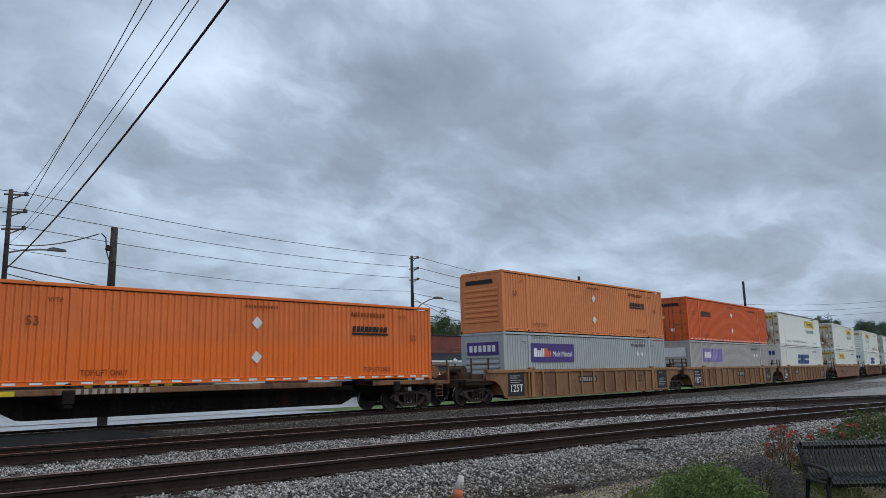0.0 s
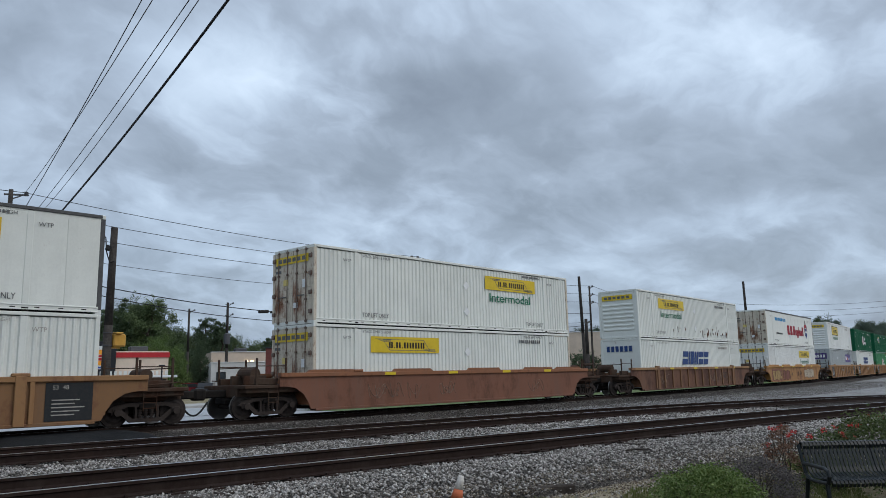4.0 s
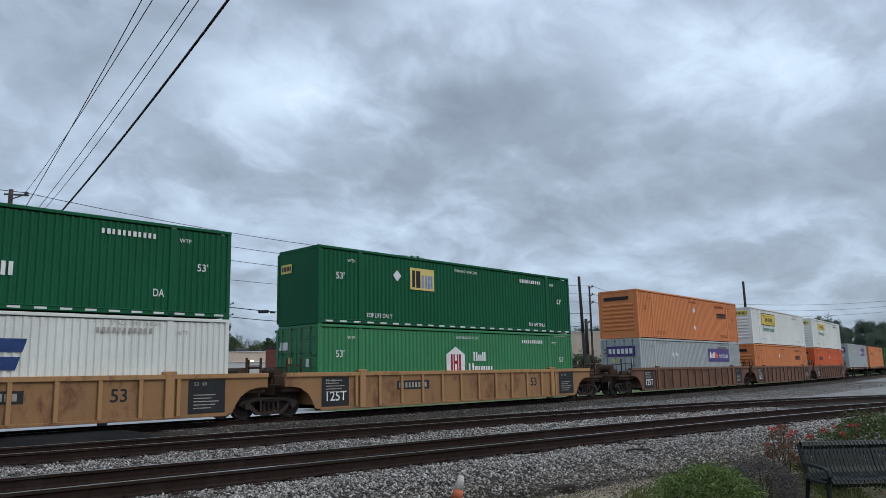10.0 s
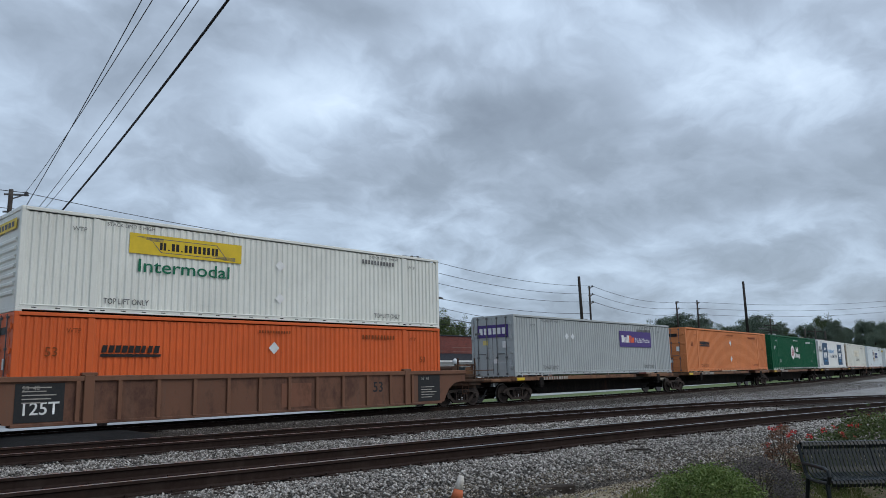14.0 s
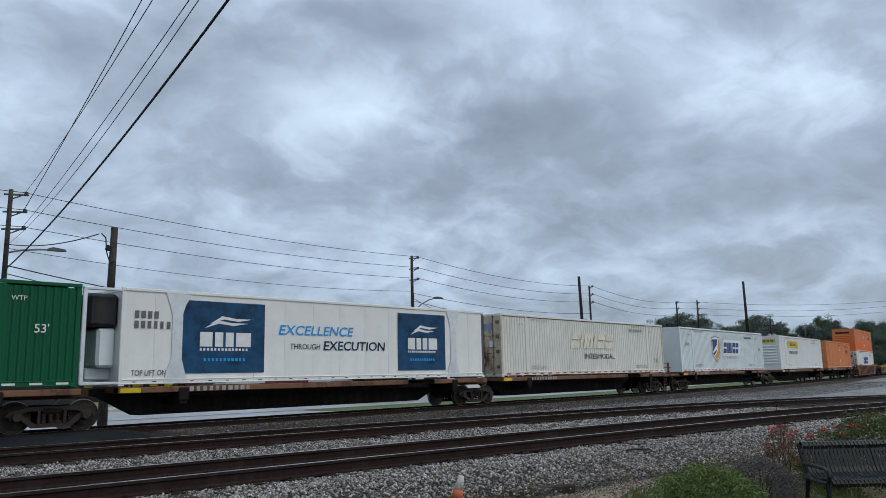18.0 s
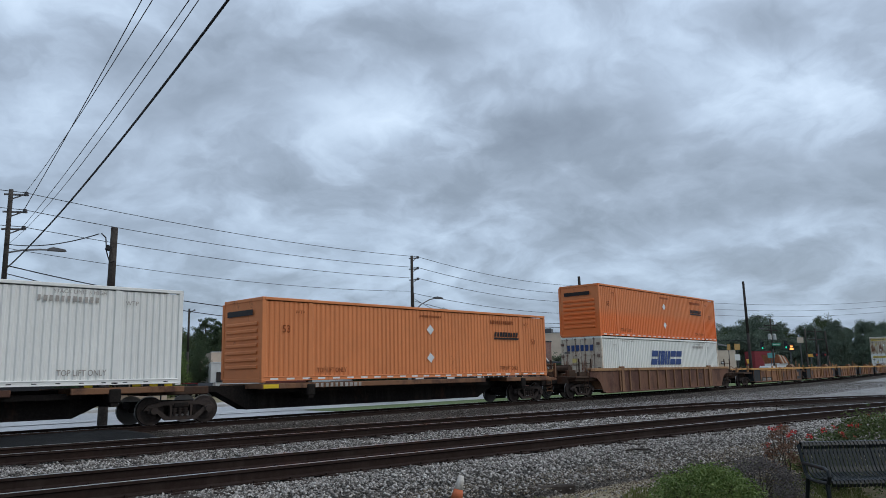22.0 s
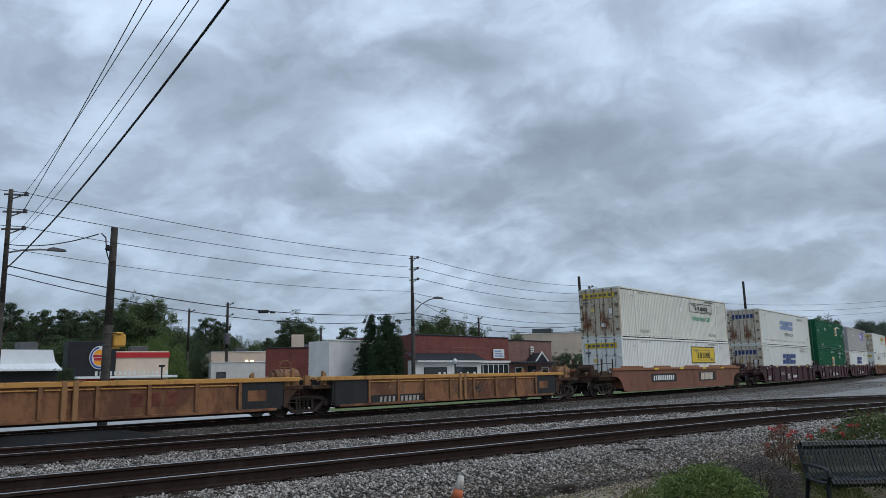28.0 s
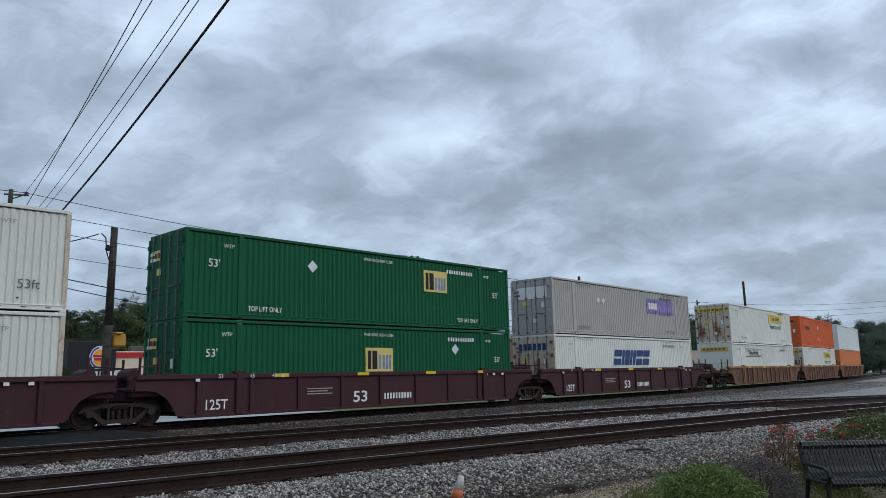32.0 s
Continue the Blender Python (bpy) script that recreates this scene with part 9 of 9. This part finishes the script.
def shrub(name, p, w, h, mat, leaf, clumps, per, label, seed, twig=None, squash=0.55):
    rg = random.Random(seed)
    ob = thing(name, pose(p[0], p[1], p[2]), label, "shrub")
    sb, cb = Build(), Build()
    for i in range(16):
        a, r = rg.uniform(0, 6.28), w * 0.4 * rg.uniform(0.4, 1.0)
        limb(sb, Vector((rg.uniform(-0.06, 0.06), rg.uniform(-0.06, 0.06), 0)), Vector((math.cos(a) * r, math.sin(a) * r, h * rg.uniform(0.55, 0.92))), 0.011, 0.003, rg)
    for i in range(clumps):
        a, e = rg.uniform(0, 6.28), rg.random()
        rad = w * 0.5 * math.sqrt(max(0.02, 1 - e * e)) * rg.uniform(0.55, 1.0)
        leaves(cb, Vector((math.cos(a) * rad, math.sin(a) * rad, h * (0.12 + 0.85 * e))), w * 0.13, per, leaf, rg)
    part("stem", sb.mesh("stem", twig or BARK), ob)["kind"] = "stuff"
    part("foliage", raw_mesh(cb, "foliage", mat), ob)["kind"] = "stuff"
    return ob


BOX = leafy("boxwood_leaves", (0.06, 0.105, 0.022), (0.20, 0.26, 0.085))
HEATH = leafy("purple_grey_leaves", (0.10, 0.088, 0.085), (0.21, 0.185, 0.18))
ROSELEAF = leafy("rose_leaves", (0.045, 0.07, 0.025), (0.13, 0.155, 0.06))
BRONZE = leafy("bronze_rose_leaves", (0.15, 0.075, 0.05), (0.30, 0.19, 0.13))
PETAL = leafy("red_petals", (0.50, 0.035, 0.035), (0.74, 0.11, 0.09), 0.3)
shrub("boxwood_shrub", (8.1, 5.12, -0.68), 1.42, 0.66, BOX, 0.036, 300, 46, "rounded light green clipped shrub on the lawn", 31)
shrub("heather_shrub", (10.0, 5.5, -0.68), 1.15, 0.58, HEATH, 0.032, 200, 34, "dull purple-grey twiggy shrub", 32)
rb1 = shrub("rose_bush", (11.5, 5.92, -0.66), 0.72, 0.95, BRONZE, 0.045, 60, 20, "sparse rose bush with bronze leaves and red flowers", 33)
rb2 = shrub("rose_bush", (12.4, 4.85, -0.68), 2.3, 1.04, ROSELEAF, 0.055, 230, 30, "leafy rose bush with red flowers behind the bench", 34)
rb3 = shrub("rose_bush", (11.7, 5.25, -0.68), 1.1, 0.9, ROSELEAF, 0.05, 60, 22, "leafy rose bush with red flowers behind the bench", 35)
rf = random.Random(41)
for ob, w, h, n in ((rb1, 0.72, 0.95, 6), (rb2, 2.3, 1.04, 17), (rb3, 1.1, 0.9, 4)):
    for i in range(n):
        a, e = rf.uniform(0, 6.28), rf.uniform(0.55, 1.05)
        rad = w * 0.5 * math.sqrt(max(0.05, 1.1 - e * e)) * rf.uniform(0.6, 1.0)

        def bloom(b):
            rg = random.Random(50)
            leaves(b, Vector((0, 0, 0)), 0.05, 26, 0.04, rg, 0.8)
        if "bloom" not in CACHE:
            bb = Build()
            bloom(bb)
            CACHE["bloom"] = raw_mesh(bb, "bloom", PETAL)
        part("flower", CACHE["bloom"], ob, pose(math.cos(a) * rad, math.sin(a) * rad, h * e, rf.uniform(0, 90), 0, rf.uniform(0, 360)), "red rose flower")

# traffic cone
CONE = plain("cone_orange", (0.40, 0.11, 0.05), 0.7, 0, 0.35, 9)
CONEW = plain("cone_white_band", (0.50, 0.47, 0.43), 0.6, 0, 0.4, 14)
cn = thing("traffic_cone", pose(5.02, 6.14, -0.565, 3, 15, 0), "dirty orange traffic cone with a white tip band", "traffic cone")
part("base", cached("cone_base", CONE, lambda b: b.box(-0.18, -0.18, 0, 0.18, 0.18, 0.035, 0, 0.012)), cn)
part("body", cached("cone_body", CONE, lambda b: (b.cyl((0, 0, 0.03), (0, 0, 0.34), 0.135, 20, 0.085), b.cyl((0, 0, 0.46), (0, 0, 0.56), 0.064, 20, 0.046)), True), cn)
part("band", cached("cone_band", CONEW, lambda b: b.cyl((0, 0, 0.34), (0, 0, 0.46), 0.0855, 20, 0.0645), True), cn, None, "white reflective band")
part("band", cached("cone_tip", CONEW, lambda b: b.cyl((0, 0, 0.56), (0, 0, 0.70), 0.0465, 20, 0.028), True), cn, None, "dirty white tip")

# old timber edging, sticks and a lump beside the tracks
ed = solid("timber_edging", cached("edging", TIMBER, lambda b: b.box(0, -0.07, -0.14, 1.3, 0.07, 0.03, 0, 0.02)), "weathered half-buried timber edging in the grass", "timber", "", pose(7.0, 7.7, -0.40, 0, 1, -20))
for k, (x, y, l, a) in enumerate(((10.6, 8.2, 0.5, -25), (6.2, 7.2, 0.45, 5), (12.9, 12.4, 0.5, 10), (7.2, 7.6, 0.3, 60))):
    solid("broken_branch", cached(("stick", k), TIMBER, lambda b: b.tube([(0, 0, 0), (l * 0.4, 0.03, 0.02), (l, -0.02, 0.0)], 0.014, 7)), "dark broken stick lying on the ballast", "stick", "", pose(x, y, bed(x, y) + 0.03, 0, 0, a))
lm = at_az(1512, 44, 0)
solid("rubble_lump", cached("lump", plain("rusty_lump", (0.09, 0.05, 0.04), 0.9, 0, 0.3, 9), lambda b: (b.cyl((0, 0, -0.1), (0, 0, 0.2), 0.34, 9, 0.22), b.cyl((0.05, 0.02, 0.2), (0.07, 0, 0.3), 0.22, 9, 0.06))), "rusty brown lump lying in the gravel yard", "debris", "", pose(lm.x, lm.y, -0.62))


# grass blades near the bench and between the stones
def grass(name, spots, mat, label, seed):
    rg = random.Random(seed)
    b = Build()
    for x, y, z, h in spots:
        for _ in range(rg.randint(3, 6)):
            a, w = rg.uniform(0, 6.28), rg.uniform(0.004, 0.008)
            dx, dy = math.cos(a), math.sin(a)
            px, py = x + rg.uniform(-0.03, 0.03), y + rg.uniform(-0.03, 0.03)
            k, hh, ln = len(b.v), h * rg.uniform(0.5, 1.2), rg.uniform(0.1, 0.7)
            b.v += [(px - dy * w, py + dx * w, z - 0.02), (px + dy * w, py - dx * w, z - 0.02), (px + dx * hh * ln, py + dy * hh * ln, z + hh)]
            b.f.append((k, k + 1, k + 2))
    return solid(name, raw_mesh(b, name, mat), label, "grass", "stuff")


BLADE = leafy("grass_blades", (0.11, 0.14, 0.035), (0.27, 0.27, 0.10))
sp_ = []
rg = random.Random(61)
while len(sp_) < 12000:
    x, y = rg.uniform(5.0, 14), rg.uniform(3.2, 7.6)
    n_ = noise.noise((x * 0.9, y * 0.9, 7.0))
    if n_ < 0.02 + (0.1 if y > 6.9 else -0.15) or y > 7.15:
        continue
    sp_.append((x, y, land(x, y) if y < 7.2 else max(land(x, y), bed(x, y)), rg.uniform(0.03, 0.09)))
grass("grass", sp_, BLADE, "short patchy grass blades around the bench", 62)


# ============ movement ============
def motions():
    """The train runs by on its curve; the cloud deck drifts."""
    for ob, u, z in RUNS:
        rows = []
        for k in range(33):
            rows.append((float(k), car_pose(u - gone(k)) @ pose(0, 0, z)))
        walk(ob, rows)
    for w, car, x in WHEELSETS:
        u = next(r[1] for r in RUNS if r[0] is car) + x
        base = w.matrix_basis.translation.copy()
        rows = [(0.0, pose(*base))]
        for k in range(1, 961):
            t = k / 30
            d = u - gone(t)
            if -2.0 < d < 70.0:
                rows.append((t, pose(*base, 0, -math.degrees(gone(t) / WR) % 360, 0)))
        if rows[-1][0] < 32.0:
            rows.append((32.0, rows[-1][1]))
        walk(w, rows)
    walk(CLOUDS, [(0.0, pose(0, 0, 0)), (16.0, pose(0.541 * DECK_H, 0.064 * DECK_H, 0)), (32.0, pose(1.082 * DECK_H, 0.128 * DECK_H, 0))])


motions()
